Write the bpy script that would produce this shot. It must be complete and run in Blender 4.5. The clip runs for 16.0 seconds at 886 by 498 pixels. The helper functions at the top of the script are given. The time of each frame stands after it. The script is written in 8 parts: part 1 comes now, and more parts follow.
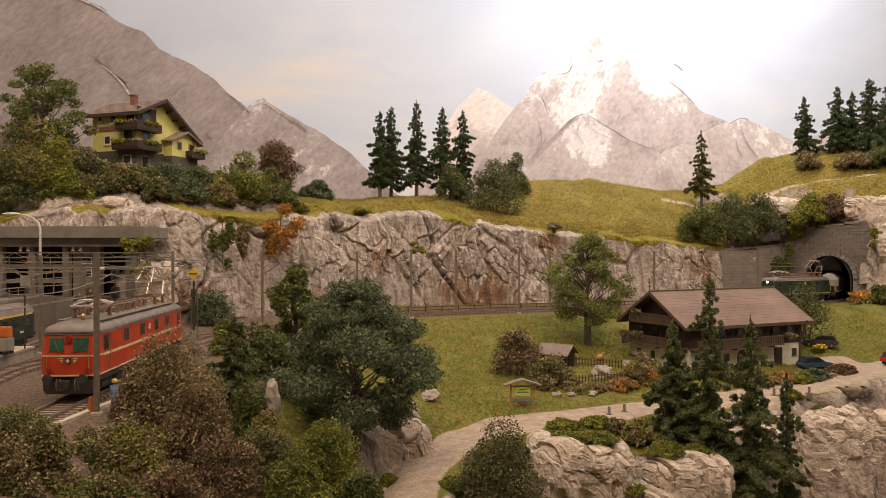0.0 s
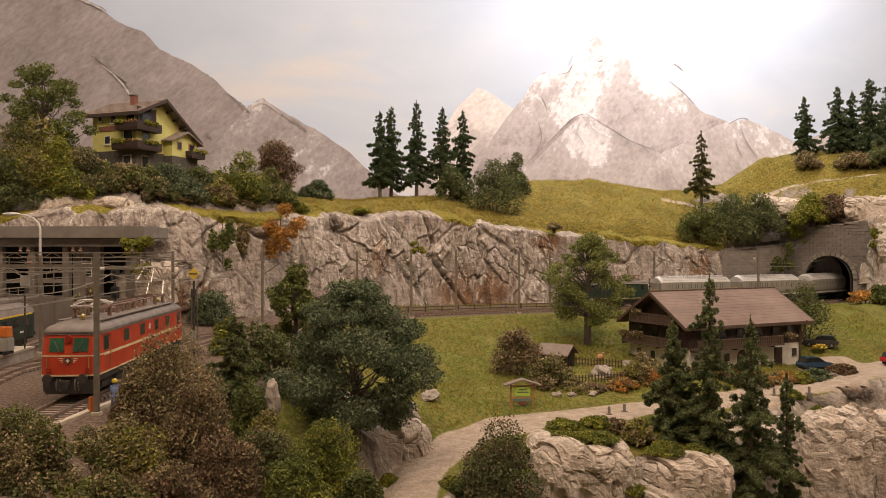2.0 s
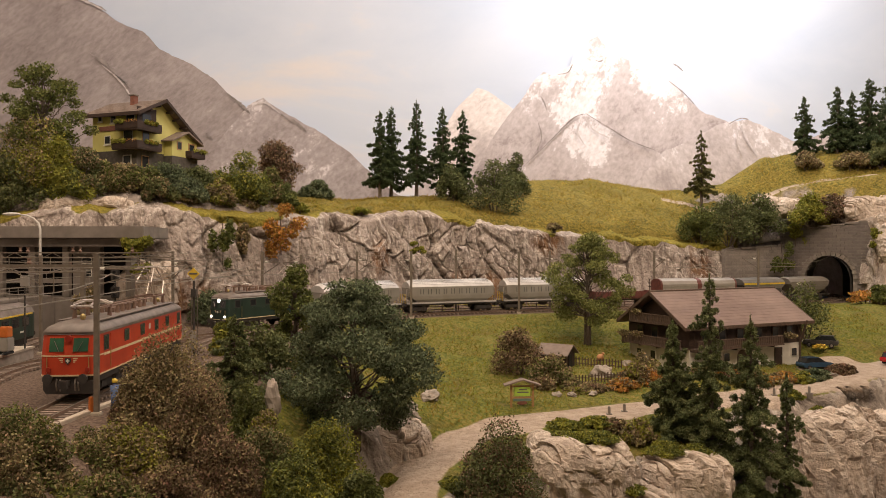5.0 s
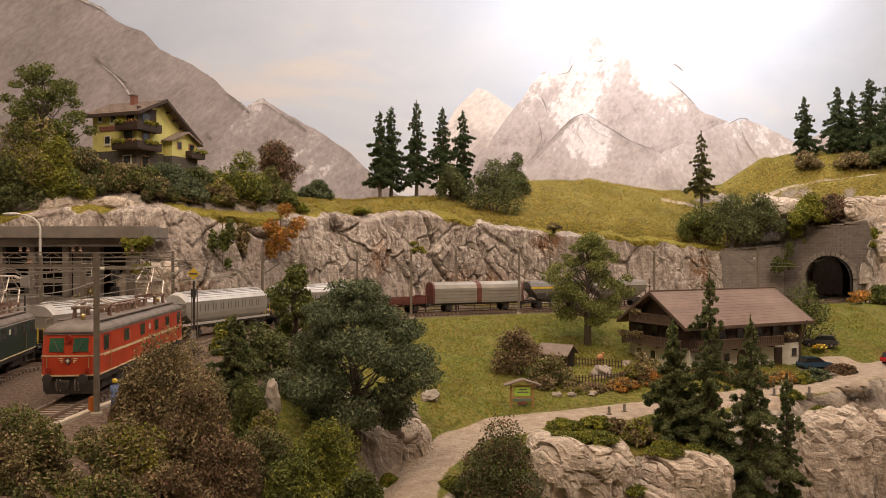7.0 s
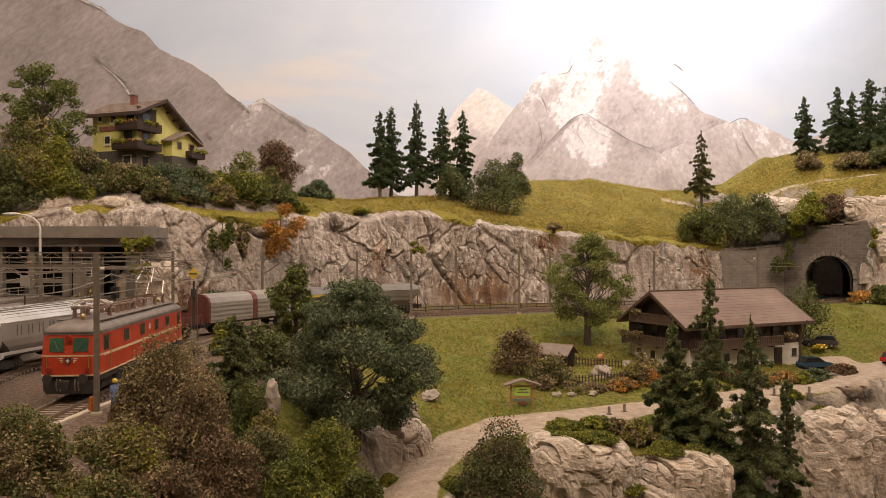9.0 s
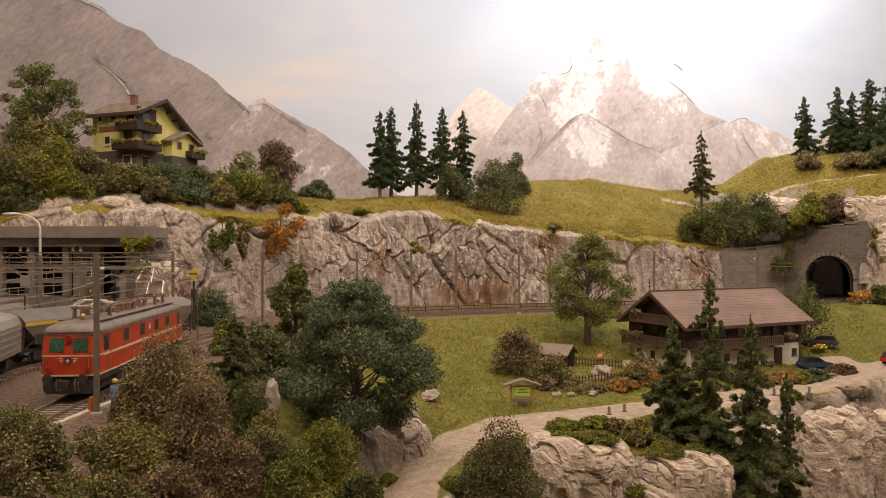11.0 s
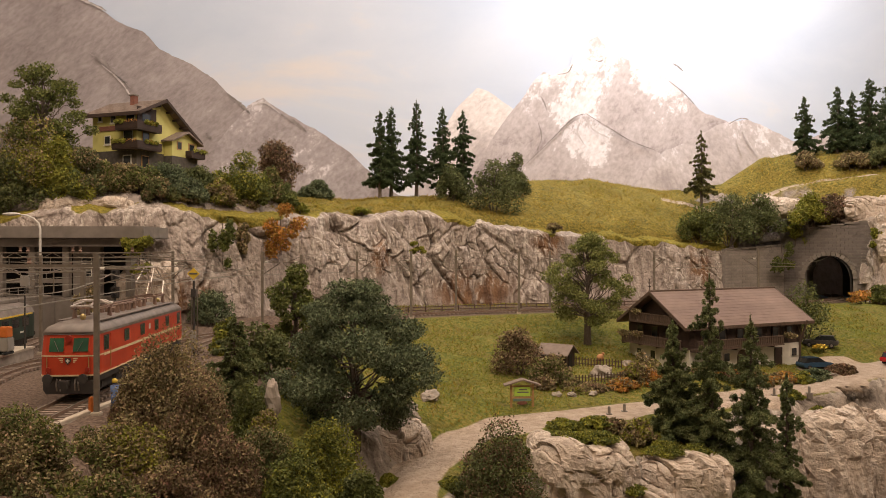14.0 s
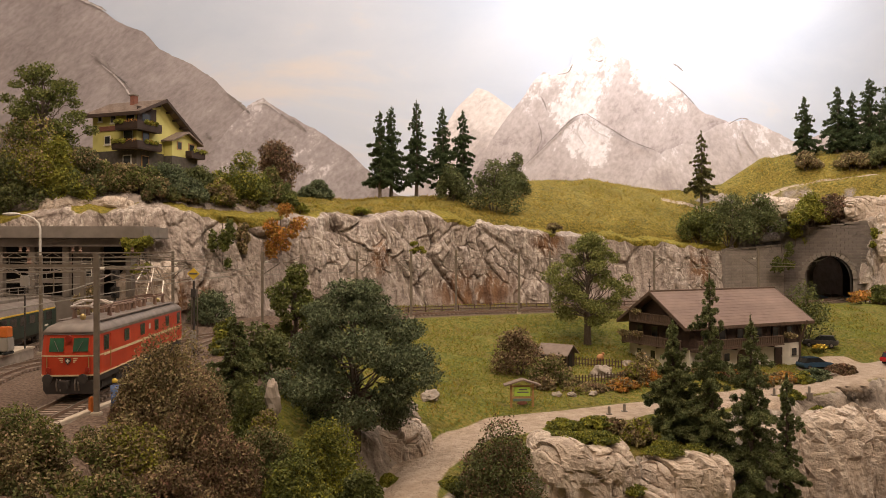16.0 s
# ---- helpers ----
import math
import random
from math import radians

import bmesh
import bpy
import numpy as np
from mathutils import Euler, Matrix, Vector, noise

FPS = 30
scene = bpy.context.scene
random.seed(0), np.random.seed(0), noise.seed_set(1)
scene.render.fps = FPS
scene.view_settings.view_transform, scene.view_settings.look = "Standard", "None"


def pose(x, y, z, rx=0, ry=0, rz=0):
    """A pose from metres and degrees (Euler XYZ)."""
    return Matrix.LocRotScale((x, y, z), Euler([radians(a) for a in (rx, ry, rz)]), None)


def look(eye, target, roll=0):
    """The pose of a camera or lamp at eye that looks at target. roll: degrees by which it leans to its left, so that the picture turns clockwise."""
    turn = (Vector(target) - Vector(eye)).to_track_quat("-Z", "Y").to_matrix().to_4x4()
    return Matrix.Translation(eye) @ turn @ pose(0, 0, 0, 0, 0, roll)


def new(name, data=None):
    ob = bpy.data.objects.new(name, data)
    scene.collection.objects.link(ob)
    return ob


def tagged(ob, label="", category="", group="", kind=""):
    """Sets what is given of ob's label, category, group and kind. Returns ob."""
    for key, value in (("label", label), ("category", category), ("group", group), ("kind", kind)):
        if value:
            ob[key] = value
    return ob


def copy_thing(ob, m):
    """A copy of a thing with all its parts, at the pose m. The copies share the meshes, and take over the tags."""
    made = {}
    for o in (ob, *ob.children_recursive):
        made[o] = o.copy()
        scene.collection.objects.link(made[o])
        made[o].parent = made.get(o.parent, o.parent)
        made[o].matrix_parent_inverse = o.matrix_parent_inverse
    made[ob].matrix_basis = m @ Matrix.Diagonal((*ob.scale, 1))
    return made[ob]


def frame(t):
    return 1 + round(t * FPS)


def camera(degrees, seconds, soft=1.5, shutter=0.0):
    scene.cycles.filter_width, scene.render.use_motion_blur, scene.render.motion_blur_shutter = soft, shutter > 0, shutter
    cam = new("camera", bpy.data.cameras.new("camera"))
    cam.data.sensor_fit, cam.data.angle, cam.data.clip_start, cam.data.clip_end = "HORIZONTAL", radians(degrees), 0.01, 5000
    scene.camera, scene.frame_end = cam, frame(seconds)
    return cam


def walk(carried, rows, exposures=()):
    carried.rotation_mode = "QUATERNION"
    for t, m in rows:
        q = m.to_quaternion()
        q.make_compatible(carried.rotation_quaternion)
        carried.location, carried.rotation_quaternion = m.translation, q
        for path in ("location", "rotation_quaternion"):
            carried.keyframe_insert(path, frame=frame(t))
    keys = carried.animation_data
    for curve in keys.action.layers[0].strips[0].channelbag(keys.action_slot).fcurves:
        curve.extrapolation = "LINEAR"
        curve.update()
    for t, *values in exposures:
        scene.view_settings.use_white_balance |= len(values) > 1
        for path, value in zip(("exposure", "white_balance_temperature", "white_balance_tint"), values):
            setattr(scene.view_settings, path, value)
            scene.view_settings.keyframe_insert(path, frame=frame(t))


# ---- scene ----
# Everything below is laid out in full-size metres of the modelled landscape and scaled by K (a 1:87 model railway).
K = 1 / 87.0
EYE_Z = 8.64

cam = camera(60.0, 16.0, soft=0.8)
STAND = pose(0, 0, EYE_Z * K, 90, 0, 0)
walk(cam, [(0.0, STAND), (16.0, STAND)])

# ---- light: a closed exhibition room with ceiling lights above the layout ----
world = bpy.data.worlds.new("room_world")
scene.world = world
world.use_nodes = True
world.node_tree.nodes["Background"].inputs[0].default_value = (1.0, 0.9, 0.82, 1)
world.node_tree.nodes["Background"].inputs[1].default_value = 0.035
scene.view_settings.exposure = 0.0


def ceiling_lamp(x, y, z, sx, sy, watts, colour, aim):
    data = bpy.data.lights.new("ceiling_light", "AREA")
    data.shape, data.size, data.size_y, data.energy, data.color = "RECTANGLE", sx, sy, watts, colour
    ob = new("ceiling_light", data)
    ob.matrix_world = look((x, y, z), aim)
    return ob


ceiling_lamp(0.1, -0.05, 1.40, 2.2, 0.4, 31.0, (1.0, 0.80, 0.63), (0.0, 1.15, 0.05))
ceiling_lamp(-0.02, 0.85, 1.42, 2.2, 0.3, 14.5, (1.0, 0.84, 0.70), (0.0, 1.25, 0.0))
ceiling_lamp(0.62, 1.66, 1.10, 0.6, 0.2, 9.0, (1.0, 0.94, 0.91), (0.5, 1.98, 0.35))
ceiling_lamp(-0.55, 1.55, 1.35, 0.9, 0.2, 1.3, (1.0, 0.94, 0.91), (-0.5, 2.0, 0.45))


# ---- materials ----
def mat(name, c1, c2=None, rough=0.7, metal=0.0, scale=3.0, detail=6.0, bump=0.0, c3=None, scale3=0.3, amount3=0.5,
        island=0.0, obj_rand=0.0, emit=0.0, stretch=(1, 1, 1), spec=0.5, sharp=(0.35, 0.65), island_hue=0.0, translucent=0.0):
    """Noise-mixed procedural surface; scales are per full-size metre."""
    m = bpy.data.materials.new(name)
    m.use_nodes = True
    nt = m.node_tree
    n, l = nt.nodes, nt.links
    bsdf = n["Principled BSDF"]
    bsdf.inputs["Roughness"].default_value = rough
    bsdf.inputs["Metallic"].default_value = metal
    bsdf.inputs["Specular IOR Level"].default_value = spec
    tc = n.new("ShaderNodeTexCoord")
    mp = n.new("ShaderNodeMapping")
    mp.inputs["Scale"].default_value = tuple(87.0 * s for s in stretch)
    l.new(tc.outputs["Object"], mp.inputs["Vector"])
    c2 = c2 or tuple(v * 0.82 for v in c1)
    nz = n.new("ShaderNodeTexNoise")
    nz.inputs["Scale"].default_value, nz.inputs["Detail"].default_value = scale, detail
    l.new(mp.outputs["Vector"], nz.inputs["Vector"])
    rp = n.new("ShaderNodeValToRGB")
    rp.color_ramp.elements[0].position, rp.color_ramp.elements[1].position = sharp
    rp.color_ramp.elements[0].color, rp.color_ramp.elements[1].color = (*c1, 1), (*c2, 1)
    l.new(nz.outputs["Fac"], rp.inputs["Fac"])
    col = rp.outputs["Color"]
    if c3:
        n3 = n.new("ShaderNodeTexNoise")
        n3.inputs["Scale"].default_value, n3.inputs["Detail"].default_value = scale3, 5.0
        l.new(mp.outputs["Vector"], n3.inputs["Vector"])
        r3 = n.new("ShaderNodeValToRGB")
        r3.color_ramp.elements[0].position, r3.color_ramp.elements[1].position = 0.45, 0.65
        r3.color_ramp.elements[1].color = (amount3, amount3, amount3, 1)
        l.new(n3.outputs["Fac"], r3.inputs["Fac"])
        mx = n.new("ShaderNodeMixRGB")
        l.new(r3.outputs["Color"], mx.inputs["Fac"])
        l.new(col, mx.inputs["Color1"])
        mx.inputs["Color2"].default_value = (*c3, 1)
        col = mx.outputs["Color"]
    if island or obj_rand:
        if island:
            src = n.new("ShaderNodeNewGeometry").outputs["Random Per Island"]
        else:
            src = n.new("ShaderNodeObjectInfo").outputs["Random"]
        amt = island or obj_rand
        mr = n.new("ShaderNodeMapRange")
        mr.inputs["To Min"].default_value, mr.inputs["To Max"].default_value = 1 - amt, 1 + amt
        l.new(src, mr.inputs["Value"])
        hs = n.new("ShaderNodeHueSaturation")
        l.new(col, hs.inputs["Color"])
        l.new(mr.outputs["Result"], hs.inputs["Value"])
        if island_hue:
            mh = n.new("ShaderNodeMapRange")
            mh.inputs["To Min"].default_value, mh.inputs["To Max"].default_value = 0.5 - island_hue, 0.5 + island_hue * 0.4
            ml = n.new("ShaderNodeMath")
            ml.operation = "FRACT"
            mm = n.new("ShaderNodeMath")
            mm.operation = "MULTIPLY"
            mm.inputs[1].default_value = 37.7
            l.new(src, mm.inputs[0])
            l.new(mm.outputs[0], ml.inputs[0])
            l.new(ml.outputs[0], mh.inputs["Value"])
            l.new(mh.outputs["Result"], hs.inputs["Hue"])
        col = hs.outputs["Color"]
    l.new(col, bsdf.inputs["Base Color"])
    if bump:
        bp = n.new("ShaderNodeBump")
        bp.inputs["Strength"].default_value, bp.inputs["Distance"].default_value = bump, 0.12 * K
        l.new(nz.outputs["Fac"], bp.inputs["Height"])
        l.new(bp.outputs["Normal"], bsdf.inputs["Normal"])
    if translucent:
        tr = n.new("ShaderNodeBsdfTranslucent")
        l.new(col, tr.inputs["Color"])
        ms = n.new("ShaderNodeMixShader")
        ms.inputs["Fac"].default_value = translucent
        l.new(bsdf.outputs[0], ms.inputs[1])
        l.new(tr.outputs[0], ms.inputs[2])
        l.new(ms.outputs[0], n["Material Output"].inputs["Surface"])
    if emit:
        bsdf.inputs["Emission Color"].default_value = (*c1, 1)
        bsdf.inputs["Emission Strength"].default_value = emit
    return m


M_RED = mat("red_loco_paint", (0.54, 0.062, 0.020), (0.46, 0.050, 0.017), rough=0.42, scale=1.2, c3=(0.34, 0.035, 0.018), scale3=0.5, amount3=0.35)
M_GREEN = mat("green_loco_paint", (0.018, 0.04, 0.028), (0.014, 0.03, 0.022), rough=0.4, scale=1.2)
M_ROOFGREY = mat("loco_roof_grey", (0.215, 0.175, 0.148), (0.145, 0.115, 0.095), rough=0.55, scale=1.5)
M_FRAME = mat("running_gear_dark", (0.035, 0.030, 0.027), (0.055, 0.045, 0.038), rough=0.7, scale=4)
M_STEEL = mat("worn_steel", (0.33, 0.30, 0.27), (0.24, 0.20, 0.17), rough=0.4, metal=0.8, scale=6)
M_WHITE = mat("white_paint", (0.72, 0.68, 0.60), (0.62, 0.58, 0.5), rough=0.6, scale=2)
M_CREAM = mat("cream_line", (0.72, 0.58, 0.34), rough=0.5)
M_CABGREEN = mat("green_cab_interior", (0.05, 0.15, 0.08), (0.025, 0.05, 0.035), rough=0.12, scale=0.9)
M_SIDEGLASS = mat("dull_side_window", (0.075, 0.095, 0.07), (0.035, 0.045, 0.035), rough=0.15, scale=0.9)
M_GLASSDARK = mat("dark_window_glass", (0.02, 0.022, 0.024), (0.03, 0.03, 0.03), rough=0.12, scale=1)
M_LAMPON = mat("lit_headlight", (1.0, 0.93, 0.82), emit=2.5)
M_LAMPRED = mat("red_lamp_housing", (0.36, 0.035, 0.018), rough=0.4)
M_BRASS = mat("brass_fitting", (0.55, 0.42, 0.18), rough=0.35, metal=0.7, scale=5)
M_PANTO = mat("pantograph_silver", (0.70, 0.62, 0.55), (0.5, 0.42, 0.36), rough=0.35, metal=0.45, scale=4)
M_RUST = mat("rusty_roof_gear", (0.17, 0.10, 0.075), (0.26, 0.17, 0.12), rough=0.7, scale=4)
M_HOPPER = mat("hopper_grey", (0.30, 0.275, 0.24), (0.25, 0.23, 0.20), rough=0.5, scale=0.8, c3=(0.28, 0.24, 0.20), scale3=0.35, amount3=0.4)
M_HOPPERROOF = mat("ribbed_aluminium_roof", (0.56, 0.525, 0.49), (0.46, 0.43, 0.40), rough=0.42, metal=0.2, scale=0.8)
M_LETTER = mat("dark_lettering", (0.13, 0.125, 0.11), rough=0.6)
M_BROWN = mat("freight_brown", (0.15, 0.045, 0.034), (0.11, 0.036, 0.028), rough=0.6, scale=1.5)
M_SILVER = mat("silver_sliding_wall", (0.36, 0.32, 0.28), (0.28, 0.25, 0.22), rough=0.45, metal=0.2, scale=0.7)
M_YELLOW = mat("yellow_paint", (0.72, 0.50, 0.045), (0.62, 0.42, 0.04), rough=0.5)
M_DGREY = mat("dark_wagon_grey", (0.16, 0.145, 0.125), (0.12, 0.108, 0.095), rough=0.55, scale=0.8)
M_LOAD = mat("gravel_load", (0.42, 0.36, 0.30), (0.25, 0.21, 0.18), rough=0.9, scale=6, bump=0.6)
M_MAST = mat("weathered_mast_steel", (0.19, 0.155, 0.115), (0.145, 0.115, 0.085), rough=0.7, scale=3)
M_LIGHTMAST = mat("pale_lamp_pole", (0.62, 0.58, 0.52), rough=0.5)
M_WIRE = mat("oxidised_wire", (0.27, 0.235, 0.19), rough=0.5)
M_RAIL = mat("rail_brown", (0.21, 0.14, 0.10), (0.28, 0.20, 0.145), rough=0.5, metal=0.4, scale=3)
M_RAILTOP = mat("rail_head", (0.42, 0.36, 0.30), rough=0.35, metal=0.8)
M_SLEEPER = mat("sleeper_wood", (0.20, 0.145, 0.11), (0.27, 0.20, 0.155), rough=0.85, scale=4, obj_rand=0.2)
M_CONC = mat("weathered_concrete", (0.235, 0.20, 0.168), (0.175, 0.148, 0.122), rough=0.9, scale=0.9, bump=0.25, c3=(0.18, 0.15, 0.125), scale3=0.25, amount3=0.5)
M_CONCPALE = mat("pale_platform_concrete", (0.50, 0.42, 0.33), (0.42, 0.35, 0.27), rough=0.9, scale=1.5, bump=0.2)
M_STONE = mat("grey_stone_block", (0.205, 0.17, 0.147), (0.16, 0.134, 0.116), rough=0.9, scale=2.0, bump=0.3, obj_rand=0.13, c3=(0.17, 0.14, 0.12), scale3=0.15, amount3=0.6)
M_STONEPALE = mat("pale_stone_block", (0.34, 0.29, 0.25), (0.27, 0.23, 0.20), rough=0.9, scale=2.0, bump=0.3, obj_rand=0.13, c3=(0.23, 0.19, 0.165), scale3=0.2, amount3=0.6)
M_JOINT = mat("mortar_grey", (0.27, 0.235, 0.205), (0.21, 0.18, 0.155), rough=0.95, scale=2)
# near-black colour standing in for the shade inside openings
M_DARK = mat("painted_void_shade", (0.02, 0.018, 0.016), rough=0.9)
M_WOODDARK = mat("dark_stained_timber", (0.050, 0.026, 0.016), (0.033, 0.018, 0.012), rough=0.75, scale=2, stretch=(1, 1, 6), bump=0.2)
M_WOODMID = mat("brown_fence_timber", (0.115, 0.072, 0.048), (0.078, 0.050, 0.034), rough=0.85, scale=3, bump=0.2)
M_WOODWARM = mat("warm_pine_timber", (0.42, 0.235, 0.09), (0.33, 0.18, 0.07), rough=0.65, scale=3)
M_CHALETROOF = mat("brown_chalet_roof", (0.195, 0.130, 0.102), (0.165, 0.108, 0.085), rough=0.8, scale=1.2, bump=0.2, obj_rand=0.06, c3=(0.27, 0.19, 0.15), scale3=0.12, amount3=0.6)
M_HOUSEROOF = mat("grey_brown_house_roof", (0.22, 0.165, 0.13), (0.17, 0.125, 0.10), rough=0.8, scale=2, obj_rand=0.08)
M_HOUSEYELLOW = mat("yellow_render", (0.60, 0.55, 0.19), (0.54, 0.49, 0.16), rough=0.85, scale=0.6, bump=0.1)
M_WHITEWASH = mat("whitewashed_wall", (0.72, 0.67, 0.58), (0.60, 0.55, 0.47), rough=0.9, scale=0.9, bump=0.2)
M_BASESTONE = mat("grey_stone_base", (0.10, 0.085, 0.072), (0.065, 0.055, 0.047), rough=0.9, scale=2, bump=0.4)
M_BRICK = mat("chimney_brick", (0.22, 0.085, 0.055), (0.16, 0.065, 0.045), rough=0.85, scale=4)
M_SIGNGREEN = mat("lime_sign_board", (0.42, 0.60, 0.08), (0.38, 0.55, 0.07), rough=0.5)
M_BLUE = mat("blue_car_paint", (0.035, 0.075, 0.13), (0.03, 0.065, 0.11), rough=0.25, scale=1)
M_REDCAR = mat("red_car_paint", (0.42, 0.02, 0.02), rough=0.25)
M_TYRE = mat("tyre_rubber", (0.018, 0.018, 0.018), rough=0.8)
M_ORANGE = mat("orange_plastic", (0.62, 0.17, 0.03), rough=0.5)
M_WORKBLUE = mat("blue_figure_paint", (0.10, 0.15, 0.28), rough=0.7)
M_COW = mat("cow_tan", (0.42, 0.20, 0.08), (0.35, 0.16, 0.06), rough=0.8)
M_BARK = mat("bark_brown", (0.085, 0.062, 0.045), (0.12, 0.09, 0.066), rough=0.9, scale=5, bump=0.5)
M_BARKPALE = mat("pale_bark", (0.24, 0.19, 0.14), (0.15, 0.115, 0.085), rough=0.9, scale=5, bump=0.5)
M_FLOWERY = mat("yellow_blossom", (0.75, 0.58, 0.08), (0.68, 0.45, 0.05), rough=0.7, island=0.2)
M_ROCKSTONE = mat("pale_field_stone", (0.37, 0.31, 0.255), (0.24, 0.20, 0.16), rough=0.9, scale=1.2, bump=0.6)
M_ROOM = mat("room_wall_paint", (0.55, 0.50, 0.45), (0.5, 0.46, 0.41), rough=0.9, scale=0.05)
M_FLOOR = mat("room_floor", (0.18, 0.15, 0.13), (0.14, 0.12, 0.10), rough=0.8, scale=0.05)
M_PLINTH = mat("layout_fascia", (0.10, 0.075, 0.055), (0.08, 0.06, 0.045), rough=0.6, scale=0.2)


def leaf(name, c1, c2, hue=0.025, val=0.45, tr=0.25):
    return mat(name, c1, c2, rough=0.75, scale=0.9, detail=3, island=val, island_hue=hue, translucent=tr, spec=0.2)


L_DARK = leaf("leaf_dark_green", (0.105, 0.125, 0.050), (0.150, 0.165, 0.064), val=0.5)
L_BLUE = leaf("leaf_blue_green", (0.105, 0.135, 0.072), (0.16, 0.185, 0.098), val=0.6)
L_MID = leaf("leaf_mid_green", (0.165, 0.185, 0.050), (0.105, 0.125, 0.038), val=0.55)
L_LEAFY = leaf("leaf_fresh_green", (0.25, 0.27, 0.082), (0.16, 0.18, 0.056), val=0.5)
L_LIME = leaf("leaf_yellow_green", (0.31, 0.305, 0.045), (0.19, 0.205, 0.04), val=0.5)
L_OLIVE = leaf("leaf_olive_brown", (0.33, 0.275, 0.13), (0.20, 0.165, 0.08), hue=0.045, val=0.65)
L_BROWN = leaf("leaf_autumn_brown", (0.225, 0.150, 0.085), (0.15, 0.115, 0.062), hue=0.04, val=0.65)
L_RUST = leaf("leaf_rust_orange", (0.52, 0.29, 0.06), (0.34, 0.19, 0.045), hue=0.03)
L_PINE = leaf("needle_green", (0.125, 0.155, 0.064), (0.185, 0.205, 0.084), hue=0.025, val=0.55, tr=0.25)
L_OLIVEPINE = leaf("needle_olive_green", (0.17, 0.165, 0.055), (0.115, 0.115, 0.042), hue=0.03, val=0.5, tr=0.2)
L_PINEFAR = leaf("needle_dark_green", (0.055, 0.080, 0.034), (0.082, 0.110, 0.045), hue=0.015, val=0.45, tr=0.15)
L_GRASSY = leaf("grass_blade_yellow", (0.40, 0.30, 0.060), (0.30, 0.235, 0.050), hue=0.02, val=0.25, tr=0.55)
L_GRASSG = leaf("grass_blade_green", (0.29, 0.29, 0.050), (0.205, 0.225, 0.042), hue=0.02, val=0.25, tr=0.55)


def ground_mat(name, ga, gb, gc, rock_a, rock_b, rock_c):
    """Grass, rock, gravel and path, chosen by the attributes rock, ballast and path of the sheet."""
    m = bpy.data.materials.new(name)
    m.use_nodes = True
    nt = m.node_tree
    n, l = nt.nodes, nt.links
    b = n["Principled BSDF"]
    b.inputs["Roughness"].default_value = 0.92
    b.inputs["Specular IOR Level"].default_value = 0.2
    tc = n.new("ShaderNodeTexCoord")
    mp = n.new("ShaderNodeMapping")
    mp.inputs["Scale"].default_value = (87, 87, 87)
    l.new(tc.outputs["Object"], mp.inputs["Vector"])

    def noise_tex(scale, detail=6.0, dist=0.0, vec=None):
        t = n.new("ShaderNodeTexNoise")
        t.inputs["Scale"].default_value, t.inputs["Detail"].default_value, t.inputs["Distortion"].default_value = scale, detail, dist
        l.new(vec or mp.outputs["Vector"], t.inputs["Vector"])
        return t.outputs["Fac"]

    def rgb(*c):
        q = n.new("ShaderNodeRGB")
        q.outputs[0].default_value = (*c, 1)
        return q.outputs[0]

    sv = n.new("ShaderNodeMapping")
    sv.inputs["Scale"].default_value = (87 * 0.9, 87 * 0.9, 87 * 0.11)
    l.new(tc.outputs["Object"], sv.inputs["Vector"])

    def ramp(fac, stops):
        r = n.new("ShaderNodeValToRGB")
        while len(r.color_ramp.elements) < len(stops):
            r.color_ramp.elements.new(0.5)
        for e, (p, c) in zip(r.color_ramp.elements, stops):
            e.position, e.color = p, (*c, 1)
        l.new(fac, r.inputs["Fac"])
        return r.outputs["Color"]

    def mix(fac, a, c):
        x = n.new("ShaderNodeMixRGB")
        l.new(fac, x.inputs["Fac"])
        l.new(a, x.inputs["Color1"])
        l.new(c, x.inputs["Color2"])
        return x.outputs["Color"]

    def attr(nm, rag, scale):
        a = n.new("ShaderNodeAttribute")
        a.attribute_name = nm
        s = n.new("ShaderNodeMath")
        s.operation = "MULTIPLY_ADD"
        l.new(noise_tex(scale, 5.0), s.inputs[0])
        s.inputs[1].default_value = rag
        l.new(a.outputs["Fac"], s.inputs[2])
        r = n.new("ShaderNodeMapRange")
        r.inputs["From Min"].default_value, r.inputs["From Max"].default_value = 0.5 + rag * 0.5 - 0.10, 0.5 + rag * 0.5 + 0.10
        l.new(s.outputs[0], r.inputs["Value"])
        return r.outputs["Result"]

    fine = noise_tex(2.6, 8.0)
    grass = mix(ramp(noise_tex(0.22, 7.0), [(0.38, (0, 0, 0)), (0.62, (1, 1, 1))]), ramp(fine, [(0.38, tuple(v * 0.7 for v in ga)), (0.60, gb)]), ramp(fine, [(0.38, ga), (0.62, tuple(v * 1.12 for v in gc))]))
    grass = mix(ramp(noise_tex(0.33, 9.0, 0.5), [(0.50, (0, 0, 0)), (0.66, (0.75, 0.75, 0.75))]), grass, ramp(fine, [(0.3, tuple(v * 0.55 for v in gc)), (0.7, tuple(v * 0.9 for v in gc))]))
    st = n.new("ShaderNodeMapping")
    st.inputs["Scale"].default_value, st.inputs["Rotation"].default_value = (87 * 1.0, 87 * 1.0, 87 * 0.30), (0.2, 0.35, 0)
    l.new(tc.outputs["Object"], st.inputs["Vector"])
    rock = ramp(noise_tex(0.42, 10.0, 0.8, st.outputs["Vector"]), [(0.30, tuple(v * 0.75 for v in rock_a)), (0.44, rock_a), (0.58, rock_b), (0.72, tuple(v * 0.86 for v in rock_a))])
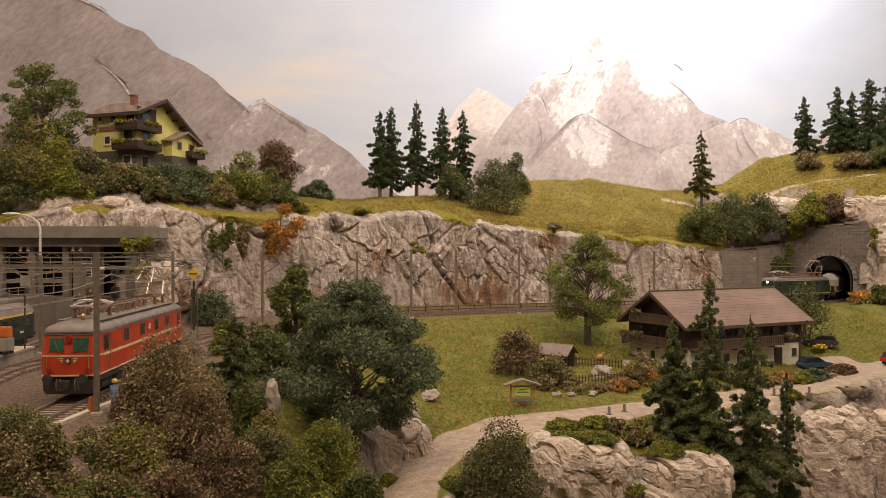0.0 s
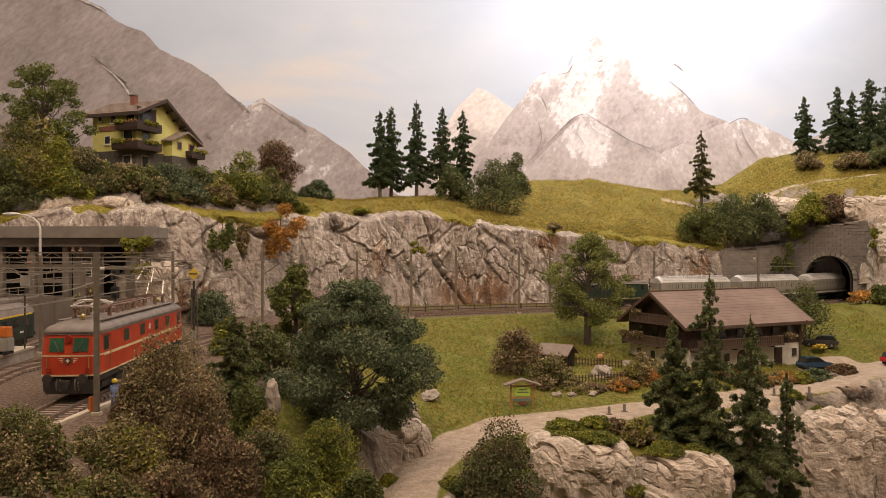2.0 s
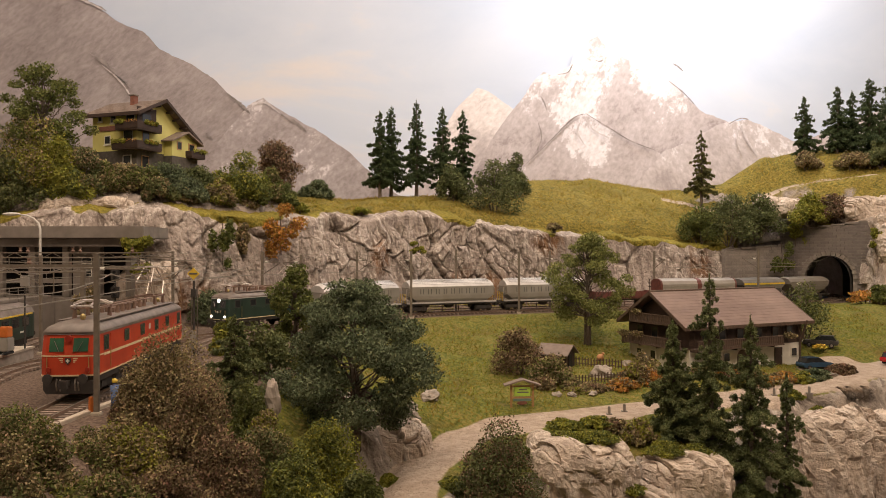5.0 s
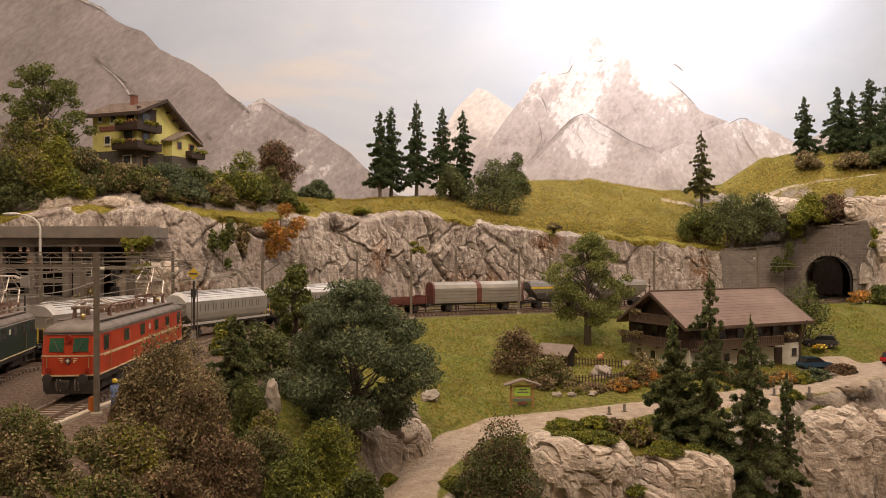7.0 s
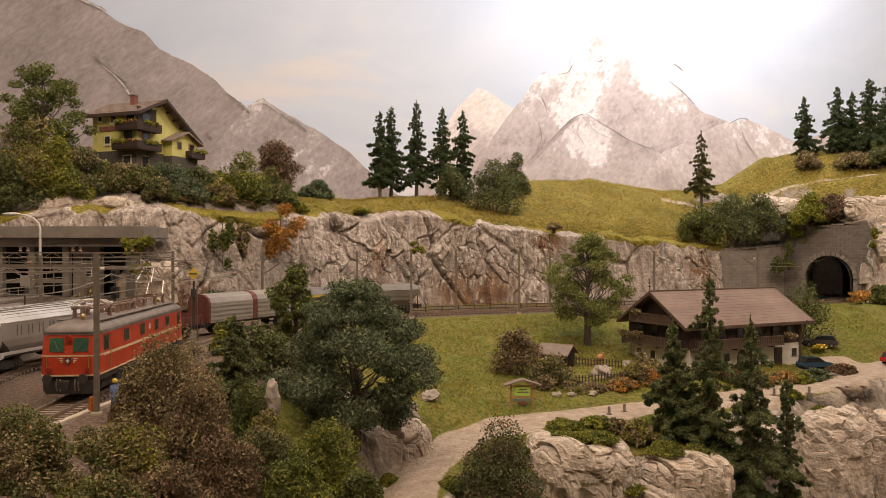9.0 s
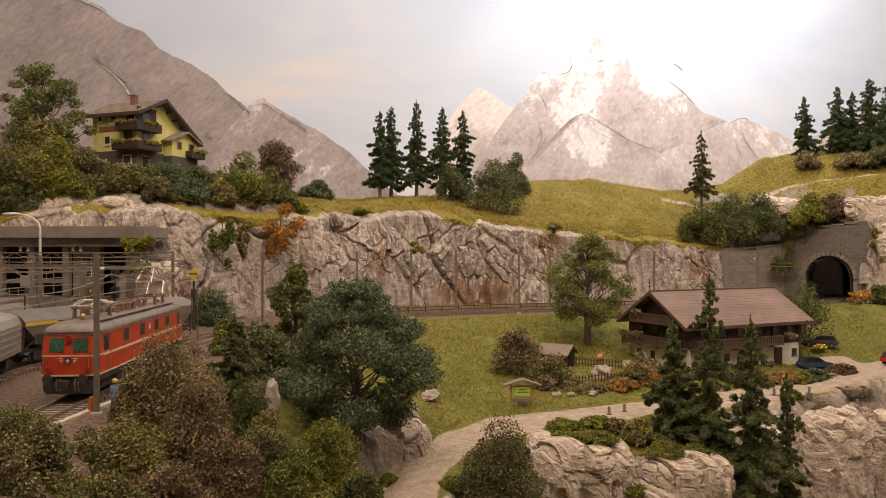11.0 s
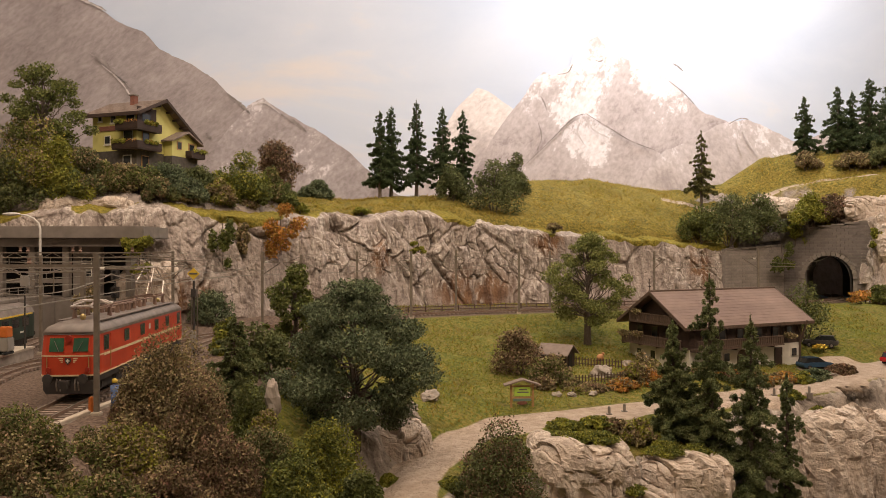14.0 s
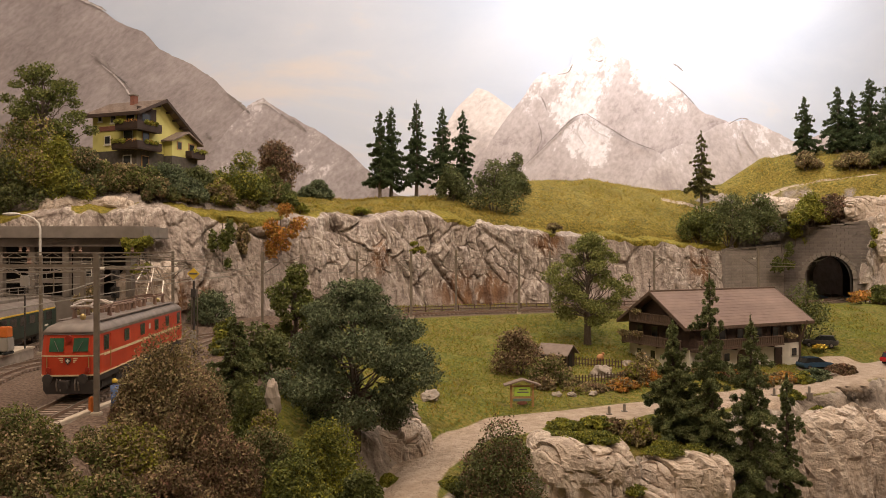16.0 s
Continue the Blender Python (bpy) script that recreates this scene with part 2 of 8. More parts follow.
    rock = mix(ramp(noise_tex(1.5, 9.0, 0.4, st.outputs["Vector"]), [(0.40, (0.55, 0.55, 0.55)), (0.50, (0, 0, 0))]), rock, rgb(*rock_c))
    rock = mix(ramp(noise_tex(0.13, 6.0), [(0.50, (0, 0, 0)), (0.66, (0.6, 0.6, 0.6))]), rock, ramp(fine, [(0.35, (0.20, 0.165, 0.145)), (0.65, (0.30, 0.25, 0.215))]))
    rock = mix(ramp(noise_tex(1.1, 10.0, 0.5, sv.outputs["Vector"]), [(0.60, (0, 0, 0)), (0.67, (0.7, 0.7, 0.7))]), rock, rgb(0.56, 0.49, 0.42))

    def stain(nm, lo, hi, scale):
        q = n.new("ShaderNodeAttribute")
        q.attribute_name = nm
        w = n.new("ShaderNodeMath")
        w.operation = "MULTIPLY"
        l.new(q.outputs["Fac"], w.inputs[0])
        l.new(ramp(noise_tex(scale, 7.0, 0.3, st.outputs["Vector"]), [(lo, (0, 0, 0)), (hi, (1, 1, 1))]), w.inputs[1])
        return w.outputs[0]

    rock = mix(stain("rust", 0.32, 0.52, 0.8), rock, ramp(noise_tex(1.2, 7.0, 0.2, sv.outputs["Vector"]), [(0.38, (0.115, 0.062, 0.038)), (0.60, (0.24, 0.135, 0.075))]))
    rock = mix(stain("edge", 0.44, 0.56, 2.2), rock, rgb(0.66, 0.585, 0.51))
    ballast = ramp(noise_tex(5.0, 3.0), [(0.3, (0.080, 0.052, 0.038)), (0.55, (0.15, 0.105, 0.078)), (0.72, (0.23, 0.17, 0.13))])
    path = ramp(noise_tex(1.1, 7.0), [(0.3, (0.31, 0.235, 0.175)), (0.7, (0.45, 0.355, 0.27))])
    col = mix(attr("rock", 0.5, 0.5), grass, rock)
    col = mix(attr("path", 0.25, 0.8), col, path)
    col = mix(attr("ballast", 0.2, 1.0), col, ballast)
    l.new(col, b.inputs["Base Color"])
    bp = n.new("ShaderNodeBump")
    bp.inputs["Strength"].default_value, bp.inputs["Distance"].default_value = 0.85, 0.26 * K
    ad = n.new("ShaderNodeMath")
    l.new(noise_tex(2.2, 9.0, 0.6), ad.inputs[0])
    l.new(fine, ad.inputs[1])
    l.new(ad.outputs[0], bp.inputs["Height"])
    l.new(bp.outputs["Normal"], b.inputs["Normal"])
    return m


M_GROUND = ground_mat("lower_landscape", (0.105, 0.122, 0.021), (0.170, 0.170, 0.029), (0.205, 0.160, 0.042),
                      (0.33, 0.275, 0.225), (0.42, 0.36, 0.30), (0.13, 0.105, 0.085))
M_HILL = ground_mat("upper_landscape", (0.12, 0.105, 0.022), (0.20, 0.152, 0.027), (0.26, 0.19, 0.040),
                    (0.28, 0.23, 0.195), (0.37, 0.31, 0.265), (0.11, 0.088, 0.075))


# ---- mesh building ----
class Mesh:
    """Collects vertices and faces in full-size metres."""

    def __init__(self):
        self.v, self.f = [], []

    def add(self, verts, faces):
        o = len(self.v)
        self.v += [tuple(p) for p in verts]
        self.f += [tuple(i + o for i in q) for q in faces]
        return self

    def box(self, x0, x1, y0, y1, z0, z1, m=None):
        vs = [Vector((x, y, z)) for x in (x0, x1) for y in (y0, y1) for z in (z0, z1)]
        if m:
            vs = [m @ p for p in vs]
        return self.add(vs, [(0, 1, 3, 2), (4, 6, 7, 5), (0, 4, 5, 1), (2, 3, 7, 6), (0, 2, 6, 4), (1, 5, 7, 3)])

    def tube(self, pts, r, n=6, caps=True):
        pts = [Vector(p) for p in pts]
        rs = r if isinstance(r, (list, tuple)) else [r] * len(pts)
        vs, fs = [], []
        for i, p in enumerate(pts):
            d = (pts[min(i + 1, len(pts) - 1)] - pts[max(i - 1, 0)]).normalized()
            a = d.cross(Vector((0, 0, 1)) if abs(d.z) < 0.9 else Vector((1, 0, 0))).normalized()
            b = d.cross(a)
            for k in range(n):
                w = 2 * math.pi * (k + 0.5) / n
                vs.append(p + (a * math.cos(w) + b * math.sin(w)) * rs[i])
        for i in range(len(pts) - 1):
            for k in range(n):
                fs.append((i * n + k, i * n + (k + 1) % n, (i + 1) * n + (k + 1) % n, (i + 1) * n + k))
        if caps:
            fs.append(tuple(reversed(range(n))))
            fs.append(tuple((len(pts) - 1) * n + k for k in range(n)))
        return self.add(vs, fs)

    def loft(self, sections, close=True, caps=True):
        """Sections: equal-length closed outlines."""
        n = len(sections[0])
        vs = [p for s in sections for p in s]
        fs = []
        for i in range(len(sections) - 1):
            for k in range(n if close else n - 1):
                fs.append((i * n + k, i * n + (k + 1) % n, (i + 1) * n + (k + 1) % n, (i + 1) * n + k))
        if caps:
            fs.append(tuple(reversed(range(n))))
            fs.append(tuple((len(sections) - 1) * n + k for k in range(n)))
        return self.add(vs, fs)

    def extrude(self, outline, axis, a, b):
        """A 2D outline pushed along x, y or z from a to b."""
        def at(u, v, w):
            return {"x": (w, u, v), "y": (u, w, v), "z": (u, v, w)}[axis]
        return self.loft([[at(u, v, a) for u, v in outline], [at(u, v, b) for u, v in outline]])

    def blob(self, c, r, seed=0, rough=0.25, seg=10, rings=7):
        vs, fs = [], []
        rx, ry, rz = r if isinstance(r, (list, tuple)) else (r, r, r)
        for i in range(rings + 1):
            th = math.pi * i / rings
            for k in range(seg):
                ph = 2 * math.pi * k / seg
                d = Vector((math.sin(th) * math.cos(ph), math.sin(th) * math.sin(ph), math.cos(th)))
                q = 1 + rough * noise.noise(d * 1.9 + Vector((seed * 7.3, seed * 3.1, 0)))
                vs.append((c[0] + d.x * rx * q, c[1] + d.y * ry * q, c[2] + d.z * rz * q))
        for i in range(rings):
            for k in range(seg):
                fs.append((i * seg + k, i * seg + (k + 1) % seg, (i + 1) * seg + (k + 1) % seg, (i + 1) * seg + k))
        return self.add(vs, fs)

    def data(self, name, bevel=0.0, smooth=False):
        me = bpy.data.meshes.new(name)
        me.from_pydata([(x * K, y * K, z * K) for x, y, z in self.v], [], self.f)
        bm = bmesh.new()
        bm.from_mesh(me)
        bmesh.ops.remove_doubles(bm, verts=bm.verts, dist=1e-7)
        bmesh.ops.recalc_face_normals(bm, faces=bm.faces)
        if bevel:
            bmesh.ops.bevel(bm, geom=[e for e in bm.edges if len(e.link_faces) == 2 and e.calc_face_angle(0) > 0.5], offset=bevel * K, segments=2, affect="EDGES", clamp_overlap=True)
        if smooth:
            for f in bm.faces:
                f.smooth = True
        bm.to_mesh(me)
        bm.free()
        return me


def thing(name, label, category, x=0, y=0, z=0, turn=0, group="", kind=""):
    ob = new(name)
    ob.empty_display_size = 0.01
    ob.matrix_basis = pose(x * K, y * K, z * K, 0, 0, turn)
    return tagged(ob, label, category, group, kind)


def part(name, mesh, material, parent, label="", bevel=0.0, smooth=False, at=None):
    me = mesh if isinstance(mesh, bpy.types.Mesh) else mesh.data(name, bevel, smooth)
    if not me.materials:
        me.materials.append(material)
    ob = new(name, me)
    ob.parent = parent
    if at is not None:
        ob.matrix_basis = at
    if label:
        tagged(ob, label)
    return ob


def single(name, mesh, material, label, category, bevel=0.0, smooth=False, kind="", group=""):
    me = mesh if isinstance(mesh, bpy.types.Mesh) else mesh.data(name, bevel, smooth)
    me.materials.append(material)
    return tagged(new(name, me), label, category, group, kind)


def at(x, y, z, rx=0, ry=0, rz=0):
    return pose(x * K, y * K, z * K, rx, ry, rz)


def lattice(x, y, z, seed=0):
    h = np.sin(x * 127.1 + y * 311.7 + z * 74.7 + seed * 53.3) * 43758.5453
    return h - np.floor(h)


def vnoise(x, y, z=0.0, seed=0):
    """Value noise on arrays, -1 to 1."""
    x, y, z = np.broadcast_arrays(np.asarray(x, float), np.asarray(y, float), np.asarray(z, float))
    xi, yi, zi = np.floor(x), np.floor(y), np.floor(z)
    fx, fy, fz = x - xi, y - yi, z - zi
    fx, fy, fz = (f * f * (3 - 2 * f) for f in (fx, fy, fz))
    out = 0
    for a in (0, 1):
        for b in (0, 1):
            for c in (0, 1):
                out = out + lattice(xi + a, yi + b, zi + c, seed) * (fx if a else 1 - fx) * (fy if b else 1 - fy) * (fz if c else 1 - fz)
    return out * 2 - 1


def fbm(x, y, z=0.0, octaves=4, seed=0):
    s, a = 0, 1.0
    for o in range(octaves):
        s = s + a * vnoise(x * 2 ** o, y * 2 ** o, z * 2 ** o, seed + o)
        a *= 0.5
    return s


def facets(u, v, seed=0):
    """Angular slabs: a tilted plane in every irregular cell, and the distance to the joint between two cells."""
    iu, iv = np.floor(u), np.floor(v)
    f1, f2, val = np.full(u.shape, 9.0), np.full(u.shape, 9.0), np.zeros(u.shape)
    for a in (-1, 0, 1):
        for b in (-1, 0, 1):
            cu, cv = iu + a, iv + b
            pu, pv = cu + lattice(cu, cv, 1.0, seed), cv + lattice(cu, cv, 2.0, seed)
            d = np.hypot(u - pu, v - pv)
            h = lattice(cu, cv, 3.0, seed) - 0.5 + (u - pu) * (lattice(cu, cv, 4.0, seed) - 0.5) * 1.6 + (v - pv) * (lattice(cu, cv, 5.0, seed) - 0.62) * 1.3
            near = d < f1
            f2 = np.where(near, f1, np.minimum(f2, d))
            val = np.where(near, h, val)
            f1 = np.minimum(f1, d)
    return val, f2 - f1


def ridged(x, y, z=0.0, octaves=4, seed=0):
    s, a = 0, 1.0
    for o in range(octaves):
        s = s + a * (1 - 2 * np.abs(vnoise(x * 2 ** o, y * 2 ** o, z * 2 ** o, seed + o)))
        a *= 0.5
    return s


def grid_object(name, V, nu, nv, material, label, category, attrs=None, kind="structure", smooth=True):
    """A sheet of nu x nv points (array in full-size metres)."""
    me = bpy.data.meshes.new(name)
    i = np.arange((nu - 1) * (nv - 1))
    a = (i // (nv - 1)) * nv + i % (nv - 1)
    quads = np.stack([a, a + nv, a + nv + 1, a + 1], 1)
    me.vertices.add(len(V))
    me.vertices.foreach_set("co", (V * K).astype(np.float32).ravel())
    me.loops.add(quads.size)
    me.loops.foreach_set("vertex_index", quads.ravel().astype(np.int32))
    me.polygons.add(len(quads))
    me.polygons.foreach_set("loop_start", (np.arange(len(quads)) * 4).astype(np.int32))
    me.polygons.foreach_set("loop_total", np.full(len(quads), 4, np.int32))
    me.update()
    me.polygons.foreach_set("use_smooth", np.full(len(quads), smooth, bool))
    for nm, vals in (attrs or {}).items():
        me.attributes.new(nm, "FLOAT", "POINT").data.foreach_set("value", vals.astype(np.float32))
    me.materials.append(material)
    return tagged(new(name, me), label, category, "", kind)


# ---- the lines of the plan ----
def spline(knots, step=1.0):
    """A smooth line through plan points, at even steps."""
    p = [np.array(k, float) for k in knots]
    p = [2 * p[0] - p[1]] + p + [2 * p[-1] - p[-2]]
    out = []
    for i in range(1, len(p) - 2):
        for t in np.linspace(0, 1, 24, endpoint=False):
            out.append(0.5 * (2 * p[i] + (p[i + 1] - p[i - 1]) * t + (2 * p[i - 1] - 5 * p[i] + 4 * p[i + 1] - p[i + 2]) * t * t
                              + (3 * p[i] - p[i - 1] - 3 * p[i + 1] + p[i + 2]) * t ** 3))
    out.append(p[-2])
    out = np.array(out)
    s = np.concatenate([[0], np.cumsum(np.linalg.norm(np.diff(out, axis=0), axis=1))])
    u = np.arange(0, s[-1], step)
    return np.stack([np.interp(u, s, out[:, k]) for k in range(out.shape[1])], 1)


MAIN = spline([(-60, 171), (0, 171), (42, 170.5), (60, 167.5), (71.5, 160), (75, 149.5), (71.5, 139.5), (65.5, 131.5), (58, 127.6), (48.1, 122.95), (36.7, 118.85), (13.4, 111.25), (-4.8, 103.15), (-12.9, 95.1), (-20.2, 85.7), (-24.8, 75.6), (-29.0, 66), (-31.6, 57.5), (-30.0, 48), (-26, 36), (-21, 20), (-16, 4), (-13, -12)], 0.5)
RED = spline([(-21.4, 86.5), (-22.7, 76), (-23.0, 68), (-22.6, 60), (-21.45, 45), (-20.4, 34), (-18, 20), (-14, 8)], 0.5)
SIDE = spline([(-36.8, 84), (-38.2, 79.5), (-38.9, 74), (-37.6, 66), (-36.5, 56), (-34.5, 44), (-31, 28), (-26, 12)], 0.5)
PATH = spline([(-4, 44), (-3.2, 52), (-2.4, 57), (0.2, 62), (4, 66), (9, 69.5), (18, 73), (28, 78), (37, 82), (44, 86), (51, 90.5), (58, 94.5), (72, 98)], 0.5)

TRAIL = spline([(42, 145), (52, 143.5), (60, 144.5), (68, 142), (76, 138), (88, 134)], 0.5)


def near_line(x, y, line):
    """Distance of each point to a line."""
    out = np.full(x.shape, 1e9)
    for q in line[::3]:
        out = np.minimum(out, (x - q[0]) ** 2 + (y - q[1]) ** 2)
    return np.sqrt(out)


LOW = np.array([(-60, 20, -0.5), (-60, 70, -0.4), (-22, 20, -0.6), (-17, 40, -0.8), (-16, 54, -0.7), (-16, 68, -0.8), (-12, 38, -4), (-9.5, 52, -5), (-8, 30, -8), (-2, 40, -10),
                (-2.6, 57, -8.0), (4, 66, -6.9), (18, 73, -6.6), (37, 82, -6.5), (50, 92, -5.4), (8, 77, -6.0), (-3, 82, -4.4), (-6, 66, -5.2), (1, 100, -1.4), (24, 97, -4.2),
                (30, 90, -5.6), (44, 93, -5.5), (60, 108, -1.8), (18, 66, -8.2), (27, 69, -8.6), (16, 55, -12), (38, 72, -16), (50, 76, -17), (2, 48, -10.5)], float)


def tps(d2):
    return d2 * np.log(d2 + 1e-9)


_P, _Z = LOW[:, :2], LOW[:, 2]
_n = len(LOW)
_A = np.zeros((_n + 3, _n + 3))
_A[:_n, :_n] = tps(((_P[:, None] - _P[None]) ** 2).sum(-1)) + np.eye(_n) * 20
_A[:_n, _n:] = np.c_[np.ones(_n), _P]
_A[_n:, :_n] = _A[:_n, _n:].T
_W = np.linalg.solve(_A, np.r_[_Z, 0, 0, 0])


def smooth01(t):
    t = np.clip(t, 0, 1)
    return t * t * (3 - 2 * t)


def low_z(x, y, detail=True):
    """Height of the lower landscape."""
    x, y = np.asarray(x, float), np.asarray(y, float)
    z = sum(_W[i] * tps((x - _P[i, 0]) ** 2 + (y - _P[i, 1]) ** 2) for i in range(_n)) + _W[_n] + _W[_n + 1] * x + _W[_n + 2] * y
    z = np.clip(z, -22, 0.0)
    if detail:
        z = z + 0.30 * fbm(x * 0.16, y * 0.16, 0, 4, 3) + 0.06 * fbm(x * 1.1, y * 1.1, 0, 3, 8)
    dp = near_line(x, y, PATH)
    # the road lies on a ledge, the ground breaks off on its valley side
    zp = np.interp(x, [-5, -3, 0, 4, 18, 37, 50, 70], [-9.5, -8.2, -7.5, -6.9, -6.6, -6.5, -5.5, -4.5])
    z = z + (zp - z) * (1 - smooth01((dp - 2.2) / 2.6))
    rim = np.interp(x, [2, 8, 14, 20, 28, 37, 45, 60], [58, 61, 63, 65.5, 70.5, 76.5, 79.5, 86])
    drop = smooth01((rim - y) / 2.2) * smooth01((x - 4) / 4)
    step = 7.5 + 2.0 * vnoise(x * 0.12, y * 0.12, 0, 5)
    z = z - drop * step * (0.65 + 0.35 * smooth01((x - 26) / 6))
    d = np.minimum(np.minimum(near_line(x, y, MAIN), near_line(x, y, RED)), near_line(x, y, SIDE))
    yard = (x < -24) & (y < 84)
    w = 1 - smooth01((d - 3.4) / 4.0)
    w = np.where(yard, 1.0, w)
    return z + (-0.42 - z) * w


def low1(x, y):
    return float(low_z(np.array([x]), np.array([y]))[0])


CLIFF = spline([(132, 112), (104, 116), (90, 119), (73.5, 127.5), (67, 133.5), (60.5, 138), (50, 134.5), (40, 130), (14, 123.5), (-7, 115), (-20, 104), (-28, 95), (-36, 91.5), (-46, 91), (-60, 90.5), (-80, 90), (-126, 90)], 0.26)
CREST_X = [-95, -60, -48, -36, -26, -16, -6, 6, 16, 30, 42, 48, 56, 64, 72, 90]
CREST_Z = [19.5, 19.8, 19.6, 19.0, 17.3, 17.0, 17.8, 18.4, 21.6, 21.8, 20.4, 20.0, 21.8, 26.6, 28.0, 29.0]
RIM_X = [-80, -56, -48, -42, -34, -26, -20, -8, 2, 9, 18, 32, 42, 50, 60, 76, 92]
RIM_Z = [12.0, 12.8, 14.2, 14.4, 14.2, 13.8, 13.8, 14.6, 14.8, 12.8, 12.2, 11.2, 10.0, 10.0, 12.5, 15.0, 16.0]


def rim_line(x):
    """Plan y of the cliff's line at x."""
    o = np.argsort(CLIFF[:, 0])
    return np.interp(x, CLIFF[o, 0], CLIFF[o, 1])


def hill_z(x, y):
    """Height of the upper landscape, behind the cliff."""
    x, y = np.asarray(x, float), np.asarray(y, float)
    yr = rim_line(x) + 1.8
    zr, zk = np.interp(x, RIM_X, RIM_Z), np.interp(x, CREST_X, CREST_Z)
    yk = np.interp(x, [-80, -45, -20, 10, 40, 70], [104, 108, 126, 143, 150, 152])
    t = (y - yr) / (yk - yr)
    t1 = np.clip(t, 0, 1)
    ledge = smooth01((x - 47) / 8)
    z = zr + (zk - zr) * (t1 ** 0.8 * (1 - ledge) + np.interp(t1, [0, 0.10, 0.28, 0.56, 0.80, 1], [0.0, 0.20, 0.50, 0.56, 0.88, 1]) * ledge)
    z = z - smooth01((t - 1.15) / 1.5) * 6
    return z + 0.28 * fbm(x * 0.14, y * 0.14, 0, 4, 21) + 0.05 * fbm(x * 1.0, y * 1.0, 0, 3, 4)


def hill1(x, y):
    return float(hill_z(np.array([x]), np.array([y]))[0])


def build_ground():
    xs, ys = np.arange(-125, 131, 0.45), np.arange(22, 142, 0.45)
    x, y = (a.ravel() for a in np.meshgrid(xs, ys, indexing="ij"))
    z = low_z(x, y)
    gy, gx = np.gradient(z.reshape(len(xs), len(ys)), 0.45)[::-1]
    slope = np.hypot(gx, gy).ravel()
    rock = smooth01((slope - 0.62) / 0.5) * 0.9 * smooth01((88 - y) / 3)
    # broken rock relief on the steep faces
    r, j = facets(x * 0.30 + z * 0.1, y * 0.16 + z * 0.14, 12)
    r2 = facets(x * 0.9, z * 0.8, 31)[0]
    x2 = x + rock * (0.9 * r + 0.35 * r2) * 0.5
    y2 = y - rock * (2.0 * r + 0.5 * r2 - 0.5 * smooth01(1 - j / 0.1))
    z2 = z + rock * 0.3 * r2
    rock = np.maximum(rock, smooth01((3.0 - np.hypot((x + 7.0) / 1.8, (y - 63) / 2.6)) / 1.5))
    dp = near_line(x, y, PATH)
    path = smooth01((2.7 + 0.5 * vnoise(x * 0.3, y * 0.3) - dp) / 1.2 + 0.5)
    court = np.hypot((x - 48) / 6, (y - 91.5) / 3.6)
    path = np.maximum(path, smooth01((1.1 - court) * 3))
    d = np.minimum(np.minimum(near_line(x, y, MAIN), near_line(x, y, RED)), near_line(x, y, SIDE))
    ballast = smooth01((2.9 - d) / 1.4 + 0.5)
    ballast = np.where(((x < -17.5) & (y < 84)) | ((x < -15.5) & (y >= 80)), 1.0, ballast)
    o = np.argsort(MAIN[:, 0] + 1e3 * (MAIN[:, 1] > 140))
    behind = y > np.interp(x, MAIN[o, 0], MAIN[o, 1])
    ballast = np.where(behind & (d < 13) & (x > -18) & (x < 56), 1.0, ballast)
    grid_object("ground", np.stack([x2, y2, z2], 1), len(xs), len(ys), M_GROUND, "green meadow, gravel road and rocky ledges of the layout", "ground",
                {"rock": rock, "path": path, "ballast": ballast})


def build_hill():
    xs, ts = np.arange(-125, 131, 0.5), np.linspace(0, 1, 110)
    x, t = (a.ravel() for a in np.meshgrid(xs, ts, indexing="ij"))
    y = rim_line(x) + 0.6 + t * (176 - rim_line(x))
    z = hill_z(x, y)
    rk = smooth01((vnoise(x * 0.13, y * 0.3, 0, 40) - 0.62) * 4) * smooth01((x - 44) / 8) * 0.9
    rk = np.maximum(rk, smooth01(1 - (y - rim_line(x) - 0.6) / 2.0) * (0.55 + 0.4 * vnoise(x * 0.3, 0 * x, 0, 9)))
    rk = np.maximum(rk, smooth01((-20 - x) / 4) * smooth01((rim_line(x) + 8 - y) / 3) * 0.85)
    trail = smooth01((0.9 - near_line(x, y, TRAIL)) / 0.5 + 0.5)
    slope_rock = smooth01((x - 49) / 5) * smooth01((rim_line(x) + 8.0 + 2.0 * vnoise(x * 0.3, y * 0.3, 0, 12) - y) / 1.5) * (0.55 + 0.6 * vnoise(x * 0.2, y * 0.35, 0, 14))
    rk = np.maximum(rk, slope_rock)
    z = z + 0.22 * fbm(x * 0.35, y * 0.35, 0, 3, 91) + rk * 0.5 * ridged(x * 0.3, y * 0.3, 0, 4, 17) - 2.4 * smooth01(1 - (y - rim_line(x) - 0.6) / 2.4)
    grid_object("hillside", np.stack([x, y, z], 1), len(xs), len(ts), M_HILL, "yellow-green grassy hillside above the cliff", "hillside",
                {"rock": rk, "path": trail, "ballast": 0 * x})


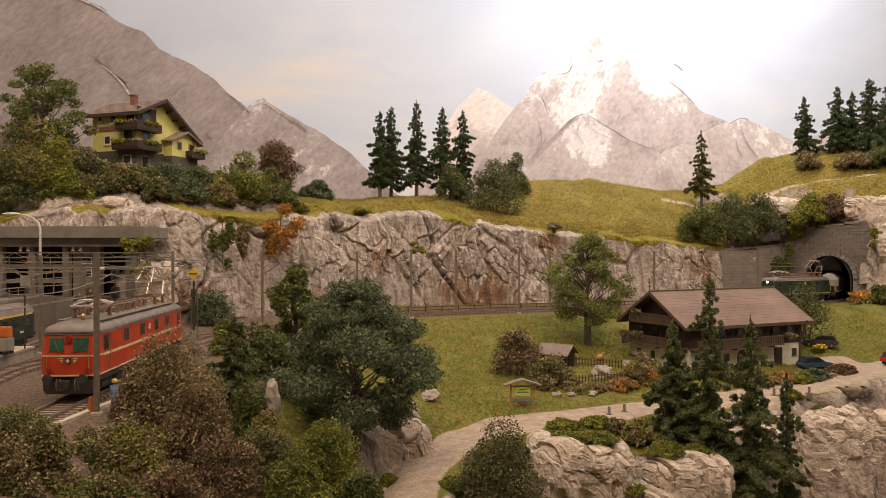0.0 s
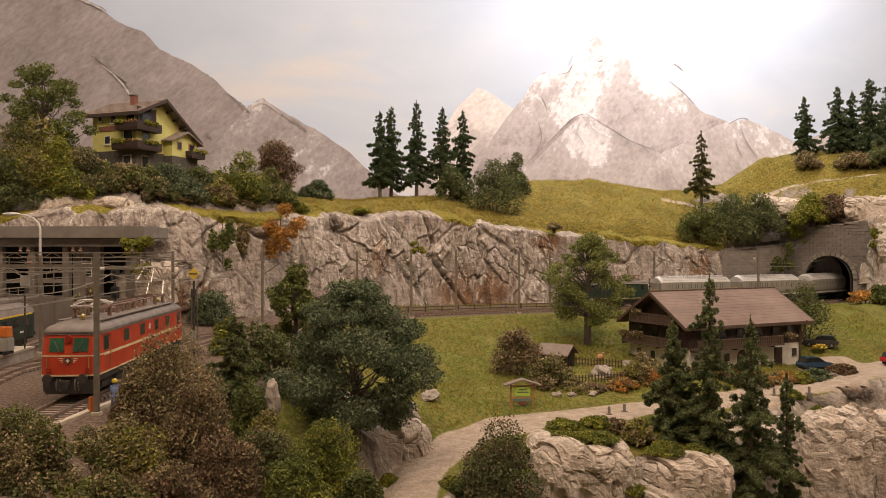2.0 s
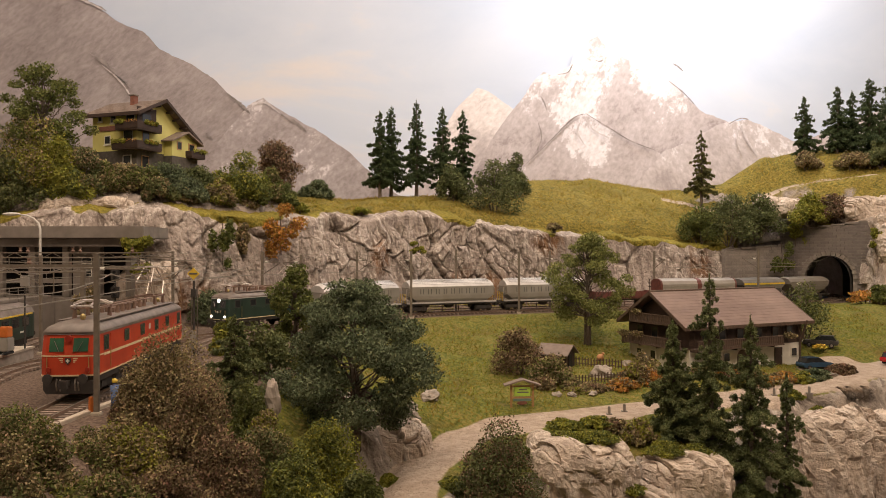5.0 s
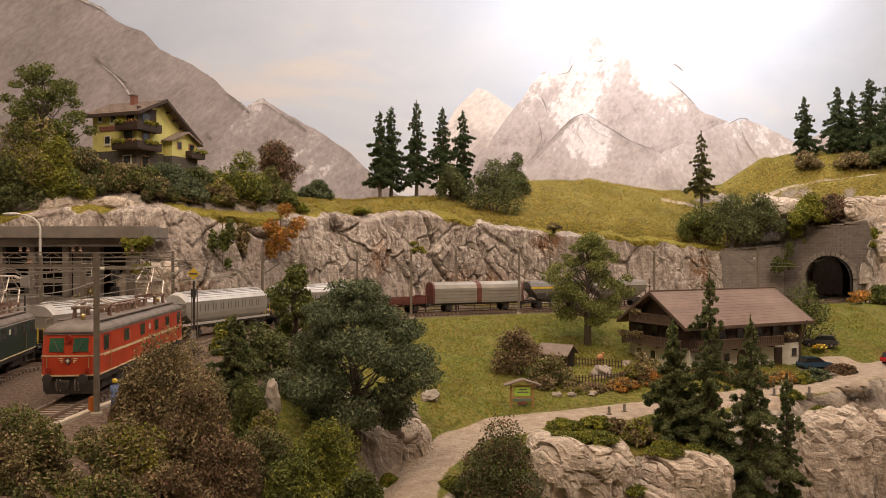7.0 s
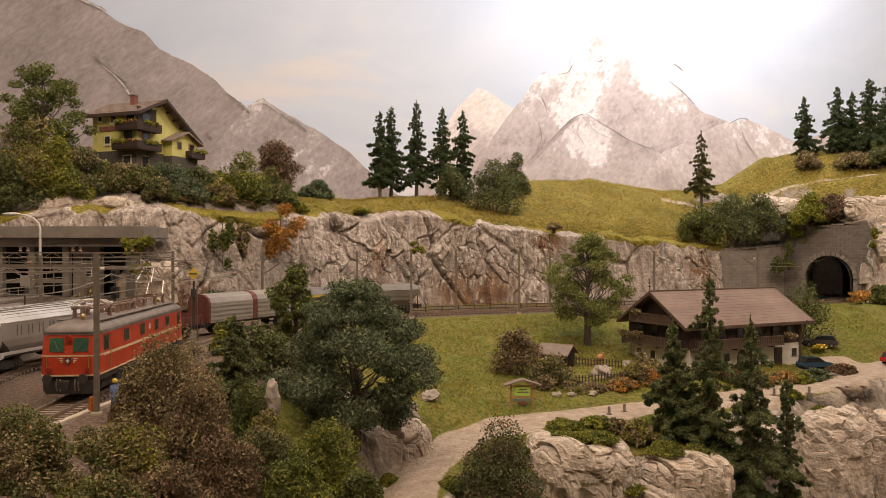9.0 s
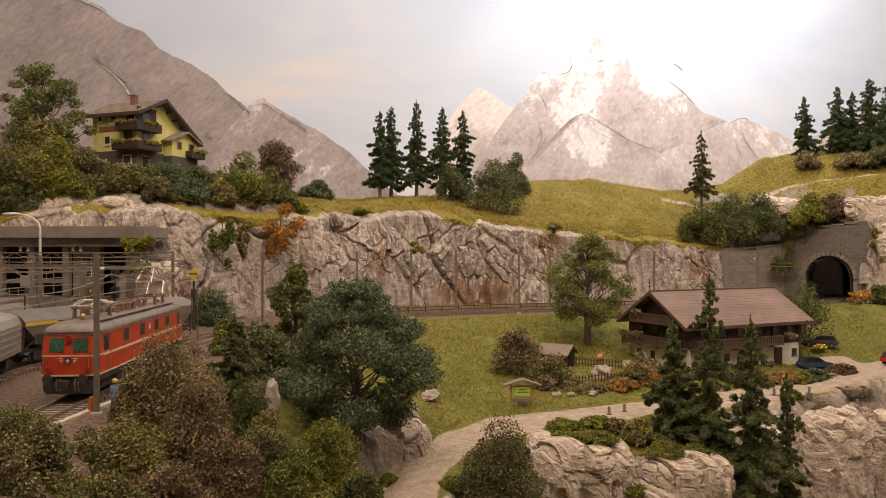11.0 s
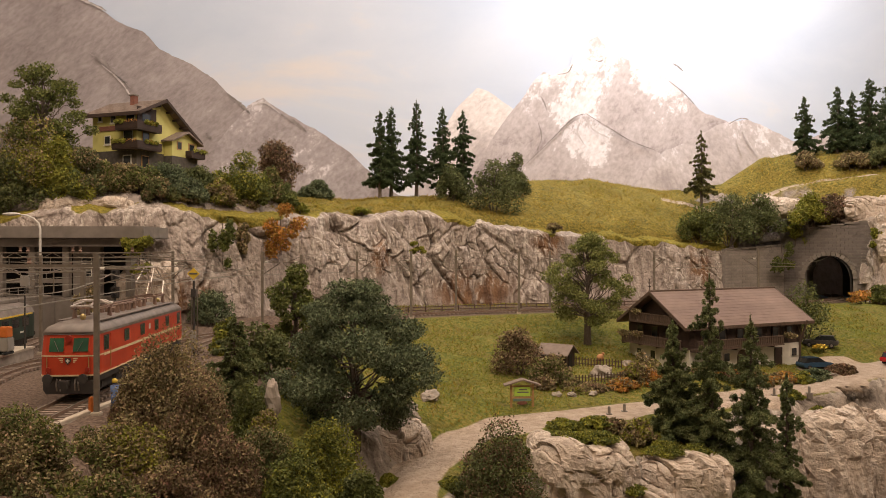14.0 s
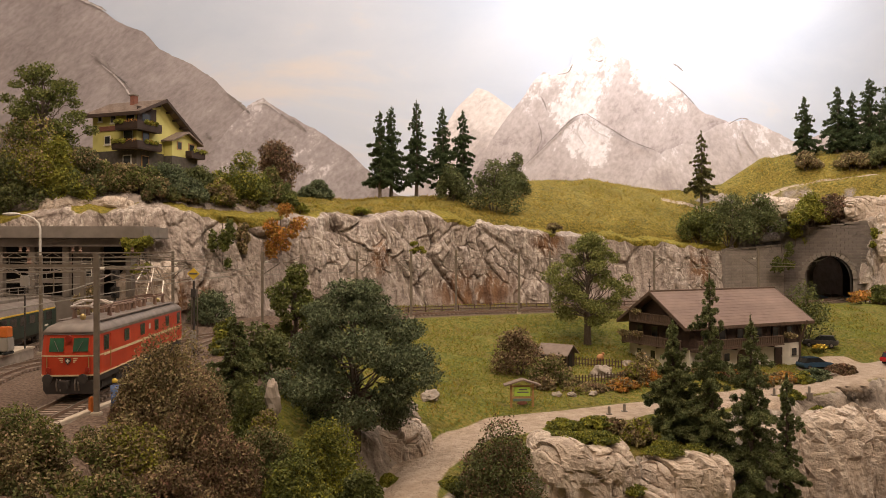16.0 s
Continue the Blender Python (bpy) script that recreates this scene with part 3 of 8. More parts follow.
def build_cliff():
    line = CLIFF[CLIFF[:, 0] < 51]
    run = np.arange(len(line)) * 0.26
    u = np.arange(0, run[-1], 0.15)
    line = np.stack([np.interp(u, run, line[:, 0]), np.interp(u, run, line[:, 1])], 1)
    d = np.gradient(line, axis=0)
    nrm = np.stack([-d[:, 1], d[:, 0]], 1)
    nrm /= np.linalg.norm(nrm, axis=1)[:, None]
    nrm *= np.sign((nrm @ np.array([0.0, 1.0])))[:, None] * -1      # towards the valley
    nv = 120
    v = np.linspace(0, 1, nv)
    U, W = (a.ravel() for a in np.meshgrid(u, v, indexing="ij"))
    top = np.interp(line[:, 0], RIM_X, RIM_Z) + 0.45 + 0.5 * vnoise(line[:, 0] * 0.25, line[:, 1] * 0.25, 0, 5)
    Z = -0.8 + W * np.repeat(top + 0.8, nv)
    # tall slanted slabs split by deep cracks, broken into smaller plates
    sl = U - 0.16 * Z
    wob = 0.5 * fbm(sl * 0.3, Z * 0.3, 0, 3, 44)
    big = ridged(sl * 0.05, Z * 0.02, 0, 2, 2)
    slab, j1 = facets((sl + wob) * 0.15, (Z + 0.25 * sl + 2 * wob) * 0.085, 2)
    chip, j2 = facets((sl + 1.4 * wob) * 0.42, (Z - 0.2 * sl - wob) * 0.24, 6)
    bit, j3 = facets((sl + wob) * 1.15, (Z + 0.3 * sl + wob) * 0.6, 9)
    small = fbm(U * 1.6, Z * 1.2, 0, 3, 15)
    patch = smooth01((vnoise(sl * 0.16, Z * 0.16, 0, 60) + 0.15) * 3)
    rough = np.maximum(0.45 * smooth01((sl - 80) / 10), smooth01((vnoise(sl * 0.11, Z * 0.13, 0, 64) + 0.25) * 2))
    out = 0.9 * big + 1.2 * slab + 0.65 * chip * rough + 0.26 * bit * (0.35 + 0.65 * rough) + 0.06 * small
    out = out - 0.65 * smooth01(1 - j1 / 0.12) * patch - 0.42 * smooth01(1 - j2 / 0.13) * rough * (0.4 + 0.6 * patch) - 0.10 * smooth01(1 - j3 / 0.16)
    lean = 2.0 * (1 - W) ** 1.3 - 3.6 * smooth01((W - 0.88) / 0.12)
    off = (out * (0.45 + 0.55 * np.sin(np.pi * np.clip(W, 0.05, 0.95))) + lean)
    off = np.clip(off, -4.2, 3.2)
    X = np.repeat(line[:, 0], nv) + np.repeat(nrm[:, 0], nv) * off
    Y = np.repeat(line[:, 1], nv) + np.repeat(nrm[:, 1], nv) * off
    Z = Z + 0.12 * small * W
    hang = 0.10 * fbm(U * 0.10, Z * 0.05, 0, 3, 51) + 0.05 * vnoise(U * 0.6, Z * 0.1, 0, 52)
    moss = smooth01((W - 0.87 + hang) / 0.05)
    rock = np.clip(1.15 - moss * 0.9, 0, 1)
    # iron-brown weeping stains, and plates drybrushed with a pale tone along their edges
    rust = np.zeros(X.shape)
    for cx, cz, rx, rz in ((5.0, 2.0, 7.5, 4.2), (17.0, 9.5, 3.2, 2.4), (43.5, 5.5, 2.6, 4.6), (-30.0, 3.0, 3.0, 2.5), (-9.0, 7.5, 1.6, 3.0)):
        rust = np.maximum(rust, smooth01(1.6 - 1.3 * np.hypot((X - cx) / rx, (Z - cz) / rz)))
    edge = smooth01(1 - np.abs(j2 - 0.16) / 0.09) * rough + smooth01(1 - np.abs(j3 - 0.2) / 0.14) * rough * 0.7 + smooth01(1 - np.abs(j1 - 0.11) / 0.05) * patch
    V = np.stack([X, Y, Z], 1)
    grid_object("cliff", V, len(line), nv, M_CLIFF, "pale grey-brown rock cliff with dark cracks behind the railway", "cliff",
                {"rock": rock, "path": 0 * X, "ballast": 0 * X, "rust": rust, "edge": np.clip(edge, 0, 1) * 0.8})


M_OUTCROP = ground_mat("outcrop_rock", (0.085, 0.095, 0.022), (0.13, 0.125, 0.028), (0.17, 0.135, 0.036),
                       (0.55, 0.445, 0.355), (0.66, 0.55, 0.45), (0.34, 0.27, 0.215))
M_CLIFF = ground_mat("cliff_rock", (0.16, 0.14, 0.025), (0.24, 0.19, 0.03), (0.28, 0.22, 0.04),
                     (0.335, 0.272, 0.232), (0.435, 0.362, 0.312), (0.125, 0.095, 0.080))
build_ground()
build_hill()
build_cliff()


# ---- room and painted backdrop ----
def painting_mat(name, sky):
    m = bpy.data.materials.new(name if sky else "painted_rock")
    m.use_nodes = True
    n, l = m.node_tree.nodes, m.node_tree.links
    b = n["Principled BSDF"]
    b.inputs["Roughness"].default_value = 0.85
    b.inputs["Specular IOR Level"].default_value = 0.1
    tc = n.new("ShaderNodeTexCoord")
    mp = n.new("ShaderNodeMapping")
    l.new(tc.outputs["Object"], mp.inputs["Vector"])

    def tex(scale, detail, dist=0.0, rough=0.55):
        t = n.new("ShaderNodeTexNoise")
        t.inputs["Scale"].default_value, t.inputs["Detail"].default_value, t.inputs["Distortion"].default_value, t.inputs["Roughness"].default_value = scale, detail, dist, rough
        l.new(mp.outputs["Vector"], t.inputs["Vector"])
        return t.outputs["Fac"]

    def ramp(fac, stops):
        r = n.new("ShaderNodeValToRGB")
        while len(r.color_ramp.elements) < len(stops):
            r.color_ramp.elements.new(0.5)
        for e, (p, c) in zip(r.color_ramp.elements, stops):
            e.position, e.color = p, (*c, 1)
        l.new(fac, r.inputs["Fac"])
        return r.outputs["Color"]

    if sky:
        mp.inputs["Scale"].default_value = (87 * 0.022, 87 * 0.02, 87 * 0.05)
        col = ramp(tex(1.0, 8.0, 0.5), [(0.34, (0.53, 0.60, 0.73)), (0.55, (0.61, 0.665, 0.78)), (0.66, (0.72, 0.70, 0.73))])
    else:
        turn, stops, stretch, low, high, amount = name[1:]
        height = n.new("ShaderNodeSeparateXYZ")
        l.new(tc.outputs["Object"], height.inputs[0])
        bias = n.new("ShaderNodeMapRange")
        for key, value in (("From Min", low * K), ("From Max", high * K), ("To Min", -amount), ("To Max", amount)):
            bias.inputs[key].default_value = value
        l.new(height.outputs["Z"], bias.inputs["Value"])
        mp.inputs["Rotation"].default_value = (0, radians(turn), 0)
        tilt, mp = mp, n.new("ShaderNodeMapping")
        l.new(tilt.outputs["Vector"], mp.inputs["Vector"])
        mp.inputs["Scale"].default_value = (87 * 0.05 * stretch, 87 * 0.05, 87 * 0.05)
        # broad brush fields, dabs of the knife, and the paint's own grain
        total = n.new("ShaderNodeMath")
        l.new(tex(2.0, 5.0, 0.3, 0.55), total.inputs[0])
        l.new(bias.outputs["Result"], total.inputs[1])
        dabs = n.new("ShaderNodeMath")
        dabs.operation = "MULTIPLY_ADD"
        l.new(tex(11.0, 13.0, 0.15, 0.80), dabs.inputs[0])
        dabs.inputs[1].default_value = 0.95
        l.new(total.outputs[0], dabs.inputs[2])
        shift = n.new("ShaderNodeMath")
        shift.operation = "SUBTRACT"
        shift.inputs[1].default_value = 0.475
        l.new(dabs.outputs[0], shift.inputs[0])
        col = ramp(shift.outputs[0], stops)
        fine = ramp(tex(26.0, 8.0, 0.2), [(0.36, (0.84, 0.83, 0.82)), (0.50, (0.97, 0.97, 0.97)), (0.66, (1.12, 1.12, 1.13))])
        mx = n.new("ShaderNodeMixRGB")
        mx.blend_type = "MULTIPLY"
        mx.inputs["Fac"].default_value = 0.8
        l.new(col, mx.inputs["Color1"])
        l.new(fine, mx.inputs["Color2"])
        col = mx.outputs["Color"]
    l.new(col, b.inputs["Base Color"])
    return m


BACK_Y = 178.0


def mountain(knots, material, lift, ragged, label, foot=-2.0):
    """A mountain painted on the backdrop: a thin flat shape with a ragged outline."""
    xs = np.arange(knots[0][0], knots[-1][0], 0.25)
    zs = np.interp(xs, [k[0] for k in knots], [k[1] for k in knots])
    zs = zs + ragged * fbm(xs * 0.28, 0 * xs, 0, 5, int(lift * 10))
    m = Mesh()
    n = len(xs)
    m.add([(x, BACK_Y - lift, z) for x, z in zip(xs, zs)] + [(x, BACK_Y - lift, foot) for x in xs],
          [(i, i + 1, n + i + 1, n + i) for i in range(n - 1)])
    return single("mountain_backdrop", m, material, label, "backdrop", kind="structure")


def bk(px, py):
    return ((px - 784) / 1358 * BACK_Y, EYE_Z + (441 - py) / 1358 * BACK_Y)


SNOW_MAIN = painting_mat((0, 62, [(0.26, (0.38, 0.325, 0.33)), (0.36, (0.51, 0.45, 0.455)), (0.56, (0.58, 0.52, 0.53)), (0.60, (0.80, 0.757, 0.79))], 0.7, 28, 56, 0.19), False)
SNOW_SHADE = painting_mat((0, 55, [(0.28, (0.39, 0.335, 0.34)), (0.40, (0.49, 0.43, 0.435)), (0.60, (0.55, 0.49, 0.50)), (0.65, (0.78, 0.735, 0.765))], 0.75, 18, 42, 0.09), False)
SNOW_FAR = painting_mat((0, 40, [(0.25, (0.50, 0.44, 0.445)), (0.40, (0.62, 0.555, 0.55)), (0.50, (0.76, 0.69, 0.68)), (0.7, (0.80, 0.735, 0.73))], 0.6, 24, 44, 0.16), False)
SNOW_SIDE = painting_mat((0, -60, [(0.28, (0.42, 0.365, 0.37)), (0.42, (0.53, 0.47, 0.475)), (0.60, (0.60, 0.54, 0.55)), (0.66, (0.80, 0.757, 0.79))], 0.7, 20, 44, 0.12), False)
ROCK_LEFT = painting_mat((0, 38, [(0.30, (0.26, 0.222, 0.222)), (0.44, (0.325, 0.282, 0.284)), (0.58, (0.375, 0.328, 0.330)), (0.72, (0.42, 0.37, 0.375)), (0.78, (0.60, 0.55, 0.56))], 0.45, 10, 80, 0.03), False)
ROCK_NEAR = painting_mat((0, 42, [(0.30, (0.29, 0.25, 0.25)), (0.44, (0.37, 0.325, 0.33)), (0.58, (0.43, 0.38, 0.39)), (0.635, (0.48, 0.43, 0.44)), (0.67, (0.70, 0.65, 0.67))], 0.7, 15, 45, 0.03), False)
mountain([bk(*p) for p in [(735, 350), (775, 250), (805, 195), (845, 155), (862, 162), (905, 190), (960, 250), (1010, 360)]], SNOW_FAR, 0.3, 0.15, "pale distant snow peak painted on the backdrop")
mountain([bk(*p) for p in [(820, 345), (870, 250), (912, 188), (945, 145), (962, 131), (985, 132), (1008, 120), (1016, 94), (1034, 78), (1056, 66), (1078, 88), (1110, 108), (1150, 118), (1195, 150), (1236, 196), (1300, 225), (1400, 300)]],
         SNOW_MAIN, 0.6, 0.40, "large snow-covered rocky peak painted on the backdrop")
mountain([bk(*p) for p in [(880, 345), (932, 290), (975, 245), (1018, 206), (1034, 202), (1062, 222), (1110, 250), (1160, 268), (1230, 300), (1290, 340)]],
         SNOW_SHADE, 0.8, 0.25, "grey rock buttress of the peak painted on the backdrop")
mountain([bk(*p) for p in [(1120, 330), (1175, 268), (1225, 245), (1262, 225), (1300, 214), (1322, 212), (1352, 226), (1400, 252), (1460, 236), (1520, 210), (1600, 170), (1800, 120), (2000, 150)]],
         SNOW_SIDE, 1.0, 0.25, "snowy side ridge painted on the backdrop")
mountain([bk(*p) for p in [(-900, -420), (-300, -240), (0, -75), (120, -12), (165, 8), (215, 42), (255, 56), (285, 90), (345, 120), (385, 146), (420, 180), (455, 215), (540, 280), (640, 345), (720, 390)]],
         ROCK_LEFT, 1.0, 0.35, "bare grey rock mountainside painted on the backdrop")
mountain([bk(*p) for p in [(330, 330), (400, 240), (440, 190), (468, 176), (520, 208), (560, 232), (605, 260), (642, 292), (690, 335), (800, 400)]],
         ROCK_NEAR, 1.3, 0.35, "grey rock spur with snow streaks painted on the backdrop")
M_STROKEPALE = mat("painted_snow_stroke", (0.66, 0.61, 0.62), (0.50, 0.45, 0.455), rough=0.85, scale=0.6, spec=0.1)
M_STROKEDARK = mat("painted_dark_stroke", (0.22, 0.19, 0.185), (0.38, 0.335, 0.33), rough=0.85, scale=0.5, spec=0.1)


def strokes(lines, width, material, label, seed):
    """Ragged brush strokes on the painted mountains."""
    m = Mesh()
    for k, line in enumerate(lines):
        p = spline([bk(*q) for q in line], 0.35)
        for i in range(len(p) - 1):
            a = width * (0.35 + abs(float(vnoise(i * 0.55, k * 7.7, 0, seed)))) * math.sin(math.pi * (i + 0.6) / (len(p) + 0.2)) ** 0.5
            b = width * (0.35 + abs(float(vnoise((i + 1) * 0.55, k * 7.7, 0, seed)))) * math.sin(math.pi * (i + 1.6) / (len(p) + 1.2)) ** 0.5
            dx, dz = p[i + 1] - p[i]
            ln = math.hypot(dx, dz) + 1e-6
            ox, oz = -dz / ln, dx / ln
            y = BACK_Y - 1.5 - 0.01 * k
            m.add([(p[i][0] - ox * a, y, p[i][1] - oz * a), (p[i][0] + ox * a, y, p[i][1] + oz * a), (p[i + 1][0] + ox * b, y, p[i + 1][1] + oz * b), (p[i + 1][0] - ox * b, y, p[i + 1][1] - oz * b)], [(0, 1, 2, 3)])
    single("mountain_strokes", m, material, label, "backdrop", kind="structure")


strokes([[(165, 98), (195, 118), (215, 140), (238, 160)], [(405, 168), (428, 186), (446, 204)], [(150, 2), (175, 14), (195, 24)], [(500, 205), (530, 222), (545, 236)], [(368, 238), (374, 244), (380, 246)]], 0.42, M_STROKEDARK, "dark ravines painted on the bare mountains", 5)
strokes([[(930, 292), (975, 248), (1012, 212), (1034, 203)], [(1034, 203), (1075, 228), (1115, 252), (1158, 268)], [(950, 215), (957, 245), (948, 270)], [(1188, 116), (1198, 122), (1206, 130)],
         [(1180, 146), (1205, 166), (1226, 188)], [(1285, 222), (1305, 212), (1322, 214)], [(955, 172), (962, 185), (966, 198)], [(1052, 110), (1060, 112), (1066, 108)], [(985, 135), (1003, 131), (1012, 116)]], 0.20, M_STROKEDARK, "dark ridge lines painted on the snow peaks", 6)
strokes([[(185, 118), (208, 136), (230, 152)], [(205, 134), (222, 152), (238, 176)], [(448, 192), (470, 184), (500, 204)], 
         [(140, 0), (165, 10), (190, 22)], [(1306, 222), (1318, 250), (1340, 282)], [(1300, 232), (1302, 258), (1312, 280)], [(1034, 210), (1048, 232), (1075, 246)], [(1026, 214), (1020, 236), (1032, 258)]], 0.26, M_STROKEPALE, "pale snow dabs painted on the mountains", 7)
SKYM = painting_mat("painted_sky", True)


def room():
    w = Mesh().box(-126, 132, BACK_Y + 0.2, BACK_Y + 8, -105, 130)
    single("wall_backdrop", w, SKYM, "pale hazy sky painted on the wall", "backdrop", kind="structure")
    single("wall_west", Mesh().box(-132, -126, -130, BACK_Y + 8, -105, 130), M_ROOM, "plain painted room wall", "wall", kind="structure")
    single("wall_east", Mesh().box(132, 138, -130, BACK_Y + 8, -105, 130), M_ROOM, "plain painted room wall", "wall", kind="structure")
    single("wall_south", Mesh().box(-132, 138, -136, -130, -105, 130), M_ROOM, "plain painted room wall", "wall", kind="structure")
    single("ceiling", Mesh().box(-132, 138, -136, BACK_Y + 8, 130, 136), M_ROOM, "plain painted ceiling", "ceiling", kind="structure")
    single("floor", Mesh().box(-132, 138, -136, BACK_Y + 8, -111, -105), M_FLOOR, "dark room floor", "floor", kind="structure")
    single("layout_base", Mesh().box(-125.8, 131.8, 24, BACK_Y + 0.2, -27, -23), M_PLINTH, "brown base board of the layout", "base", kind="structure")
    f = Mesh().box(-125.8, 131.8, 22.4, 23.4, -27, -3)
    single("layout_fascia", f, M_PLINTH, "brown front board of the layout", "fascia", kind="structure")


room()


# ---- tracks ----
def offset_line(line, o):
    d = np.gradient(line, axis=0)
    n = np.stack([-d[:, 1], d[:, 0]], 1)
    n /= np.linalg.norm(n, axis=1)[:, None]
    return line + n * o


def track(line, label, keep, near):
    """Two rails and sleepers along a line; sleepers inside the near stretch are picked out singly."""
    th = thing("railway_track", label, "railway track", kind="structure")
    sel = line[(line[:, 1] > 24) & (line[:, 0] < keep)]
    for side in (-0.75, 0.75):
        o = offset_line(sel, side)
        m = Mesh()
        a, b = offset_line(o, -0.055), offset_line(o, 0.055)
        m.loft([[(q[0], q[1], -0.18), (r[0], r[1], -0.18), (r[0], r[1], -0.012), (q[0], q[1], -0.012)] for q, r in zip(a, b)])
        rail = part("rail", m, M_RAIL, th)
        a, b = offset_line(o, -0.045), offset_line(o, 0.045)
        h = Mesh().loft([[(q[0], q[1], -0.012), (r[0], r[1], -0.012), (r[0], r[1], 0.0), (q[0], q[1], 0.0)] for q, r in zip(a, b)])
        part("rail_head", h, M_RAILTOP, rail, "bright worn running surface")
    d = np.gradient(sel, axis=0)
    sleeper = Mesh().box(-0.13, 0.13, -1.3, 1.3, -0.36, -0.19).data("sleeper")
    rest = Mesh()
    s = np.arange(len(sel)) * 0.5
    for u in np.arange(0.3, s[-1], 0.62):
        x, y = np.interp(u, s, sel[:, 0]), np.interp(u, s, sel[:, 1])
        dx, dy = np.interp(u, s, d[:, 0]), np.interp(u, s, d[:, 1])
        ang = math.degrees(math.atan2(dy, dx))
        if near[0] < y < near[1]:
            part("sleeper", sleeper, M_SLEEPER, th, at=at(x, y, 0, 0, 0, ang))
        else:
            rest.box(-0.13, 0.13, -1.3, 1.3, -0.36, -0.19, pose(x, y, 0, 0, 0, ang))
    tagged(part("sleepers", rest, M_SLEEPER, th), kind="stuff")


track(MAIN[MAIN[:, 1] < 150], "main line track with brown rails on gravel", 100, (40, 75))
track(RED, "siding track with brown rails on gravel", 100, (34, 75))
track(SIDE, "station track with brown rails on gravel", 100, (44, 75))


# ---- rolling stock: each points along +x, with its origin on the rail at its middle ----
def wheelset(parent, x):
    w = Mesh()
    for s in (-1, 1):
        w.tube([(x, s * 0.68, 0.5), (x, s * 0.80, 0.5)], 0.5, 14)
    w.tube([(x, -0.7, 0.5), (x, 0.7, 0.5)], 0.09, 6)
    part("wheelset", w, M_FRAME, parent)


def bogie(parent, x, wheels, length):
    b = Mesh()
    for s in (-1, 1):
        b.extrude([(x - length / 2, 0.42), (x - length / 2 + 0.3, 0.30), (x + length / 2 - 0.3, 0.30), (x + length / 2, 0.42), (x + length / 2 - 0.2, 0.80), (x - length / 2 + 0.2, 0.80)], "y", s * 0.84, s * 1.08)
        for k in wheels:
            b.box(x + k - 0.2, x + k + 0.2, s * 1.08 - 0.06, s * 1.08 + 0.06, 0.32, 0.68)
            b.tube([(x + k + 0.4, s * 1.08, 0.35), (x + k + 0.4, s * 1.08, 0.75)], 0.1, 6)
    b.box(x - 0.5, x + 0.5, -0.9, 0.9, 0.35, 0.85)
    bo = part("bogie", b, M_FRAME, parent, bevel=0.03)
    for k in wheels:
        wheelset(bo, x + k)


def buffers(parent, ends, z=1.05):
    for x in ends:
        sg = 1 if x > 0 else -1
        for s in (-0.88, 0.88):
            part("buffer", Mesh().tube([(x, s, z), (x + sg * 0.42, s, z)], 0.11, 8).tube([(x + sg * 0.42, s, z), (x + sg * 0.5, s, z)], 0.24, 10), M_FRAME, parent)
        part("coupling", Mesh().box(min(x, x + sg * 0.75), max(x, x + sg * 0.75), -0.10, 0.10, z - 0.35, z - 0.12).box(min(x + sg * .55, x + sg * 0.75), max(x + sg * .55, x + sg * 0.75), -0.22, 0.22, z - 0.42, z - 0.05), M_FRAME, parent)


def pantograph(parent, x, up):
    z0 = 4.12
    h = 1.75 if up else 0.28
    wide = 1.5 if up else 1.75
    f = Mesh()
    for s in (-0.6, 0.6):
        f.box(x - 1.25, x + 1.25, s - 0.07, s + 0.07, z0 - 0.06, z0 + 0.05)
    for k in (-0.95, 0.95):
        f.box(x + k - 0.07, x + k + 0.07, -0.75, 0.75, z0 - 0.05, z0 + 0.06)
        for s in (-0.6, 0.6):
            f.tube([(x + k, s, 3.6), (x + k, s, z0)], [0.13, 0.09], 8)
    pa = part("pantograph", f, M_RUST, parent, "roof-mounted current collector")
    for k in (-1, 1):
        for s in (-0.55, 0.55):
            part("lower_arm", Mesh().tube([(x + k * 0.95, s, z0), (x + k * wide, s * 0.9, z0 + h * 0.5)], 0.05, 5), M_PANTO, pa, "silver tube arm")
            part("upper_arm", Mesh().tube([(x + k * wide, s * 0.9, z0 + h * 0.5), (x + k * 0.22, s * 0.6, z0 + h)], 0.045, 5), M_PANTO, pa, "silver tube arm")
        part("hinge_bar", Mesh().tube([(x + k * wide, -0.5, z0 + h * 0.5), (x + k * wide, 0.5, z0 + h * 0.5)], 0.045, 5), M_PANTO, pa)
        part("contact_strip", Mesh().tube([(x + k * 0.25, -0.95, z0 + h - 0.12), (x + k * 0.25, -0.6, z0 + h + 0.04), (x + k * 0.25, 0.6, z0 + h + 0.04), (x + k * 0.25, 0.95, z0 + h - 0.12)], 0.06, 5), M_PANTO, pa)


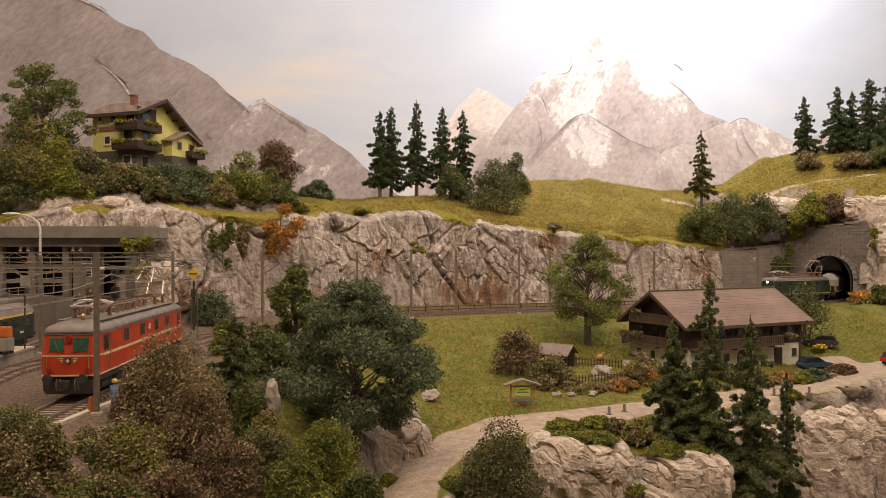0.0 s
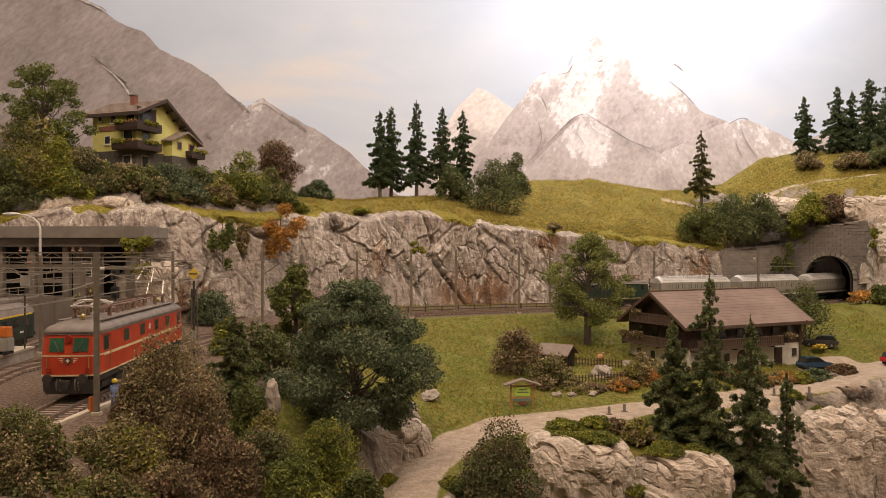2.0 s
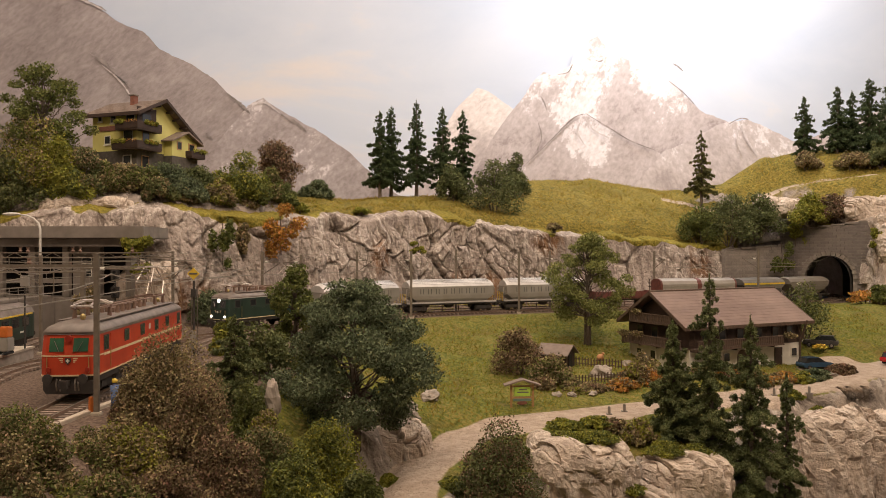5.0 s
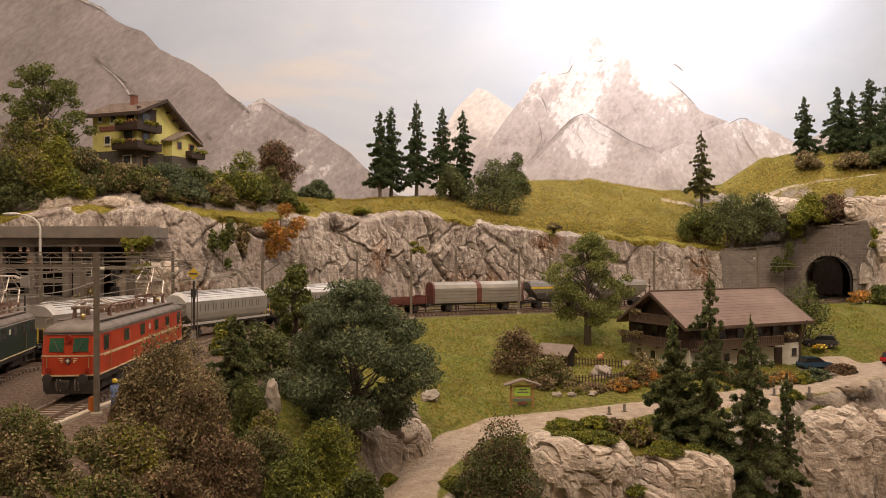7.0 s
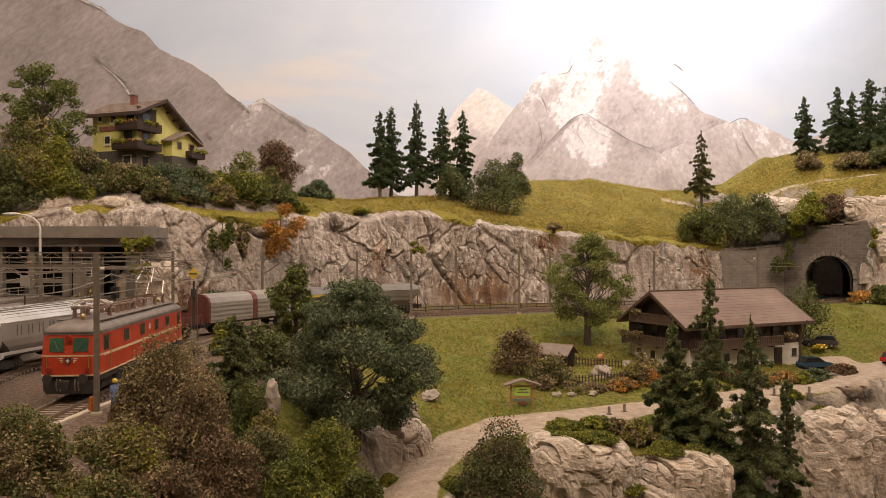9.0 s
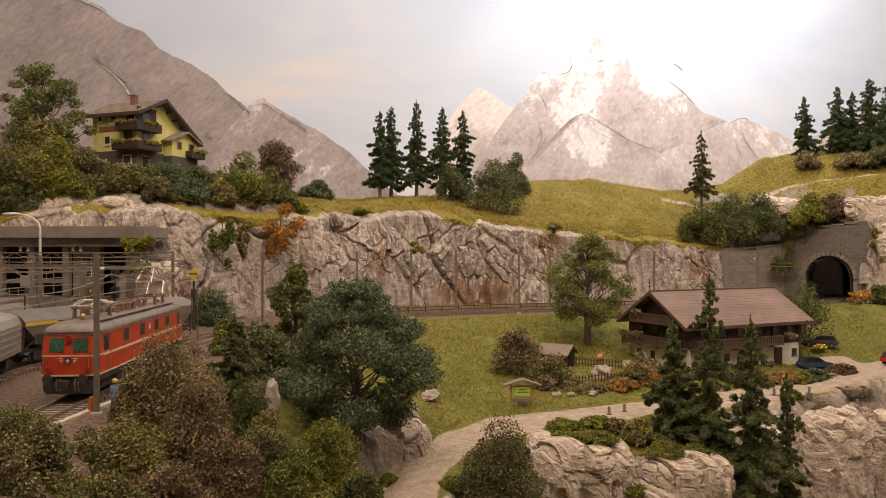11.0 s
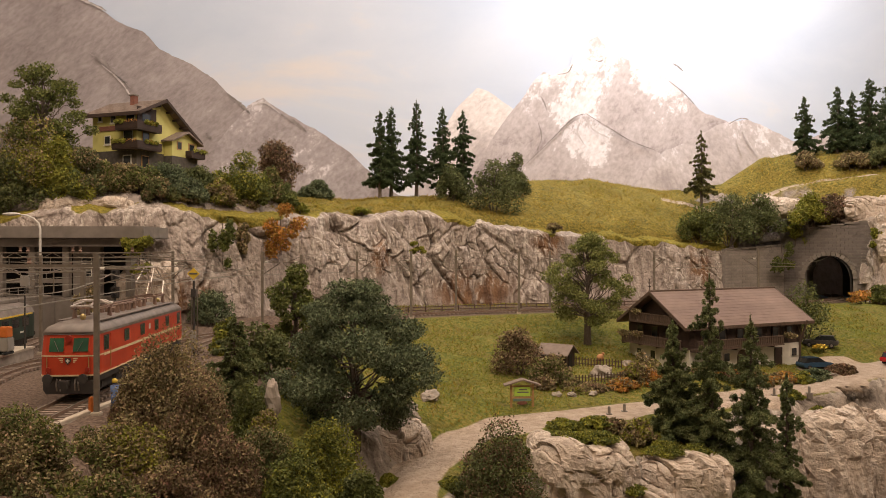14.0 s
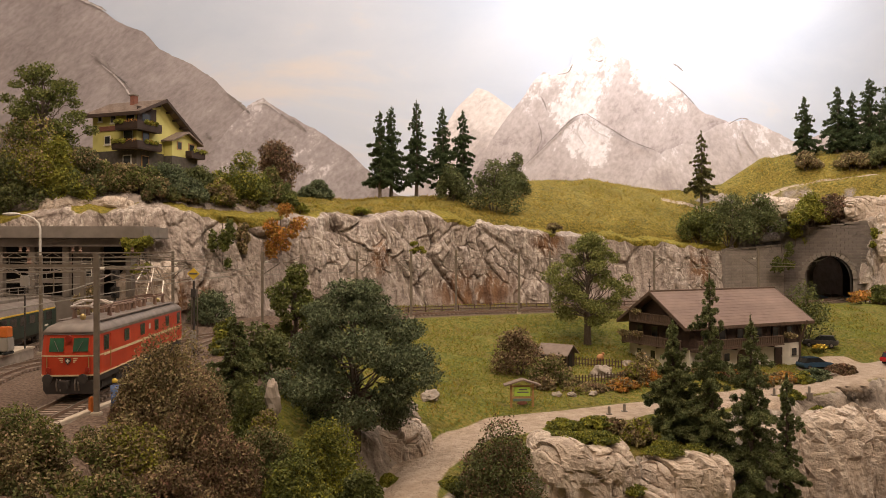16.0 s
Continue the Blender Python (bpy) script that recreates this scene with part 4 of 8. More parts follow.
def loco(name, label, paint, lit, raised, L=8.55):
    """A six-axle electric locomotive with rounded noses."""
    th = thing(name, label, "locomotive", group="locomotives on the layout")
    hw = 1.46
    q_ = L / 8.55

    def outline(x, z):
        return hw - 0.03 * max(0, z - 2.2)

    def ring(z, inset=0.0, rake=0.0):
        """Plan outline of the box at height z with rounded noses."""
        pts = []
        w = outline(0, z) - inset
        end = L - rake - inset
        nose = [(end, 0.0), (end, w * 0.45), (end - 0.06, w * 0.80), (end - 0.20, w * 0.96), (end - 0.60, w)]
        q = [(a, b) for a, b in nose]
        pts += [(a, b) for a, b in q] + [(-a, b) for a, b in reversed(q)]
        pts += [(-a, -b) for a, b in q[1:]] + [(a, -b) for a, b in reversed(q[1:])]
        return [(a, b, z) for a, b in pts]
    body = Mesh().loft([ring(1.12), ring(1.95), ring(2.15, 0, 0.03), ring(3.08, 0, 0.22)])
    part("body", body, paint, th, smooth=False)
    roof = Mesh().loft([ring(3.08, -0.03, 0.20), ring(3.18, -0.03, 0.22), ring(3.36, 0.10, 0.32), ring(3.54, 0.40, 0.60), ring(3.64, 0.9, 1.1)])
    part("roof", roof, M_ROOFGREY, th, "grey domed roof", smooth=True)
    walk_ = Mesh()
    for s in (-1, 1):
        walk_.box(-L + 1.5, L - 1.5, s * 1.0 - 0.16, s * 1.0 + 0.16, 3.56, 3.62)
    part("roof_walkway", walk_, M_ROOFGREY, th)
    fr = Mesh().loft([ring(0.82, 0.10), ring(1.12, 0.04)])
    part("underframe", fr, M_FRAME, th)
    for e in (1, -1):
        ap = Mesh().extrude([(-1.15, 0.28), (-1.3, 0.5), (-1.3, 0.9), (1.3, 0.9), (1.3, 0.5), (1.15, 0.28)], "x", e * (L - 0.25), e * (L - 0.10))
        part("snow_plough", ap, M_FRAME, th)
        hoses = Mesh()
        for y in (-0.55, -0.38, 0.38, 0.55):
            hoses.tube([(e * (L + 0.02), y, 1.0), (e * (L + 0.12), y, 0.8), (e * (L + 0.02), y, 0.45)], 0.045, 5)
        part("brake_hose", hoses, M_STEEL, th, "pale hanging hoses")
        # cab windows: front pair, corner lights
        for s in (-1, 1):
            xw = L - 0.04
            q = [(xw, s * 0.20, 2.22), (xw - 0.045, s * 1.02, 2.22), (xw - 0.195, s * 1.02, 2.92), (xw - 0.145, s * 0.20, 2.92)]
            fr_ = Mesh().loft([[(e * (a + 0.03), b, c) for a, b, c in q], [(e * (a - 0.05), b, c) for a, b, c in q]])
            cx = sum(p[1] for p in q) / 4
            wn = part("windscreen_frame", fr_, paint, th)
            q2 = [(a + 0.035, cx + (b - cx) * 0.90, 2.57 + (c - 2.57) * 0.88) for a, b, c in q]
            part("windscreen", Mesh().loft([[(e * (a + 0.01), b, c) for a, b, c in q2], [(e * (a - 0.004), b, c) for a, b, c in q2]]), M_CABGREEN if not lit else M_GLASSDARK, wn, "green-tinted windscreen")
            part("wiper", Mesh().tube([(e * (xw + 0.06), s * 0.45, 2.26), (e * (xw - 0.045), s * 0.72, 2.75)], 0.018, 4), M_STEEL, wn)
            part("headlight", Mesh().tube([(e * (L - 0.35), s * 0.98, 1.42), (e * (L + 0.06), s * 0.98, 1.42)], 0.12, 12), M_LAMPON if lit and e > 0 else M_LAMPRED, th)
            part("handrail", Mesh().tube([(e * (L + 0.03), s * 1.05, 1.28), (e * (L + 0.03), s * 1.05, 2.0)], 0.025, 4), M_BRASS, th)
        part("top_headlight", Mesh().tube([(e * (L - 0.45), 0, 2.86), (e * (L - 0.02), 0, 2.86)], 0.16, 12), M_LAMPON if lit and e > 0 else M_LAMPRED, th)
        # emblem and winged ornament
        part("emblem", Mesh().extrude([(-0.15, 1.97), (0.15, 1.97), (0.15, 1.80), (0.0, 1.66), (-0.15, 1.80)], "x", e * (L + 0.005), e * (L + 0.05)), M_FRAME, th, "dark shield emblem")
        part("emblem_cross", Mesh().box(min(e * (L + .05), e * (L + .07)), max(e * (L + .05), e * (L + .07)), -0.03, 0.03, 1.74, 1.93).box(min(e * (L + .05), e * (L + .071)), max(e * (L + .05), e * (L + .071)), -0.09, 0.09, 1.81, 1.87), M_WHITE, th)
        for s in (-1, 1):
            for k, ln in enumerate((1.22, 1.0, 0.72)):
                z = 1.93 - 0.085 * k
                part("wing_stripe", Mesh().loft([[(e * (L + 0.012), s * 0.26, z), (e * (L + 0.012), s * 0.26, z + 0.045), (e * (L + 0.03), s * 0.26, z + 0.045), (e * (L + 0.03), s * 0.26, z)],
                                                 [(e * (L - 0.12), s * ln, z), (e * (L - 0.12), s * ln, z + 0.045), (e * (L - 0.10), s * ln, z + 0.045), (e * (L - 0.10), s * ln, z)]]), M_CREAM, th)
    part("waist_line", Mesh().loft([ring(2.03, -0.012), ring(2.09, -0.012)]), M_GREEN if lit else M_CREAM, th)
    part("gutter_line", Mesh().loft([ring(3.03, -0.035, 0.20), ring(3.10, -0.035, 0.21)]), M_HOPPERROOF if lit else M_ROOFGREY, th, "pale line under the roof")
    sk = Mesh().loft([ring(1.12, -0.02), ring(1.19, -0.02)])
    part("lower_trim", sk, M_CREAM, th, "cream line around the body foot")
    for s in (-1, 1):
        ln = Mesh().box(-L + 0.95, L - 0.95, min(s * hw, s * (hw + 0.015)), max(s * hw, s * (hw + 0.015)), 1.96, 2.03)
        part("side_line", ln, M_GREEN if lit else M_CREAM, th)
        for x in (-4.4 * q_, -1.9 * q_, 1.0 * q_, 3.9 * q_):
            w = Mesh().box(x - 0.42, x + 0.42, min(s * 1.44, s * 1.468), max(s * 1.44, s * 1.468), 2.28, 2.92)
            wo = part("side_window", w, M_FRAME, th, bevel=0.02)
            part("pane", Mesh().box(x - 0.33, x + 0.33, min(s * 1.45, s * 1.476), max(s * 1.45, s * 1.476), 2.36, 2.85), M_SIDEGLASS if not lit else M_GLASSDARK, wo)
        for x in (-L + 1.35, L - 1.35):
            d = Mesh().box(x - 0.36, x + 0.36, min(s * 1.44, s * 1.470), max(s * 1.44, s * 1.470), 2.2, 2.92)
            dd = part("cab_side_window", d, M_FRAME, th)
            part("pane", Mesh().box(x - 0.28, x + 0.28, min(s * 1.45, s * 1.478), max(s * 1.45, s * 1.478), 2.27, 2.86), M_SIDEGLASS if not lit else M_GLASSDARK, dd)
        for x in (-L + 2.35, L - 2.35):
            part("cab_door", Mesh().box(x - 0.36, x + 0.36, min(s * 1.44, s * 1.464), max(s * 1.44, s * 1.464), 1.2, 2.95), paint, th, bevel=0.02)
            part("door_rail", Mesh().tube([(x + 0.45, s * 1.5, 1.3), (x + 0.45, s * 1.5, 2.3)], 0.025, 4), M_BRASS, th)
        part("side_emblem", Mesh().box(-0.55, -0.25, min(s * 1.45, s * 1.475), max(s * 1.45, s * 1.475), 2.5, 2.8), M_WHITE, th, "small white badge")
    for x in (-4.6 * q_, 4.6 * q_):
        bogie(th, x, (-2.1, 0.1, 2.2) if L > 8 else (-1.4, 1.4), 6.2 if L > 8 else 4.2)
    buffers(th, (L - 0.05, -L + 0.05))
    pantograph(th, 5.2 * q_, False)
    pantograph(th, -5.4 * q_, raised)
    gear = Mesh()
    for x in (-2.6, -1.7, -0.6, 0.5, 1.6, 2.5):
        gear.tube([(x, 0.45, 3.62), (x, 0.45, 4.05)], [0.13, 0.09], 8)
        gear.tube([(x, -0.45, 3.62), (x, -0.45, 4.0)], [0.13, 0.09], 8)
    for y, z in ((0.45, 4.07), (-0.45, 4.02)):
        gear.tube([(-4.0, y, z), (4.0, y, z)], 0.05, 5)
    gear.box(-0.9, 0.4, -0.3, 0.3, 3.62, 3.95).box(1.4, 2.3, -0.35, 0.2, 3.62, 3.88).box(-3.4, -2.8, -0.3, 0.3, 3.62, 3.85)
    part("roof_gear", gear, M_RUST, th, "rusty brown insulators and busbars")
    for x in (7.6 * q_, -7.6 * q_):
        part("whistle", Mesh().blob((x * 0.9, 0.1, 3.75), 0.16, 3, 0.1, 8, 6), M_BRASS, th, "brass roof horn")
    return th


def letters(parent, xs, y, z0, z1, s):
    """Unreadable brand lettering as plain bars."""
    for x in xs:
        m = Mesh()
        for dx in (-0.2, 0.2):
            m.box(x + dx - 0.06, x + dx + 0.06, min(y, y + s * 0.012), max(y, y + s * 0.012), z0, z1)
        part("lettering", m, M_LETTER, parent)


def wagon_frame(th, L):
    f = Mesh()
    for s in (-0.95, 0.95):
        f.box(-L, L, s - 0.08, s + 0.08, 0.98, 1.22)
    f.box(-L, -L + 0.18, -1.25, 1.25, 0.9, 1.25).box(L - 0.18, L, -1.25, 1.25, 0.9, 1.25)
    f.box(-L, L, -0.3, 0.3, 0.95, 1.18)
    part("underframe", f, M_FRAME, th)
    buffers(th, (L, -L))


def hopper(label):
    """Bogie silo wagon with a bright ribbed roof and sloping ends."""
    th = thing("hopper_wagon", label, "railway wagon", group="wagons of the goods train")
    L = 6.9
    wagon_frame(th, L)
    body = Mesh().loft([[(-a, s, z) if True else 0 for s in (-w, w)] + [(a, s, z) for s in (w, -w)] for a, w, z in ((4.9, 1.1, 1.25), (5.7, 1.42, 1.75), (6.3, 1.48, 2.2), (6.3, 1.48, 3.35))])
    part("body", body, M_HOPPER, th, "grey slab-sided body")
    roof = Mesh()
    prof = []
    n = 12
    for k in range(n + 1):
        a = -1.5 + 3.0 * k / n
        z = 3.35 + 0.85 * (1 - abs(a / 1.5) ** 2.2)
        prof.append((a, z))
        if k < n:
            prof.append((a + 0.04, z + 0.05 if abs(a) < 1.4 else z))
    secs = []
    for x, sc in ((-6.35, 0.72), (-5.75, 1.0), (5.75, 1.0), (6.35, 0.72)):
        secs.append([(x, a * (0.8 + 0.2 * sc), 3.33 + (z - 3.33) * sc) for a, z in prof] + [(x, 1.4, 3.2), (x, -1.4, 3.2)])
    roof.loft(secs)
    part("roof", roof, M_HOPPERROOF, th, "bright ribbed aluminium roof")
    ribs = Mesh()
    for k in range(-6, 7):
        a = k * 0.215
        z = 3.35 + 0.85 * (1 - abs(a / 1.5) ** 2.2)
        ribs.tube([(-5.8, a, z + 0.02), (5.8, a, z + 0.02)], 0.05, 4)
    part("roof_ribs", ribs, M_DGREY, th)
    for s in (-1, 1):
        part("sill", Mesh().box(-6.75, 6.75, min(s * 1.36, s * 1.5), max(s * 1.36, s * 1.5), 1.22, 1.42), M_HOPPERROOF, th, "pale lower sill")
        letters(th, [-4.6 + 1.15 * k for k in range(9)], s * 1.482, 2.42, 3.08, s)
        for e in (-1, 1):
            end = Mesh()
            for k in range(4):
                end.tube([(e * 6.3, s * 1.3, 3.2 - 0.5 * k), (e * 6.72, s * 1.1, 3.0 - 0.5 * k)], 0.05, 4)
            end.tube([(e * 6.72, s * 1.1, 1.25), (e * 6.72, s * 1.1, 3.1)], 0.05, 4)
            part("end_ladder", end, M_HOPPER, th)
            part("end_rail", Mesh().tube([(e * 6.728, s * 0.9, 1.25), (e * 6.728, s * 0.9, 2.4), (e * 6.728, s * 0.3, 2.4), (e * 6.728, s * 0.3, 1.25)], 0.045, 4), M_YELLOW, th, "yellow end handrail")
    for x in (-3.7, 0, 3.7):
        part("outlet", Mesh().loft([[(x - 0.9, -0.8, 1.3), (x + 0.9, -0.8, 1.3), (x + 0.9, 0.8, 1.3), (x - 0.9, 0.8, 1.3)], [(x - 0.3, -0.3, 0.55), (x + 0.3, -0.3, 0.55), (x + 0.3, 0.3, 0.55), (x - 0.3, 0.3, 0.55)]]), M_FRAME, th)
    for x in (-5.0, 5.0):
        bogie(th, x, (-0.9, 0.9), 2.7)
    return th


def gondola():
    th = thing("gondola_wagon", "low reddish-brown open wagon with a gravel load", "railway wagon", group="wagons of the goods train")
    L = 4.35
    wagon_frame(th, L)
    part("floor", Mesh().box(-4.3, 4.3, -1.38, 1.38, 1.25, 1.38), M_BROWN, th)
    for s in (-1, 1):
        part("side_board", Mesh().box(-4.3, 4.3, min(s * 1.32, s * 1.42), max(s * 1.32, s * 1.42), 1.38, 2.15), M_BROWN, th, bevel=0.02)
        part("end_board", Mesh().box(min(s * 4.2, s * 4.3), max(s * 4.2, s * 4.3), -1.32, 1.32, 1.38, 2.35), M_BROWN, th, bevel=0.02)
        for k in range(6):
            part("stake", Mesh().box(-4.1 + k * 1.64 - 0.06, -4.1 + k * 1.64 + 0.06, min(s * 1.42, s * 1.5), max(s * 1.42, s * 1.5), 1.2, 2.18), M_BROWN, th)
    part("gravel_load", Mesh().blob((0, 0, 1.5), (4.1, 1.28, 0.55), 4, 0.2, 22, 8), M_LOAD, th, "pale gravel heap", smooth=True)
    for x in (-2.9, 2.9):
        wheelset(th, x)
        part("axle_guard", Mesh().box(x - 0.35, x + 0.35, -1.1, -0.9, 0.35, 1.0).box(x - 0.35, x + 0.35, 0.9, 1.1, 0.35, 1.0), M_FRAME, th)
    return th


def van():
    th = thing("sliding_wall_van", "covered wagon with ribbed silver walls and brown ends", "railway wagon", group="wagons of the goods train")
    L = 6.7
    wagon_frame(th, L)
    prof = [(-1.42, 1.25), (1.42, 1.25), (1.42, 3.25), (1.2, 3.75), (0.75, 4.02), (0.0, 4.12), (-0.75, 4.02), (-1.2, 3.75), (-1.42, 3.25)]
    for e in (-1, 1):
        part("end_wall", Mesh().extrude(prof, "x", e * 6.4, e * 6.65), M_BROWN, th, "brown ribbed end wall")
        for y in (-0.8, 0, 0.8):
            part("end_rib", Mesh().box(min(e * 6.65, e * 6.74), max(e * 6.65, e * 6.74), y - 0.07, y + 0.07, 1.3, 3.8), M_BROWN, th)
    for x0, x1 in ((-6.38, -0.35), (0.35, 6.38)):
        part("sliding_wall", Mesh().extrude([(a * 0.995, b) for a, b in prof], "x", x0, x1), M_SILVER, th, "silver sliding wall")
        for s in (-1, 1):
            for z in (1.5, 1.95, 2.4, 2.85):
                part("wall_rib", Mesh().box(x0 + 0.1, x1 - 0.1, min(s * 1.4, s * 1.47), max(s * 1.4, s * 1.47), z, z + 0.12), M_HOPPER, th)
    part("middle_post", Mesh().extrude([(a * 1.02, b if b < 2 else b + 0.03) for a, b in prof], "x", -0.34, 0.34), M_BROWN, th, "brown middle post")
    for x in (-4.2, 4.2):
        wheelset(th, x)
        part("axle_guard", Mesh().box(x - 0.4, x + 0.4, -1.12, -0.92, 0.35, 1.0).box(x - 0.4, x + 0.4, 0.92, 1.12, 0.35, 1.0), M_FRAME, th)
    return th


def ballast_hopper(yellow):
    """Short two-axle hopper with sloping ends."""
    name = "yellow_striped_hopper" if yellow else "grey_hopper"
    lab = "short dark hopper wagon with a yellow stripe" if yellow else "short grey hopper wagon with a white oval badge"
    th = thing(name, lab, "railway wagon", group="wagons of the goods train")
    L = 4.35
    wagon_frame(th, L)
    paint = M_DGREY if yellow else M_HOPPER2
    top = 3.25
    body = Mesh().loft([[(-a, -w, z), (-a, w, z), (a, w, z), (a, -w, z)] for a, w, z in ((2.3, 1.0, 1.2), (3.2, 1.42, 1.95), (4.15, 1.46, 2.9), (4.15, 1.46, top))])
    part("body", body, paint, th)
    roof = Mesh().loft([[(x, -1.5, top), (x, -1.1, top + 0.5 * h), (x, -0.4, top + 0.78 * h), (x, 0.4, top + 0.78 * h), (x, 1.1, top + 0.5 * h), (x, 1.5, top)] for x, h in ((-4.2, 0.8), (-3.9, 1), (3.9, 1), (4.2, 0.8))])
    part("roof", roof, M_DGREY if yellow else M_HOPPER2, th, "rounded sheet roof", smooth=False)
    for s in (-1, 1):
        if yellow:
            part("stripe", Mesh().box(-4.1, 4.1, min(s * 1.46, s * 1.485), max(s * 1.46, s * 1.485), 2.95, 3.22), M_YELLOW, th, "yellow stripe")
            for x in (-2.6, -0.9, 0.9, 2.6):
                part("side_flap", Mesh().box(x - 0.7, x + 0.7, min(s * 1.3, s * 1.44), max(s * 1.3, s * 1.44), 1.55, 2.3), M_FRAME, th)
        else:
            part("badge", Mesh().extrude([(2.4 + 0.45 * math.cos(a * 0.5236), 2.95 + 0.2 * math.sin(a * 0.5236)) for a in range(12)], "y", s * 1.462, s * 1.48), M_WHITE, th, "white oval badge")
            part("side_rib", Mesh().box(-4.1, 4.1, min(s * 1.44, s * 1.5), max(s * 1.44, s * 1.5), 2.42, 2.52), M_DGREY, th)
        for e in (-1, 1):
            part("end_stay", Mesh().tube([(e * 4.0, s * 1.2, 2.9), (e * 4.1, s * 1.2, 1.2)], 0.06, 4).tube([(e * 4.0, s * 1.2, 1.2), (e * 3.0, s * 1.2, 1.9)], 0.05, 4), M_FRAME, th)
    for x in (-2.7, 2.7):
        wheelset(th, x)
        part("axle_guard", Mesh().box(x - 0.35, x + 0.35, -1.1, -0.9, 0.35, 1.0).box(x - 0.35, x + 0.35, 0.9, 1.1, 0.35, 1.0), M_FRAME, th)
    return th


def coach():
    th = thing("railcar", "dark green passenger car with a yellow stripe under its roof", "railway carriage")
    L = 10.5
    prof = [(-1.42, 0.95), (1.42, 0.95), (1.45, 2.2), (1.40, 3.0), (1.12, 3.5), (0.6, 3.78), (0, 3.86), (-0.6, 3.78), (-1.12, 3.5), (-1.40, 3.0), (-1.45, 2.2)]
    secs = [[(x, a * w, 0.95 + (b - 0.95) * h) for a, b in prof] for x, w, h in ((-L, 0.8, 0.96), (-L + 0.5, 0.97, 1), (-L + 1.2, 1, 1), (L - 1.2, 1, 1), (L - 0.5, 0.97, 1), (L, 0.8, 0.96))]
    part("body", Mesh().loft(secs), M_GREEN, th)
    rp = [(a * 1.02, b + 0.02) for a, b in prof[3:10]]
    part("roof", Mesh().loft([[(x, a * w, b) for a, b in rp] for x, w in ((-L + 0.4, 0.97), (-L + 1.2, 1), (L - 1.2, 1), (L - 0.4, 0.97))], close=False, caps=False), M_ROOFGREY, th, "dark grey roof")
    for s in (-1, 1):
        part("stripe", Mesh().box(-L + 1.2, L - 1.0, min(s * 1.40, s * 1.445), max(s * 1.40, s * 1.445), 2.92, 3.06), M_YELLOW, th, "yellow first-class stripe")
        for k in range(9):
            x = -8.0 + 2.0 * k
            w = part("window", Mesh().box(x - 0.7, x + 0.7, min(s * 1.40, s * 1.462), max(s * 1.40, s * 1.462), 1.95, 2.8), M_FRAME, th, bevel=0.03)
            part("pane", Mesh().box(x - 0.62, x + 0.62, min(s * 1.41, s * 1.47), max(s * 1.41, s * 1.47), 2.03, 2.72), M_GLASSDARK, w)
        part("number_plate", Mesh().box(6.9, 7.8, min(s * 1.44, s * 1.465), max(s * 1.44, s * 1.465), 1.45, 1.6), M_WHITE, th)
        part("end_door", Mesh().box(8.7, 9.4, min(s * 1.41, s * 1.462), max(s * 1.41, s * 1.462), 1.0, 2.8), M_GREEN, th)
    for e in (-1, 1):
        for y in (-0.6, 0.6):
            part("end_window", Mesh().box(min(e * (L - 0.06), e * (L + 0.03)), max(e * (L - 0.06), e * (L + 0.03)), y - 0.36, y + 0.36, 2.1, 2.85), M_GLASSDARK, th)
        part("gangway", Mesh().box(min(e * (L - .1), e * (L + .3)), max(e * (L - .1), e * (L + .3)), -0.14, 0.14, 1.1, 2.9), M_FRAME, th)
    part("underframe", Mesh().box(-L + 0.3, L - 0.3, -1.2, 1.2, 0.7, 0.95).box(-3, 3, -1.0, 1.0, 0.3, 0.7), M_FRAME, th)
    for x in (-7.4, 7.4):
        bogie(th, x, (-1.2, 1.2), 3.3)
    buffers(th, (L, -L))
    return th


M_HOPPER2 = mat("warm_grey_wagon", (0.19, 0.165, 0.135), (0.15, 0.13, 0.105), rough=0.55, scale=0.7)

red_loco = loco("red_locomotive", "red electric locomotive with grey roof standing on the siding", M_RED, False, True)


def place_on(line, s):
    """Point on a line at the run s along it."""
    u = np.arange(len(line)) * 0.5
    return np.array([np.interp(s, u, line[:, 0]), np.interp(s, u, line[:, 1])])


def vehicle_pose(line, s, half):
    """Pose of a vehicle whose middle is at s, running towards growing s."""
    a, b = place_on(line, s + half), place_on(line, s - half)
    c = (a + b) / 2
    return at(c[0], c[1], 0, 0, 0, math.degrees(math.atan2(a[1] - b[1], a[0] - b[0])))


def run_at(line, y):
    """The run along a line at which it passes plan y (first time)."""
    return 0.5 * int(np.argmin(np.abs(line[:, 1] - y)))


red_loco.matrix_basis = vehicle_pose(RED, run_at(RED, 53.2), 4.6) @ Matrix.Diagonal((1.1, 1.10, 1.23, 1))

goods = []
goods.append((loco("green_locomotive", "dark green electric locomotive with lit headlights hauling the goods train", M_GREEN, True, True, 6.6), 7.33, 3.6))
for _ in range(3):
    if len(goods) == 1:
        h0 = hopper("grey silo wagon with bright ribbed roof and bar lettering")
        goods.append((h0, 7.43, 5.0))
    else:
        goods.append((copy_thing(h0, Matrix()), 7.43, 5.0))
goods.append((gondola(), 5.55, 3.2))
goods.append((van(), 7.48, 4.3))
goods.append((ballast_hopper(True), 5.15, 2.8))
goods.append((ballast_hopper(False), 5.15, 2.8))
goods[0][0].scale = (1, 1, 1.13)
for k, stretch in ((4, 1.14), (5, 1.04), (6, 1.06), (7, 1.06)):
    goods[k][0].scale = (stretch, 1, 1)
for k in (1, 2, 3):
    goods[k][0].scale = (1, 1, 1.06)
railcar = coach()


